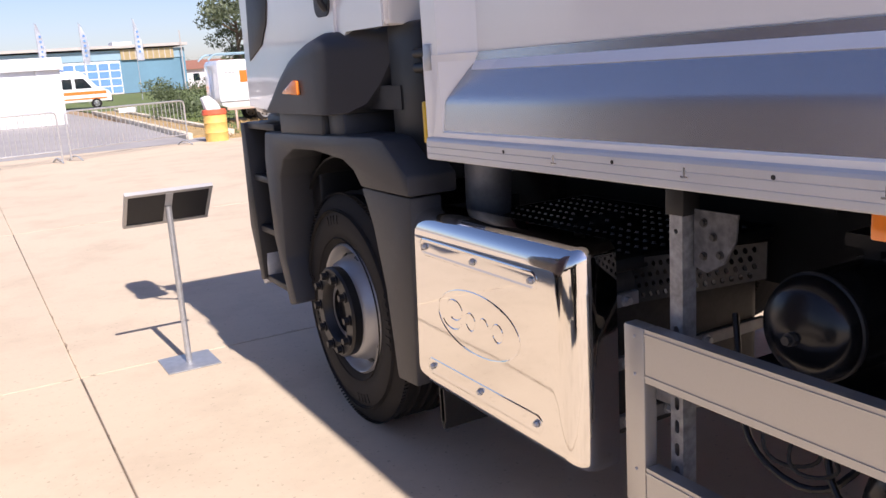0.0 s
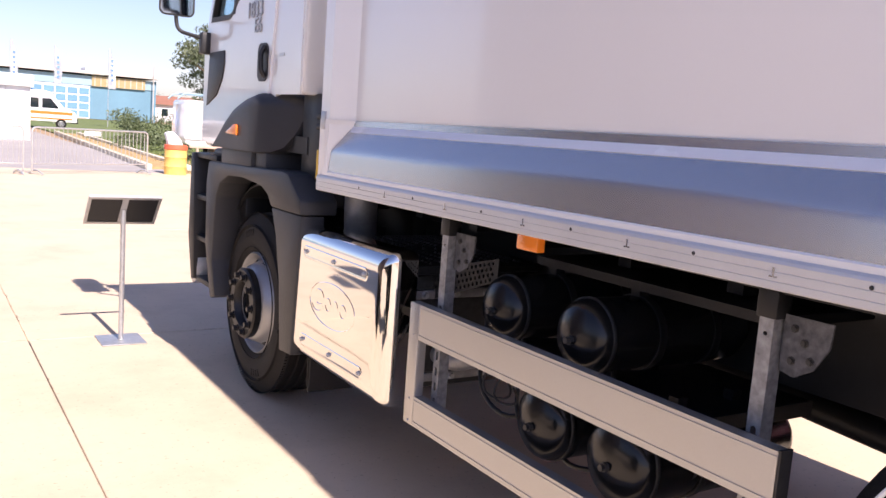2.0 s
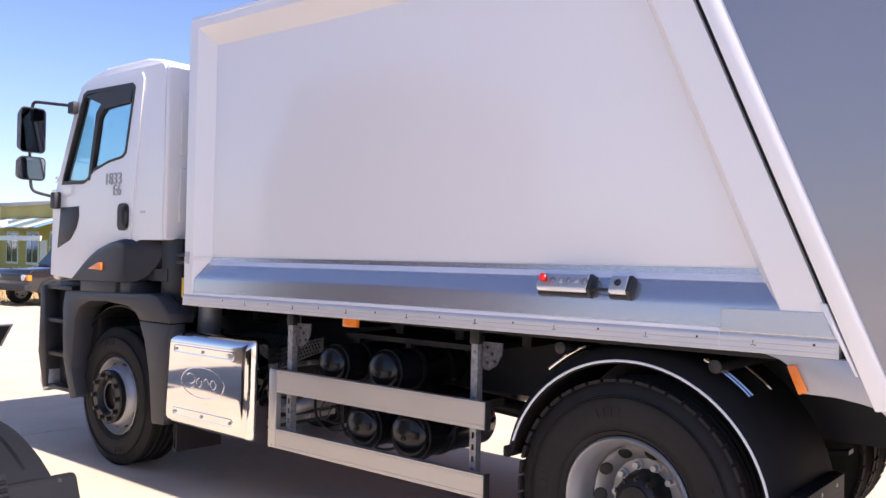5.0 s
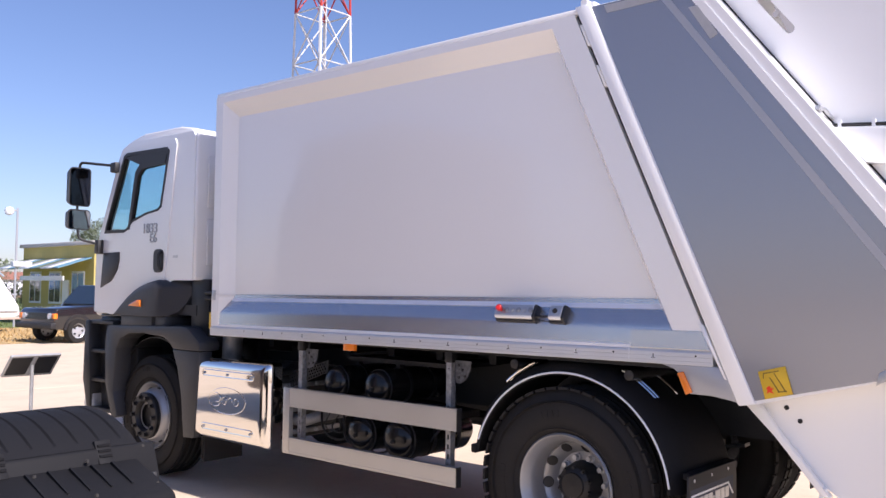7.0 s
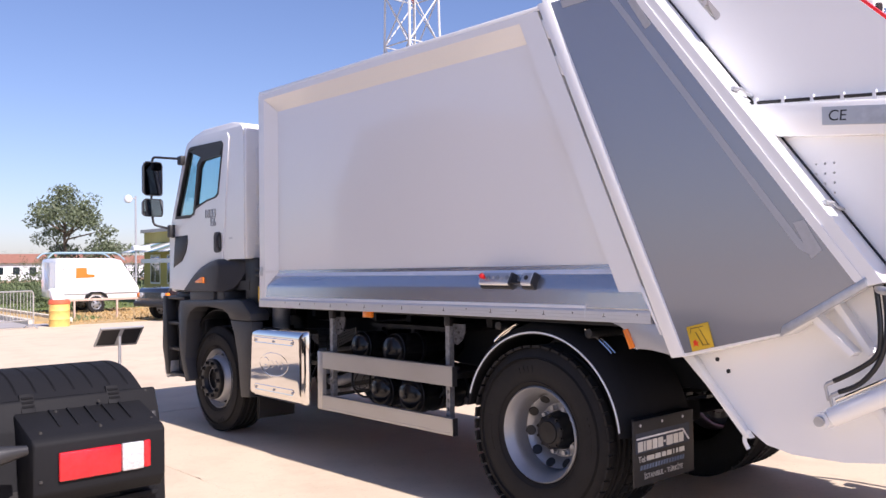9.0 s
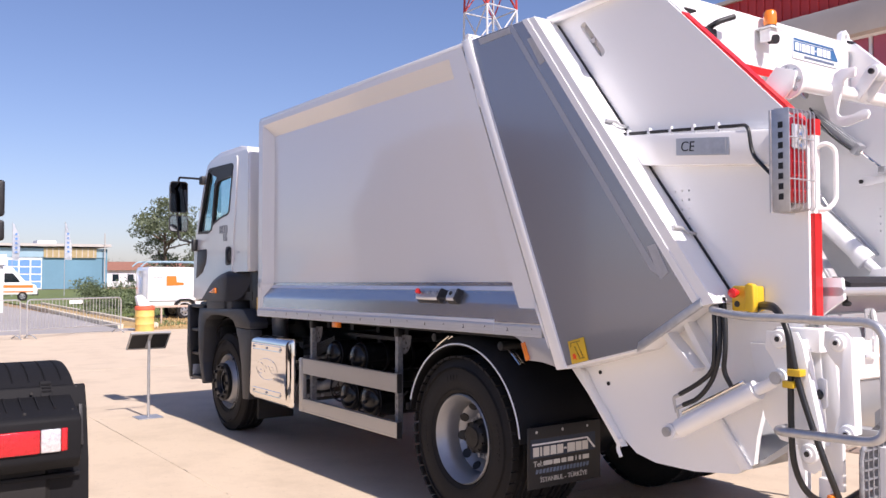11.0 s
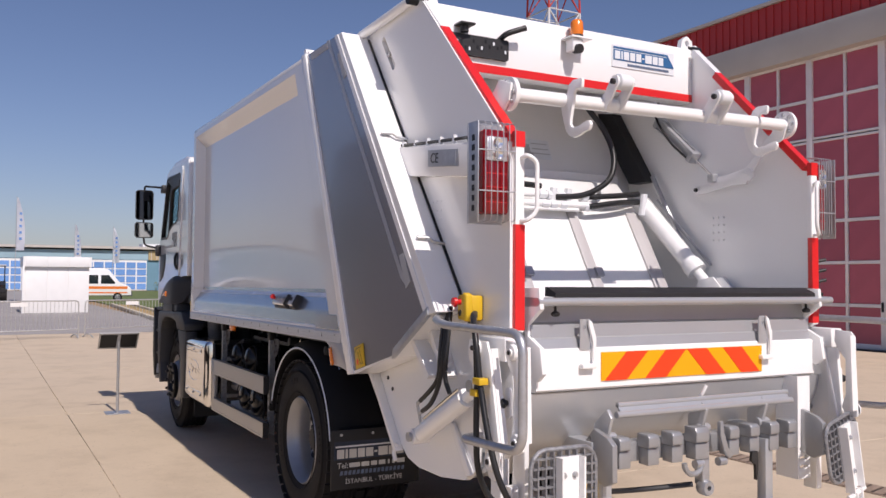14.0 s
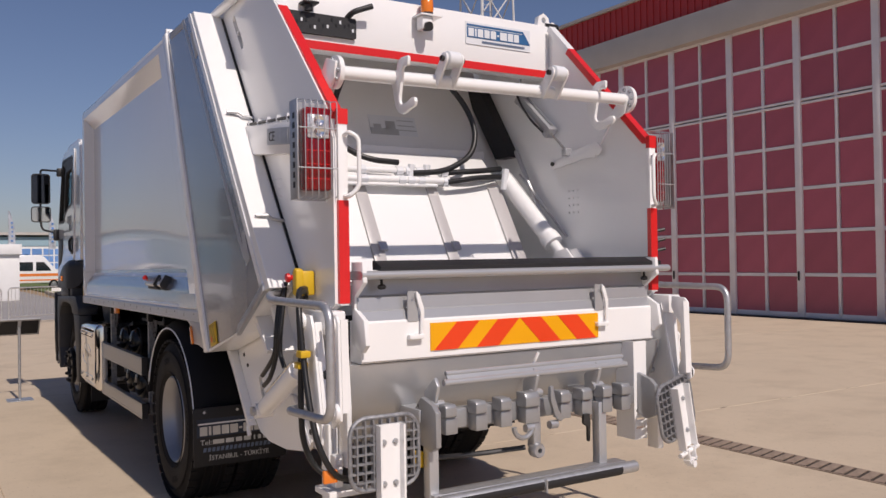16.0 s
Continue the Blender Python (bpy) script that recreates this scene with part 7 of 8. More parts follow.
# ---- surroundings ----
PANEL = material("gate_panel", (0.43, 0.095, 0.135), 0.35, vary=0.12, scale=1.2, random=0.12)
GATEFRAME = material("gate_frame", (0.8, 0.76, 0.76), 0.45, metal=0.0, vary=0.1, scale=2)
FASCIA = material("red_sheet", (0.4, 0.03, 0.03), 0.5, vary=0.1, scale=1)
RENDERW = material("grey_render", (0.5, 0.47, 0.44), 0.8, vary=0.1, scale=1)
LEAF = material("leaves", (0.13, 0.155, 0.085), 0.6, vary=0.4, scale=2)
LEAF2 = material("hedge_leaves", (0.1, 0.13, 0.06), 0.6, vary=0.4, scale=3)
BARK = material("bark", (0.14, 0.1, 0.07), 0.9, vary=0.3, bump=0.5)
SKYBLUE = material("blue_cladding", (0.13, 0.27, 0.36), 0.6, vary=0.12, scale=0.3, grain=3)
PALEBLUE = material("pale_blue_cladding", (0.28, 0.42, 0.5), 0.6, vary=0.12, scale=0.3)
GATEBLUE = material("blue_gate_pane", (0.14, 0.3, 0.62), 0.4, vary=0.1, random=0.1)
OCHRE = material("ochre_glazing", (0.4, 0.31, 0.16), 0.5, vary=0.2)
OLIVE = material("yellow_render", (0.5, 0.42, 0.14), 0.85, vary=0.08)
TERRA = material("roof_tiles", (0.28, 0.13, 0.09), 0.8, vary=0.25)
PLAINWHITE = material("white_board", (0.8, 0.8, 0.79), 0.5, vary=0.03)
CARBLACK = material("black_car_paint", (0.012, 0.012, 0.014), 0.15, coat=1.0, vary=0.1)
AMBERSTRIPE = material("orange_stripe", (0.75, 0.2, 0.03), 0.4, vary=0.05)

# red hangar with gridded gates
hangar = thing("red_hangar", "tall hangar with pink-red panelled gates in grey frames", "hangar")
GX, GY0, GZ = 18.6, -37.24, 8.07
bm = bmesh.new()
box(bm, GX + 0.25, GX + 26, GY0, 19.0, 0, 9.0)
part("wall", bm, RENDERW, hangar)
bm = bmesh.new()
box(bm, GX - 0.35, GX + 0.3, GY0, 19.0, 8.1, 8.95, 0.02)
part("lintel", bm, RENDERW, hangar, "grey concrete lintel")
bm = bmesh.new()
box(bm, GX - 0.2, GX + 26, GY0, 19.2, 8.96, 9.95)
fas = part("fascia", bm, FASCIA, hangar, "red ribbed sheet fascia")
bm = bmesh.new()
for i in range(200):
    y = 19.1 - i * 0.28
    box(bm, GX - 0.23, GX - 0.2, y - 0.05, y + 0.05, 8.97, 9.94)
part("fascia_rib", bm, FASCIA, fas)["kind"] = "stuff"
bm = bmesh.new()
prism(bm, [(GX - 0.3, 9.96), (GX - 0.3, 10.06), (GX + 13, 10.2), (GX + 26.4, 10.06), (GX + 26.4, 9.96)], "y", GY0, 19.4)
part("roof", bm, RENDERW, hangar, "grey roof with pale verge")
PITCH, ROW = 2.215, GZ / 7
npost = 24
bm = bmesh.new()
box(bm, -0.02, 0.02, -0.49, 0.49, -ROW / 2 + 0.05, ROW / 2 - 0.05, 0.008, 1)
pane = mesh_of("panel", bm, PANEL)
cols = [i for i in range(2 * npost)]
for i in cols:
    yc = 9.0 + 3 * PITCH - (i + 0.5) * PITCH / 2
    for r in range(7):
        if i < 42:
            piece("panel", pane, hangar, Matrix.Translation((GX + 0.03, yc, (r + 0.5) * ROW)))
for i in range(npost + 1):
    y = 9.0 + 3 * PITCH - i * PITCH
    bm = bmesh.new()
    box(bm, GX - 0.06, GX + 0.2, y - 0.1, y + 0.1, 0.02, GZ, 0.01)
    part("gate_post", bm, GATEFRAME, hangar)
    bm = bmesh.new()
    box(bm, GX - 0.02, GX + 0.2, y - PITCH / 2 - 0.04, y - PITCH / 2 + 0.04, 0.02, GZ, 0.006)
    part("gate_mullion", bm, GATEFRAME, hangar)
for r in range(8):
    bm = bmesh.new()
    if r == 5:
        box(bm, GX - 0.035, GX + 0.2, GY0, 9.0 + 3 * PITCH, r * ROW + 0.02, r * ROW + 0.08, 0.004)
        box(bm, GX - 0.035, GX + 0.2, GY0, 9.0 + 3 * PITCH, r * ROW - 0.08, r * ROW - 0.02, 0.004)
    else:
        box(bm, GX - 0.015, GX + 0.2, GY0, 9.0 + 3 * PITCH, r * ROW - 0.045 + (0.06 if r == 0 else 0), r * ROW + 0.045 + (0.1 if r == 0 else 0), 0.004)
    part("gate_rail", bm, GATEFRAME, hangar)
bm = bmesh.new()
box(bm, GX - 0.3, GX + 0.2, GY0, 19.0, -0.03, 0.015)
part("threshold", bm, BLACK, hangar, "dark gate track")
for y, z in ((4.6, 1.0), (9.0, 1.0)):
    bm = bmesh.new()
    box(bm, GX - 0.1, GX - 0.06, y - 0.02, y + 0.02, z, z + 0.25)
    part("gate_handle", bm, BLACK, hangar)

# lattice tower
tower = thing("lattice_tower", "red and white steel lattice mast", "tower")
TRED, TWHITE = material("tower_red", (0.45, 0.04, 0.03), 0.6), material("tower_white", (0.62, 0.62, 0.62), 0.6)
half = lambda z: 1.12 - 0.016 * z
tx, ty = 21.75, 23.5
for k in range(13):
    z0, z1 = k * 2.4, k * 2.4 + 2.4
    mt = TRED if (k // 3) % 2 == 0 else TWHITE
    h0, h1 = half(z0), half(z1)
    bm = bmesh.new()
    cs0 = [Vector((tx + a * h0, ty + b * h0, z0)) for a, b in ((-1, -1), (1, -1), (1, 1), (-1, 1))]
    cs1 = [Vector((tx + a * h1, ty + b * h1, z1)) for a, b in ((-1, -1), (1, -1), (1, 1), (-1, 1))]
    for i in range(4):
        j = (i + 1) % 4
        cyl(bm, cs0[i], cs1[i], 0.055, 6)
        cyl(bm, cs0[i], cs1[j], 0.035, 5)
        cyl(bm, cs0[j], cs1[i], 0.035, 5)
        cyl(bm, cs1[i], cs1[j], 0.035, 5)
    part("lattice_bay", bm, mt, tower)
bm = bmesh.new()
for i in range(90):
    cyl(bm, (tx - 0.2, ty, 0.3 + i * 0.33), (tx + 0.2, ty, 0.3 + i * 0.33), 0.012, 4)
for sx in (-0.2, 0.2):
    cyl(bm, (tx + sx, ty, 0), (tx + sx, ty, 30), 0.03, 6)
part("ladder", bm, TWHITE, tower)

# crowd barriers
GALV = material("barrier_steel", (0.6, 0.6, 0.59), 0.4, metal=0.7, vary=0.1)


def barrier(p0, p1):
    d = Vector((p1[0] - p0[0], p1[1] - p0[1], 0))
    L = d.length
    t = thing("crowd_barrier", "galvanised tubular crowd barrier with upright bars", "barrier", pose(p0[0], p0[1], 0, 0, 0, math.degrees(math.atan2(d.y, d.x))), "crowd barriers along the apron")
    bm = bmesh.new()
    tube(bm, rounded([(0.02, 0, 0.03), (0.02, 0, 1.08), (L - 0.02, 0, 1.08), (L - 0.02, 0, 0.03)], 0.12), 0.021, 8)
    part("frame", bm, GALV, t)
    bm = bmesh.new()
    tube(bm, [(0.02, 0, 0.25), (L - 0.02, 0, 0.25)], 0.017, 8)
    part("lower_rail", bm, GALV, t)
    bm = bmesh.new()
    cyl(bm, (0, 0, 0.25), (0, 0, 1.07), 0.008, 6)
    br = mesh_of("bar", bm, GALV)
    n = int(L / 0.115)
    for i in range(1, n):
        piece("bar", br, t, Matrix.Translation((i * L / n, 0, 0)))
    for x in (0.12, L - 0.12):
        bm = bmesh.new()
        tube(bm, rounded([(x, -0.28, 0.0), (x, -0.1, 0.1), (x, 0.1, 0.1), (x, 0.28, 0.0)], 0.1), 0.02, 8)
        part("foot", bm, GALV, t)
    bm = bmesh.new()
    box(bm, L * 0.42, L * 0.56, -0.012, -0.006, 0.93, 1.04)
    part("name_plate", bm, PLAINWHITE, t, "small white plate")


barrier((0.75, 17.78), (3.68, 19.25))
barrier((-2.55, 16.75), (0.6, 17.7))
barrier((-5.9, 16.2), (-2.7, 16.7))

# litter drum
drum = thing("litter_drum", "yellow drum with red rim and white sack", "bin", pose(4.45, 19.45, 0))
bm = bmesh.new()
lathe(bm, [(0.0, 0.0), (0.29, 0.0), (0.29, 0.2), (0.3, 0.215), (0.29, 0.23), (0.29, 0.45), (0.3, 0.465), (0.29, 0.48), (0.29, 0.66)], (0, 0, 0), "z", 28)
part("drum", bm, material("faded_yellow_paint", (0.78, 0.5, 0.14), 0.6, vary=0.15, scale=8), drum)
bm = bmesh.new()
lathe(bm, [(0.295, 0.66), (0.31, 0.68), (0.3, 0.78), (0.26, 0.8), (0.24, 0.7)], (0, 0, 0), "z", 28)
part("rim", bm, material("faded_red_paint", (0.72, 0.13, 0.06), 0.6, vary=0.12, scale=8), drum, "red rim")
bm = bmesh.new()
prism(bm, [(-0.2, 0.7), (0.2, 0.7), (0.1, 0.95), (-0.12, 1.15), (-0.3, 1.1)], "y", -0.12, 0.14, 0.04, 3)
part("sack", bm, PLAINWHITE, drum, "crumpled white sack")

# information stand
stand = thing("info_stand", "grey pole stand with tilted dark-backed board", "sign stand", pose(-0.4, 2.38, 0))
bm = bmesh.new()
box(bm, -0.15, 0.15, -0.15, 0.15, 0.0, 0.008, 0.002)
part("base_plate", bm, STEEL, stand)
bm = bmesh.new()
cyl(bm, (0, 0, 0.008), (0, 0, 0.93), 0.018, 14)
part("pole", bm, STEEL, stand)
R = Matrix.Translation((0, 0.02, 0.93)) @ Matrix.Rotation(radians(46), 4, "X")
for nm, b6, mt, lb in (("board", (-0.225, 0.225, -0.008, 0.006, -0.13, 0.13), BLACK, "dark board back"), ("frame_edge", (-0.24, 0.24, -0.012, 0.012, 0.128, 0.15), ALU, ""),
                       ("frame_edge", (-0.24, 0.24, -0.012, 0.012, -0.15, -0.128), ALU, ""), ("frame_edge", (-0.24, -0.222, -0.011, 0.011, -0.13, 0.13), ALU, ""),
                       ("frame_edge", (0.222, 0.24, -0.011, 0.011, -0.13, 0.13), ALU, ""), ("stay", (-0.02, 0.02, -0.014, -0.008, -0.13, 0.13), STEEL, "")):
    bm = bmesh.new()
    box(bm, *b6)
    bmesh.ops.transform(bm, matrix=R @ Matrix.Rotation(radians(0), 4, "X"), verts=bm.verts[:])
    part(nm, bm, mt, stand, lb)

# kiosk
kiosk = thing("kiosk", "white panelled exhibition kiosk with a deep fascia", "kiosk")
bm = bmesh.new()
box(bm, -0.05, 2.9, 37.2, 40.2, 0.0, 2.3)
part("core", bm, PLAINWHITE, kiosk)
for i in range(3):
    bm = bmesh.new()
    box(bm, 0.0 + i * 0.97, 0.955 + i * 0.97, 37.17, 37.2, 0.02, 2.28, 0.005)
    part("wall_panel", bm, PLAINWHITE, kiosk)
    bm = bmesh.new()
    box(bm, 0.0 + i * 0.97, 0.962 + i * 0.97, 36.98, 37.0, 2.3, 2.78, 0.004)
    part("fascia_panel", bm, PLAINWHITE, kiosk)
bm = bmesh.new()
box(bm, -0.12, 3.0, 37.0, 40.4, 2.29, 2.8)
part("fascia", bm, PLAINWHITE, kiosk)
bm = bmesh.new()
box(bm, -0.15, -0.05, 36.98, 37.2, 0, 2.3, 0.01)
part("corner_post", bm, PLAINWHITE, kiosk)


def simple_wheel(parent, x, y, r, w, mat=None):
    bm = bmesh.new()
    lathe(bm, [(r * 0.6, -w / 2), (r * 0.95, -w / 2), (r, -w / 4), (r, w / 4), (r * 0.95, w / 2), (r * 0.6, w / 2)], (x, y, r), "y", 32)
    tw = part("wheel", bm, RUBBER, parent)
    bm = bmesh.new()
    lathe(bm, [(r * 0.6, -w / 2 + 0.02), (r * 0.5, -w / 2 + 0.05), (r * 0.2, -w / 2 + 0.03), (0.0, -w / 2 + 0.02)], (x, y, r), "y", 28)
    part("rim", bm, mat or RIM, tw)
    for k in range(5):
        bm = bmesh.new()
        a = radians(72 * k)
        cyl(bm, (x + r * 0.38 * math.cos(a), y - w / 2 + 0.045, r + r * 0.38 * math.sin(a)), (x + r * 0.38 * math.cos(a), y - w / 2 + 0.025, r + r * 0.38 * math.sin(a)), r * 0.09, 10)
        part("rim_hole", bm, BLACK, tw)


# ambulance, side on
amb = thing("ambulance", "white ambulance van with an orange stripe", "van", pose(2.9, 59.5, 0))
prof = [(0, 0.45), (0, 2.35), (0.15, 2.5), (3.4, 2.52), (3.75, 2.4), (4.55, 1.45), (5.25, 1.15), (5.4, 0.9), (5.4, 0.45)]
bm = bmesh.new()
prism(bm, prof, "y", 0, 2.0, 0.06, 3)
part("body", bm, CABWHITE, amb)
for q, y in (([(2.1, 1.35), (2.1, 2.0), (3.0, 2.0), (3.0, 1.35)], 0), ([(3.2, 1.35), (3.2, 2.0), (3.75, 2.0), (4.2, 1.45), (4.2, 1.35)], 0)):
    bm = bmesh.new()
    prism(bm, q, "y", -0.012, -0.002)
    part("window", bm, DARKGLASS, amb)
for z0, z1, mt in ((0.95, 1.15, AMBERSTRIPE), (0.62, 0.72, AMBERSTRIPE)):
    bm = bmesh.new()
    box(bm, 0.05, 5.1, -0.01, -0.002, z0, z1)
    part("stripe", bm, mt, amb, "orange stripe")
bm = bmesh.new()
box(bm, 5.0, 5.46, 0.02, 1.98, 0.4, 0.75, 0.05)
part("bumper", bm, DARKGREY, amb)
for x in (1.1, 4.4):
    simple_wheel(amb, x, 0.1, 0.34, 0.24)
bm = bmesh.new()
box(bm, 2.6, 2.75, 0.7, 1.3, 2.5, 2.62, 0.03)
part("light_bar", bm, BLUE, amb)

# dark utility vehicle seen from behind
ut = thing("utility_vehicle", "dark off-road utility vehicle with a pale canopy", "vehicle", pose(-2.3, 63, 0))
bm = bmesh.new()
box(bm, 0.1, 2.1, 0, 3.4, 0.6, 1.5, 0.08)
part("body", bm, CARBLACK, ut)
bm = bmesh.new()
box(bm, 0.05, 2.15, 0.2, 3.0, 2.62, 2.75, 0.04)
part("canopy", bm, PALEGREY, ut)
for x in (0.15, 1.05, 2.02):
    bm = bmesh.new()
    cyl(bm, (x, 0.3, 1.5), (x, 0.3, 2.63), 0.04, 8)
    part("canopy_post", bm, BLACK, ut)
for x in (0.0, 1.75):
    for y in (0.5, 2.8):
        bm = bmesh.new()
        cyl(bm, (x, y, 0.45), (x + 0.45, y, 0.45), 0.45, 20)
        part("wheel", bm, RUBBER, ut)
bm = bmesh.new()
box(bm, 0.75, 1.45, -0.03, 0.02, 0.85, 1.0)
part("plate", bm, PRINT, ut)

# box trailer
tr = thing("glider_trailer", "closed white trailer with a sloping end and orange patch", "trailer", pose(5.75, 26.4, 0))
prof = [(0.8, 0.85), (0.82, 2.0), (0.9, 2.12), (3.0, 2.1), (3.3, 2.02), (4.0, 0.95), (4.05, 0.62), (3.8, 0.52), (1.1, 0.5), (0.85, 0.6)]
bm = bmesh.new()
prism(bm, prof, "y", 0, 1.7, 0.05, 3)
part("shell", bm, CABWHITE, tr)
bm = bmesh.new()
box(bm, 0.82, 3.95, -0.012, 0.1, 0.72, 0.78, 0.006)
part("rub_rail", bm, ALU, tr)
bm = bmesh.new()
prism(bm, [(1.55, 1.35), (1.55, 1.75), (1.95, 1.75), (1.97, 1.5), (2.25, 1.48), (2.25, 1.38)], "y", -0.008, -0.002)
part("patch", bm, AMBERSTRIPE, tr, "orange patch")
for k, x in enumerate((1.05, 1.18, 1.3)):
    bm = bmesh.new()
    box(bm, x, x + 0.09, -0.006, -0.002, 1.68, 1.73)
    part("print_bar", bm, GREYSTEEL, tr)
simple_wheel(tr, 2.3, 0.05, 0.33, 0.2)
simple_wheel(tr, 2.3, 1.65, 0.33, 0.2)
bm = bmesh.new()
prism(bm, [(1.85, 0.55), (1.9, 0.7), (2.1, 0.82), (2.5, 0.82), (2.7, 0.7), (2.75, 0.55), (2.67, 0.55), (2.45, 0.74), (2.15, 0.74), (1.95, 0.55)], "y", -0.06, 0.2)
part("wheel_arch", bm, BLACK, tr)
bm = bmesh.new()
cyl(bm, (3.9, 0.85, 0.5), (5.2, 0.85, 0.5), 0.05, 8)
cyl(bm, (5.1, 0.85, 0.5), (5.1, 0.85, 0.0), 0.03, 8)
part("tow_bar", bm, STEEL, tr)
bm = bmesh.new()
for y in (0.2, 1.5):
    tube(bm, rounded([(0.6, y, 2.13), (0.8, y, 2.33), (3.2, y, 2.33), (3.5, y, 2.05)], 0.2), 0.03, 8)
for x in (1.0, 1.8, 2.6):
    cyl(bm, (x, 0.2, 2.33), (x, 1.5, 2.33), 0.025, 6)
part("roof_rack", bm, PALEBLUE, tr, "pale blue roof rack")

# low trestle rail on the dry grass
trs = thing("trestle_rail", "low pinkish wooden rail on thin legs in the dry grass", "rail", pose(5.6, 22.3, 0, 0, 0, 2))
TRW = material("bleached_wood", (0.55, 0.4, 0.32), 0.8, vary=0.15, scale=8)
bm = bmesh.new()
box(bm, 0.0, 3.3, -0.03, 0.03, 0.62, 0.7, 0.008)
part("rail", bm, TRW, trs)
for x in (0.25, 1.7, 3.05):
    bm = bmesh.new()
    box(bm, x - 0.03, x + 0.03, -0.03, 0.03, 0.0, 0.62, 0.006)
    part("leg", bm, TRW, trs)

# black off-road car
car = thing("offroad_car", "black off-road car with silver wheels", "car", pose(7.55, 18.9, 0, 0, 0, 8))
prof = [(0.0, 0.55), (0.02, 0.95), (0.1, 1.05), (1.35, 1.12), (1.95, 1.75), (4.2, 1.78), (4.35, 1.1), (4.35, 0.5), (0.1, 0.42)]
bm = bmesh.new()
prism(bm, prof, "y", 0.0, 1.75, 0.05, 3)
part("body", bm, CARBLACK, car)
for q in ([(1.5, 1.17), (1.98, 1.68), (2.5, 1.68), (2.5, 1.17)], [(2.6, 1.17), (2.6, 1.68), (4.1, 1.68), (4.1, 1.17)]):
    bm = bmesh.new()
    prism(bm, q, "y", -0.006, 0.004)
    part("window", bm, DARKGLASS, car)
bm = bmesh.new()
prism(bm, [(1.38, 1.15), (1.93, 1.72), (1.91, 1.74), (1.36, 1.17)], "y", 0.08, 1.67)
part("windscreen", bm, DARKGLASS, car)
bm = bmesh.new()
box(bm, -0.12, 0.06, -0.05, 1.8, 0.45, 0.62, 0.03)
part("bumper", bm, PLASTIC, car)
for y in (0.22, 1.5):
    bm = bmesh.new()
    cyl(bm, (0.03, y, 0.82), (-0.02, y, 0.82), 0.09, 18)
    part("headlight", bm, LAMPCLEAR, car)
    bm = bmesh.new()
    box(bm, -0.015, 0.1, y - 0.24 if y < 1 else y + 0.12, y - 0.12 if y < 1 else y + 0.26, 0.74, 0.9, 0.01)
    part("indicator", bm, ORANGE, car)
bm = bmesh.new()
for i in range(8):
    box(bm, -0.01, 0.02, 0.4, 1.3, 0.72 + i * 0.025, 0.735 + i * 0.025)
part("grille", bm, BLACK, car)
for x in (0.8, 3.4):
    simple_wheel(car, x, 0.08, 0.37, 0.24, PALEGREY)
    simple_wheel(car, x, 1.67, 0.37, 0.24, PALEGREY)
    bm = bmesh.new()
    lathe(bm, [(0.38, -0.03), (0.47, -0.05), (0.48, 0.1), (0.38, 0.1)], (x, 0.02, 0.4), "y", 24, 0, 180)
    part("wheel_arch", bm, PLASTIC, car)

# white hatchback on the road, mirrored in the side sheet
hatch = thing("parked_car", "white hatchback parked on the asphalt road", "car", pose(-8.6, 21.5, 0, 0, 0, -4))
prof = [(0.0, 0.5), (0.03, 0.78), (0.2, 0.9), (1.05, 1.02), (1.75, 1.42), (2.1, 1.5), (3.2, 1.47), (3.85, 1.2), (4.05, 0.95), (4.1, 0.5), (3.95, 0.3), (0.15, 0.3)]
bm = bmesh.new()
prism(bm, prof, "y", 0.0, 1.72, 0.07, 3)
part("body", bm, CABWHITE, hatch)
for q in ([(1.2, 1.0), (1.82, 1.36), (2.2, 1.42), (2.3, 1.42), (2.3, 0.98)], [(2.38, 0.98), (2.38, 1.42), (3.1, 1.39), (3.62, 1.12), (3.5, 1.0)]):
    bm = bmesh.new()
    prism(bm, q, "y", -0.008, 0.004)
    part("window", bm, DARKGLASS, hatch)
for x in (0.8, 3.3):
    simple_wheel(hatch, x, 0.06, 0.31, 0.2)
    simple_wheel(hatch, x, 1.66, 0.31, 0.2)
for y in (0.2, 1.5):
    bm = bmesh.new()
    box(bm, 0.0, 0.12, y - 0.16, y + 0.16, 0.68, 0.82, 0.03)
    part("headlight", bm, LAMPCLEAR, hatch)
    bm = bmesh.new()
    box(bm, 4.0, 4.1, y - 0.12, y + 0.12, 0.78, 1.0, 0.02)
    part("tail_light", bm, LAMPRED, hatch)
bm = bmesh.new()
box(bm, -0.05, 0.1, 0.1, 1.62, 0.34, 0.5, 0.03)
part("bumper", bm, DARKGREY, hatch)

# yellow office with awnings
office = thing("yellow_office", "single-storey yellow office with blue and green striped awnings", "building", pose(14.25, 29.6, 0))
bm = bmesh.new()
box(bm, 0, 9, 0, 7, 0, 3.55)
part("wall", bm, OLIVE, office)
bm = bmesh.new()
box(bm, -0.15, 9.15, -0.15, 7.15, 3.55, 3.72, 0.02)
part("roof_edge", bm, RENDERW, office)
for y0 in (0.8, 3.0, 5.0):
    bm = bmesh.new()
    box(bm, -0.02, 0.06, y0, y0 + 1.2, 0.9, 2.4, 0.01)
    fr = part("window", bm, PRINT, office)
    bm = bmesh.new()
    box(bm, -0.03, -0.018, y0 + 0.08, y0 + 0.56, 1.0, 2.3)
    part("pane", bm, DARKGLASS, fr)
    bm = bmesh.new()
    box(bm, -0.03, -0.018, y0 + 0.64, y0 + 1.12, 1.0, 2.3)
    part("pane", bm, DARKGLASS, fr)
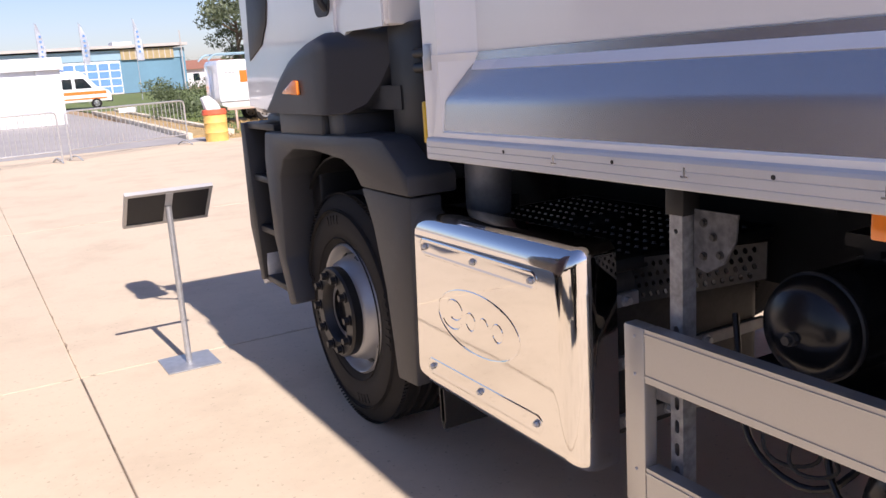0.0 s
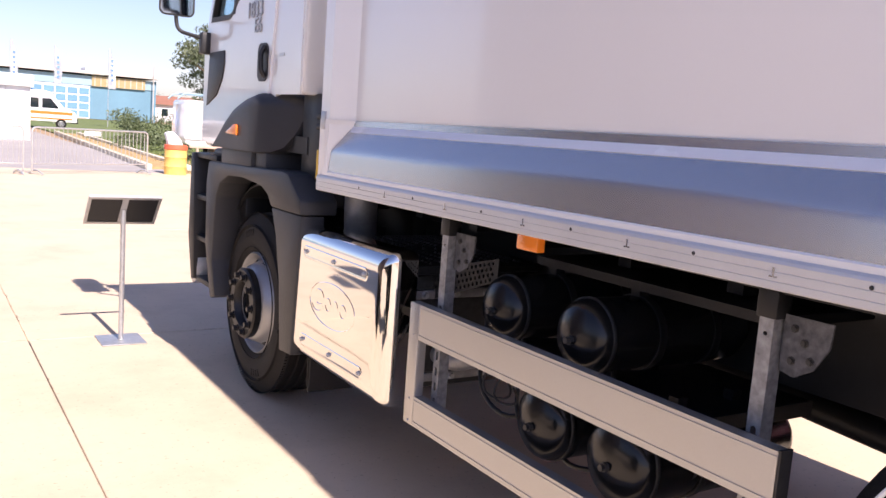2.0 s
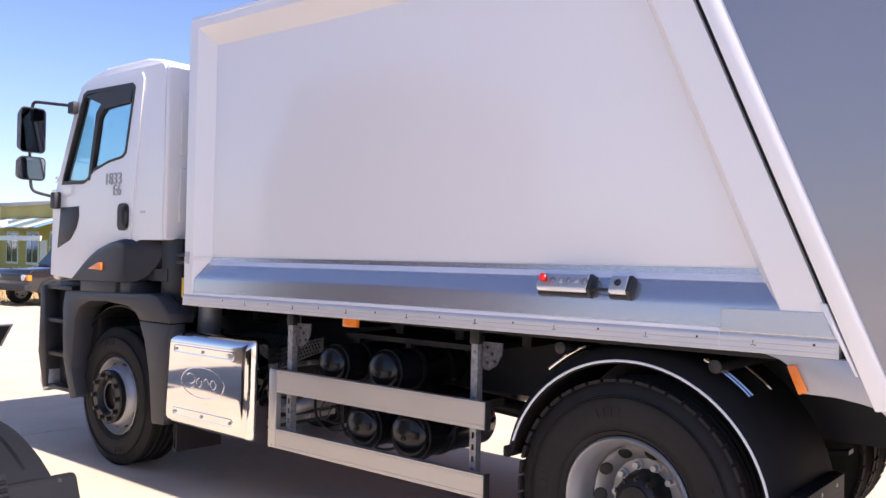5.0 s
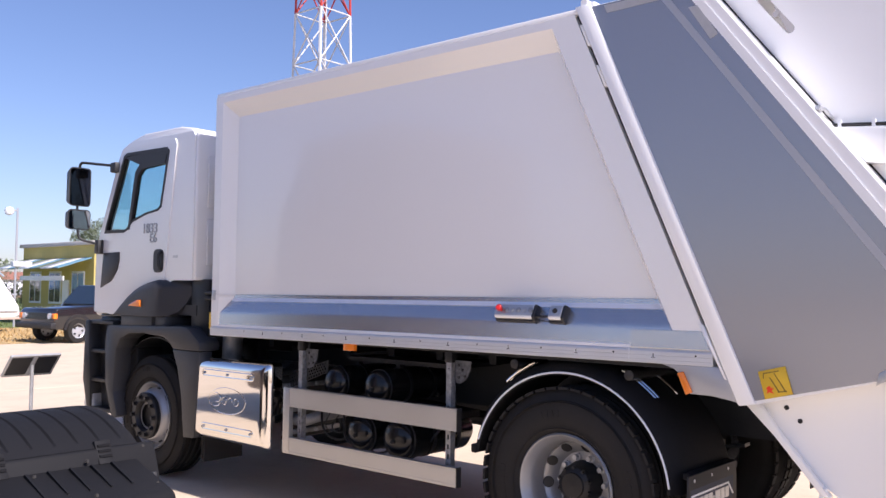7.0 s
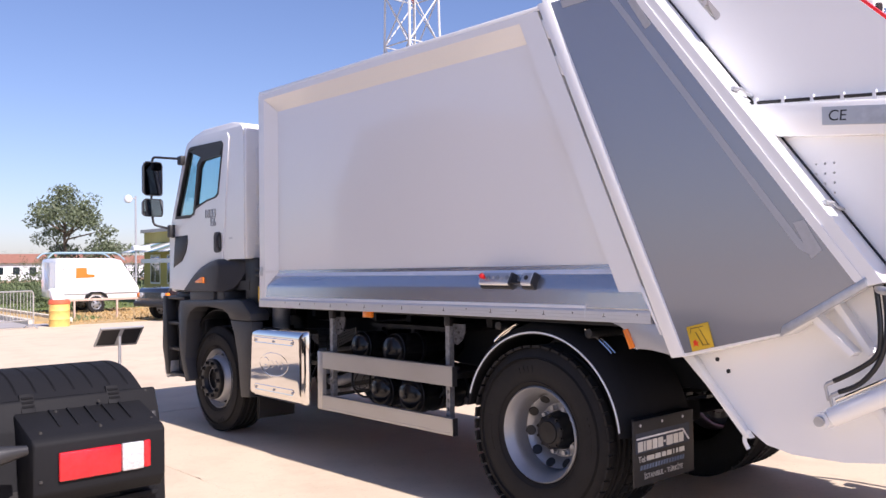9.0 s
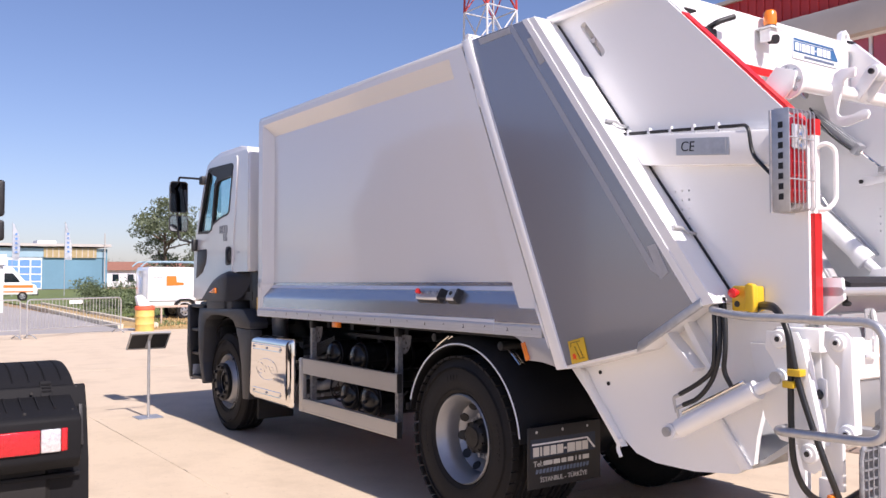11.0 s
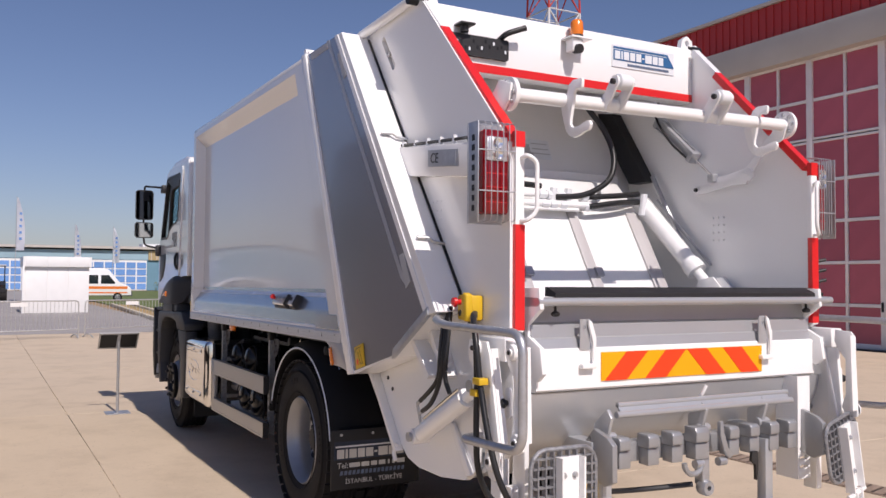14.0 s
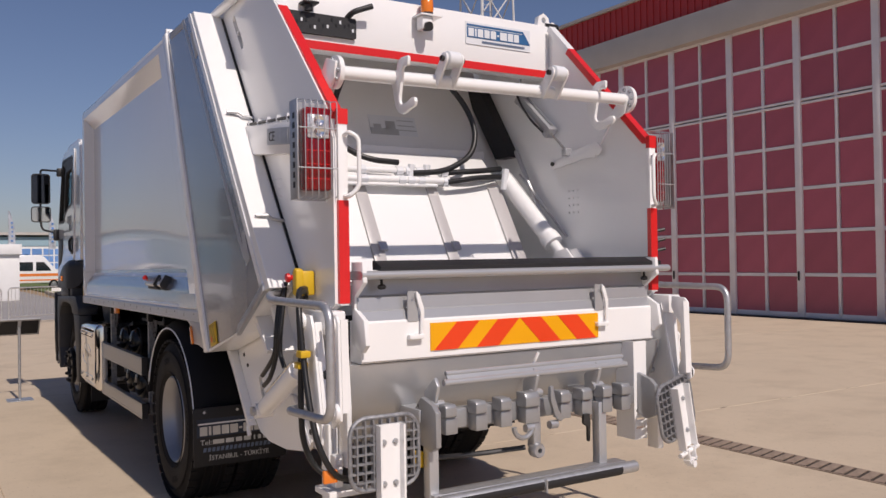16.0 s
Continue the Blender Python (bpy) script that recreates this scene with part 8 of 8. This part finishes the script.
for k in range(12):
    bm = bmesh.new()
    y0 = 0.2 + k * 0.55
    prism(bm, [(-0.02, 2.95), (-0.02, 3.0), (-1.5, 2.52), (-1.5, 2.47)], "y", y0, y0 + 0.545)
    part("awning_strip", bm, (SKYBLUE, PLAINWHITE, GREYSTEEL, LEAF)[k % 4], office)
bm = bmesh.new()
box(bm, -1.6, -1.55, -0.5, 3.6, 1.95, 2.15)
part("sign_board", bm, PLAINWHITE, office)
bm = bmesh.new()
box(bm, -0.05, 0.0, 2.2, 2.8, 0.0, 2.0)
part("door", bm, PRINT, office)
bm = bmesh.new()
box(bm, 0.8, 1.8, -0.02, 0.02, 1.0, 2.2)
part("window", bm, DARKGLASS, office)

# camera pole
pole = thing("camera_pole", "thin white pole with a ball camera", "pole", pose(11.1, 30.0, 0))
bm = bmesh.new()
cyl(bm, (0, 0, 0), (0, 0, 4.9), 0.045, 8)
cyl(bm, (0, 0, 4.8), (-0.3, 0, 4.8), 0.03, 6)
part("mast", bm, PALEGREY, pole)
bm = bmesh.new()
lathe(bm, [(0.0, 0.0), (0.14, 0.05), (0.19, 0.18), (0.14, 0.32), (0.0, 0.37)], (-0.33, 0, 4.58), "z", 16)
part("ball_camera", bm, PRINT, pole)
bm = bmesh.new()
box(bm, -0.15, 0.6, -0.15, 0.15, 2.5, 2.7, 0.02)
part("junction_box", bm, PRINT, pole)

# blue hangar far off
bh = thing("blue_hangar", "long blue hangar with gridded gates and ochre glazing", "hangar")
HY = 125.0
bm = bmesh.new()
box(bm, -60, 29.2, HY, HY + 30, 0, 5.9)
part("wall", bm, SKYBLUE, bh)
bm = bmesh.new()
box(bm, -60, 29.0, HY - 0.12, HY, 4.6, 5.9)
part("upper_band", bm, PALEBLUE, bh)
bm = bmesh.new()
prism(bm, [(-60, 5.9), (-60, 6.1), (29.6, 6.6), (29.6, 6.2)], "y", HY - 0.8, HY + 30)
part("roof", bm, RENDERW, bh)
for x0, x1 in ((20.4, 27.6), (-14.0, -5.0)):
    bm = bmesh.new()
    box(bm, x0, x1, HY - 0.3, HY - 0.12, 4.55, 5.95)
    g = part("glazing", bm, OCHRE, bh)
    for i in range(9):
        bm = bmesh.new()
        x = x0 + (x1 - x0) * (i + 0.5) / 9
        box(bm, x - 0.06, x + 0.06, HY - 0.34, HY - 0.3, 4.55, 5.95)
        part("glazing_bar", bm, RENDERW, g)
bm = bmesh.new()
box(bm, -0.24, 0.24, -0.03, 0.03, -0.43, 0.43)
bp = mesh_of("pane", bm, GATEBLUE)
for bay in range(4):
    x1 = 20.2 - bay * 12.4
    bm = bmesh.new()
    box(bm, x1 - 12.0, x1, HY - 0.1, HY - 0.02, 0.0, 4.5)
    gt = part("gate", bm, PLAINWHITE, bh, "white framed gate")
    for i in range(8):
        for j in range(4):
            piece("pane", bp, gt, Matrix.Translation((x1 - 0.75 - i * 1.5, HY - 0.13, 0.6 + j * 1.05)) @ Matrix.Diagonal((2.7, 1, 1, 1)))
bm = bmesh.new()
cyl(bm, (28.6, HY - 1, 0), (28.6, HY - 1, 8.2), 0.08, 6)
part("corner_mast", bm, RENDERW, bh)
bm = bmesh.new()
box(bm, 19.5, 22.0, HY - 0.5, HY + 3, 6.1, 7.0)
part("roof_unit", bm, PRINT, bh)

# feather flags
FLAGW = material("flag_cloth", (0.78, 0.79, 0.84), 0.8, vary=0.08)


def flag(x, y, h):
    t = thing("feather_flag", "tall white feather flag with blue marks", "flag", pose(x, y, 0), "feather flags by the road")
    bm = bmesh.new()
    cyl(bm, (0, 0, 0), (0, 0, h), 0.035, 8, 0.015)
    part("pole", bm, PALEGREY, t)
    bm = bmesh.new()
    rows = []
    for i in range(13):
        q = i / 12
        z = h - 0.1 - q * h * 0.5
        w_ = (0.1 + 0.55 * math.sin(min(q * 2.2, 1.57))) * (1 - 0.2 * q)
        sway = 0.25 * math.sin(q * 4 + x)
        rows.append([bm.verts.new((0.03 + w_ * k / 3, sway * (k / 3) ** 1.5, z)) for k in range(4)])
    for a, b in zip(rows, rows[1:]):
        for k in range(3):
            bm.faces.new((a[k], a[k + 1], b[k + 1], b[k]))
    bmesh.ops.solidify(bm, geom=bm.faces[:], thickness=0.01)
    cl = part("cloth", bm, FLAGW, t)
    for q in (0.3, 0.42, 0.54, 0.66, 0.78):
        bm = bmesh.new()
        z = h - 0.1 - q * h * 0.5
        box(bm, 0.2, 0.38, -0.05 + 0.12 * math.sin(q * 4 + x), -0.03 + 0.12 * math.sin(q * 4 + x), z - 0.09, z + 0.09)
        part("mark_bar", bm, GATEBLUE, cl)


for x, y, h in ((5.6, 75, 6.7), (8.9, 75, 6.6), (13.2, 75, 6.8), (0.3, 60, 7.7)):
    flag(x, y, h)

# kerb planters
kerb = thing("kerb", "double row of pale kerb stones along the lawn", "kerb", kind="structure")
KERBM = material("kerb_stone", (0.6, 0.54, 0.43), 0.9, vary=0.15, random=0.12)
bm = bmesh.new()
box(bm, -0.09, 0.09, -0.48, 0.48, -0.05, 0.16, 0.015, 1)
ks = mesh_of("kerb_stone", bm, KERBM)
kd = Vector((5.5 - 4.1, 49 - 21.5, 0))
ang = -math.degrees(math.atan2(kd.x, kd.y))
for i in range(28):
    for off in (0.0, 1.15):
        p = Vector((4.15 + off, 21.5, 0)) + kd.normalized() * (i * 1.0)
        piece("kerb_stone", ks, kerb, pose(p.x, p.y, 0.0, 0, 0, ang))
bm = bmesh.new()
prism(bm, [(4.24, 21.3), (5.2, 21.3), (6.55, 49), (5.6, 49)], "z", -0.03, 0.06)
part("gravel_bed", bm, STRAW, kerb)

# foliage


def leaf_cloud(bm, c, rad, n, size):
    for i in range(n):
        v = Vector((random.gauss(0, 1), random.gauss(0, 1), random.gauss(0, 1))).normalized() * (random.random() ** 0.45)
        p = Vector((c[0] + v.x * rad[0], c[1] + v.y * rad[1], c[2] + v.z * rad[2]))
        u = Vector((random.uniform(-1, 1), random.uniform(-1, 1), random.uniform(-1, 1))).normalized()
        w_ = u.cross(Vector((random.uniform(-1, 1), random.uniform(-1, 1), random.uniform(-1, 1)))).normalized()
        s_ = size * random.uniform(0.5, 1.2)
        bm.faces.new([bm.verts.new(p - u * s_), bm.verts.new(p + w_ * s_ * 0.4), bm.verts.new(p + u * s_), bm.verts.new(p - w_ * s_ * 0.4)])


def tree(x, y, h, width, seed, label):
    random.seed(seed)
    t = thing("tree", label, "tree", pose(x, y, 0))
    bm = bmesh.new()
    tube(bm, [(0, 0, 0), (0.05, 0, h * 0.25), (0.0, 0.05, h * 0.55), (0.05, 0, h * 0.85)], [0.16, 0.13, 0.08, 0.03], 8)
    tips = []
    for i in range(16):
        z0 = h * random.uniform(0.12, 0.7)
        a = random.uniform(0, 6.3)
        r = width * 0.5 * random.uniform(0.45, 0.95) * (1.15 - 0.5 * z0 / h)
        e = Vector((r * math.cos(a), r * math.sin(a), z0 + h * random.uniform(0.1, 0.25)))
        tube(bm, [(0, 0, z0), e * 0.5 + Vector((0, 0, z0 * 0.5)), e], [0.06, 0.04, 0.015], 6)
        tips.append(e)
    part("trunk", bm, BARK, t)
    bm = bmesh.new()
    for e in tips:
        for k in range(3):
            o = Vector((random.gauss(0, 0.4), random.gauss(0, 0.4), random.gauss(0, 0.3)))
            leaf_cloud(bm, e + o, (0.7, 0.7, 0.5), 150, 0.12)
    for k in range(10):
        leaf_cloud(bm, (random.gauss(0, width * 0.12), random.gauss(0, width * 0.12), h * random.uniform(0.6, 0.95)), (0.8, 0.8, 0.6), 150, 0.12)
    part("crown", bm, LEAF, t, smooth=0)


tree(13.0, 45, 6.5, 7.0, 5, "broad young tree with sparse green crown")
tree(31, 62, 7.5, 5.0, 6, "distant green tree with an uneven crown")


def hedge(name, x0, x1, y0, y1, h, n, seed, label):
    random.seed(seed)
    bm = bmesh.new()
    for i in range(n):
        leaf_cloud(bm, (random.uniform(x0, x1), random.uniform(y0, y1), h * random.uniform(0.25, 0.8)), (0.6, 0.5, h * 0.3), 70, 0.09)
    tagged(new(name, mesh_of(name, bm, LEAF2, 0)), label, "hedge", kind="stuff")


hedge("hedge", 8.0, 11.8, 44, 47, 1.7, 45, 21, "dense dark green flowering shrubs")
hedge("hedge", 5.8, 9.0, 32, 34, 0.8, 30, 22, "low clipped green hedge")
hedge("hedge", 12.5, 26.0, 38, 40, 2.4, 110, 23, "tall green hedge behind the office")
hedge("far_trees", 20, 90, 170, 190, 6.0, 160, 24, "far line of low trees on the horizon")
hedge("far_trees", 30, 60, 110, 118, 4.0, 90, 26, "far green scrub behind the lawn")
random.seed(30)
for i in range(7):
    x, y = 38 + i * 9 + random.uniform(-3, 3), 150 + random.uniform(-12, 12)
    hs = thing("house", "small distant house with a red tiled roof", "house", pose(x, y, 0, 0, 0, random.uniform(-20, 20)), "houses in the distance")
    bm = bmesh.new()
    box(bm, -4, 4, -3, 3, 0, 2.9)
    part("wall", bm, PRINT, hs)
    bm = bmesh.new()
    prism(bm, [(-3.5, 2.9), (0, 4.4), (3.5, 2.9)], "x", -4.4, 4.4)
    part("roof", bm, TERRA, hs)
    for xw in (-2.4, 0, 2.4):
        bm = bmesh.new()
        box(bm, xw - 0.5, xw + 0.5, -3.04, -3.0, 1.0, 2.2)
        part("window", bm, DARKGLASS, hs)

# ---- tractor unit parked alongside ----
tu = thing("tractor_unit", "dark tractor unit with ribbed plastic rear fender and lamp", "truck", pose(-2.4, -2.7, 0))


def fender_point(x, a, dr=0.0):
    return (x, -(0.66 + dr) * math.sin(a), 0.55 + (0.66 + dr) * math.cos(a))


bm = bmesh.new()
rows = []
NA = 40
for i in range(NA + 1):
    a = radians(33 - 135 * i / NA)
    deep = -0.008 if 2 <= i else 0.0
    row = [bm.verts.new(fender_point(-0.78, a))]
    for k in range(9):
        x = -0.74 + k * 0.083
        for dx, dr in ((0.0, 0.0), (0.006, deep), (0.012, 0.0)):
            row.append(bm.verts.new(fender_point(x + dx, a, dr)))
    for x, dr in ((-0.03, -0.001), (-0.01, -0.008), (0.0, -0.025), (0.0, -0.06)):
        row.append(bm.verts.new(fender_point(x, a, dr)))
    rows.append(row)
for a, b in zip(rows, rows[1:]):
    for k in range(len(a) - 1):
        bm.faces.new((a[k], a[k + 1], b[k + 1], b[k]))
fen = part("fender", bm, FENDER, tu, "ribbed dark grey plastic fender", smooth=25)
bm = bmesh.new()
prism(bm, [(-0.33, 1.06), (-0.345, 1.105), (-0.37, 1.1), (-0.42, 0.98), (-0.48, 0.7), (-0.5, 0.3), (-0.44, 0.3), (-0.42, 0.7)], "x", -0.78, 0.05, 0.01)
rp = part("rear_panel", bm, FENDER, tu, "dark grey plastic rear panel")
bm = bmesh.new()
prism(bm, [(-0.36, 1.06), (-0.64, 0.975), (-0.665, 0.955), (-0.665, 0.745), (-0.62, 0.69), (-0.44, 0.7)], "x", -0.6, -0.03, 0.012)
hsg = part("lamp_housing", bm, FENDER, tu, "wedge-shaped lamp housing")
for nm, x0, x1, y1, mt, lb in (("tail_lamp", -0.5, -0.237, -0.662, TAILRED, "red tail lamp"), ("reverse_lamp", -0.234, -0.135, -0.66, LAMPCLEAR, "clear reversing lamp"), ("side_lens", -0.133, -0.1, -0.65, TAILRED, "")):
    bm = bmesh.new()
    box(bm, x0, x1, y1 - 0.022, y1, 0.79, 0.912, 0.008, 3)
    part(nm, bm, mt, tu, lb)
for x in (-0.535, -0.155):
    bm = bmesh.new()
    prism(bm, [(-0.35, 1.105), (-0.335, 1.125), (-0.35, 1.13), (-0.385, 1.07), (-0.4, 1.05), (-0.385, 1.045)], "x", x - 0.03, x + 0.03, 0.003)
    cp_ = part("clip", bm, FENDER, tu, "black spring clip")
    for k in range(3):
        bm = bmesh.new()
        box(bm, x - 0.024, x + 0.024, -0.368 - 0.01 * k, -0.358 - 0.01 * k, 1.108 - 0.018 * k, 1.116 - 0.018 * k)
        part("clip_rib", bm, FENDER, cp_)
for k in range(5):
    bm = bmesh.new()
    x = -0.46 + 0.078 * k
    prism(bm, [(-0.4, 1.05), (-0.41, 1.058), (-0.56, 1.006), (-0.56, 0.995)], "x", x, x + 0.008)
    part("housing_rib", bm, FENDER, hsg)
sb = bolt_mesh("screw", 0.006, 0.005, DARKSTEEL, 8, "y")
for x, y, z in ((-0.43, -0.415, 1.045), (-0.235, -0.4, 1.07), (0.0, -0.37, 1.09), (-0.55, -0.6, 0.99), (-0.3, -0.6, 0.99), (-0.06, -0.58, 0.99), (-0.57, -0.668, 0.8)):
    piece("screw", sb, tu, Matrix.Translation((x, y, z)))
bm = bmesh.new()
box(bm, -0.55, 0.0, -0.52, -0.47, 0.62, 0.645, 0.006)
part("panel_rib", bm, FENDER, tu)
bm = bmesh.new()
prism(bm, [(-0.43, 1.0), (-0.445, 1.0), (-0.485, 0.78), (-0.47, 0.78)], "x", 0.0, 0.02, 0.002)
part("reflector_strip", bm, PLASTIC, tu)
bm = bmesh.new()
tube(bm, [(-1.2, -0.65, 0.9), (-0.75, -0.66, 0.93), (-0.62, -0.66, 0.94)], [0.05, 0.045, 0.02], 10)
part("arm", bm, PLASTIC, tu)
for x0 in (-0.68, -2.4):
    for y in (0.0, 4.3):
        bm = bmesh.new()
        lathe(bm, [(0.2, 0.0), (0.3, 0.02), (0.48, 0.0), (0.52, 0.04), (0.52, 0.5), (0.48, 0.54), (0.3, 0.5), (0.2, 0.5)], (x0, y, 0.52), "x", 40)
        part("wheel", bm, RUBBER, tu)
bm = bmesh.new()
box(bm, -1.8, -0.85, -0.6, 5.3, 0.7, 0.98, 0.02)
part("frame", bm, BLACK, tu)
bm = bmesh.new()
prism(bm, [(2.85, 0.9), (2.85, 3.5), (3.1, 3.7), (4.7, 3.6), (5.2, 2.4), (5.3, 0.5), (3.3, 0.5)], "x", -2.5, 0.0, 0.08, 3)
tc = part("cab", bm, material("dark_cab", (0.05, 0.035, 0.045), 0.3, coat=0.6, vary=0.1), tu, "dark painted cab")
for z in (1.4, 2.0, 2.6, 3.2):
    bm = bmesh.new()
    box(bm, -2.3, -0.1, 2.8, 2.86, z, z + 0.04)
    part("rear_rib", bm, BLACK, tc)
for z0, z1 in ((2.36, 2.75), (2.1, 2.32)):
    bm = bmesh.new()
    box(bm, 0.08, 0.33, 4.6, 4.72, z0, z1, 0.03, 3)
    part("mirror_head", bm, PLASTIC, tc)
bm = bmesh.new()
tube(bm, rounded([(-0.02, 4.7, 2.85), (0.2, 4.68, 2.85), (0.2, 4.68, 2.0), (-0.02, 4.7, 2.0)], 0.08), 0.018, 8)
part("mirror_arm", bm, PLASTIC, tc)
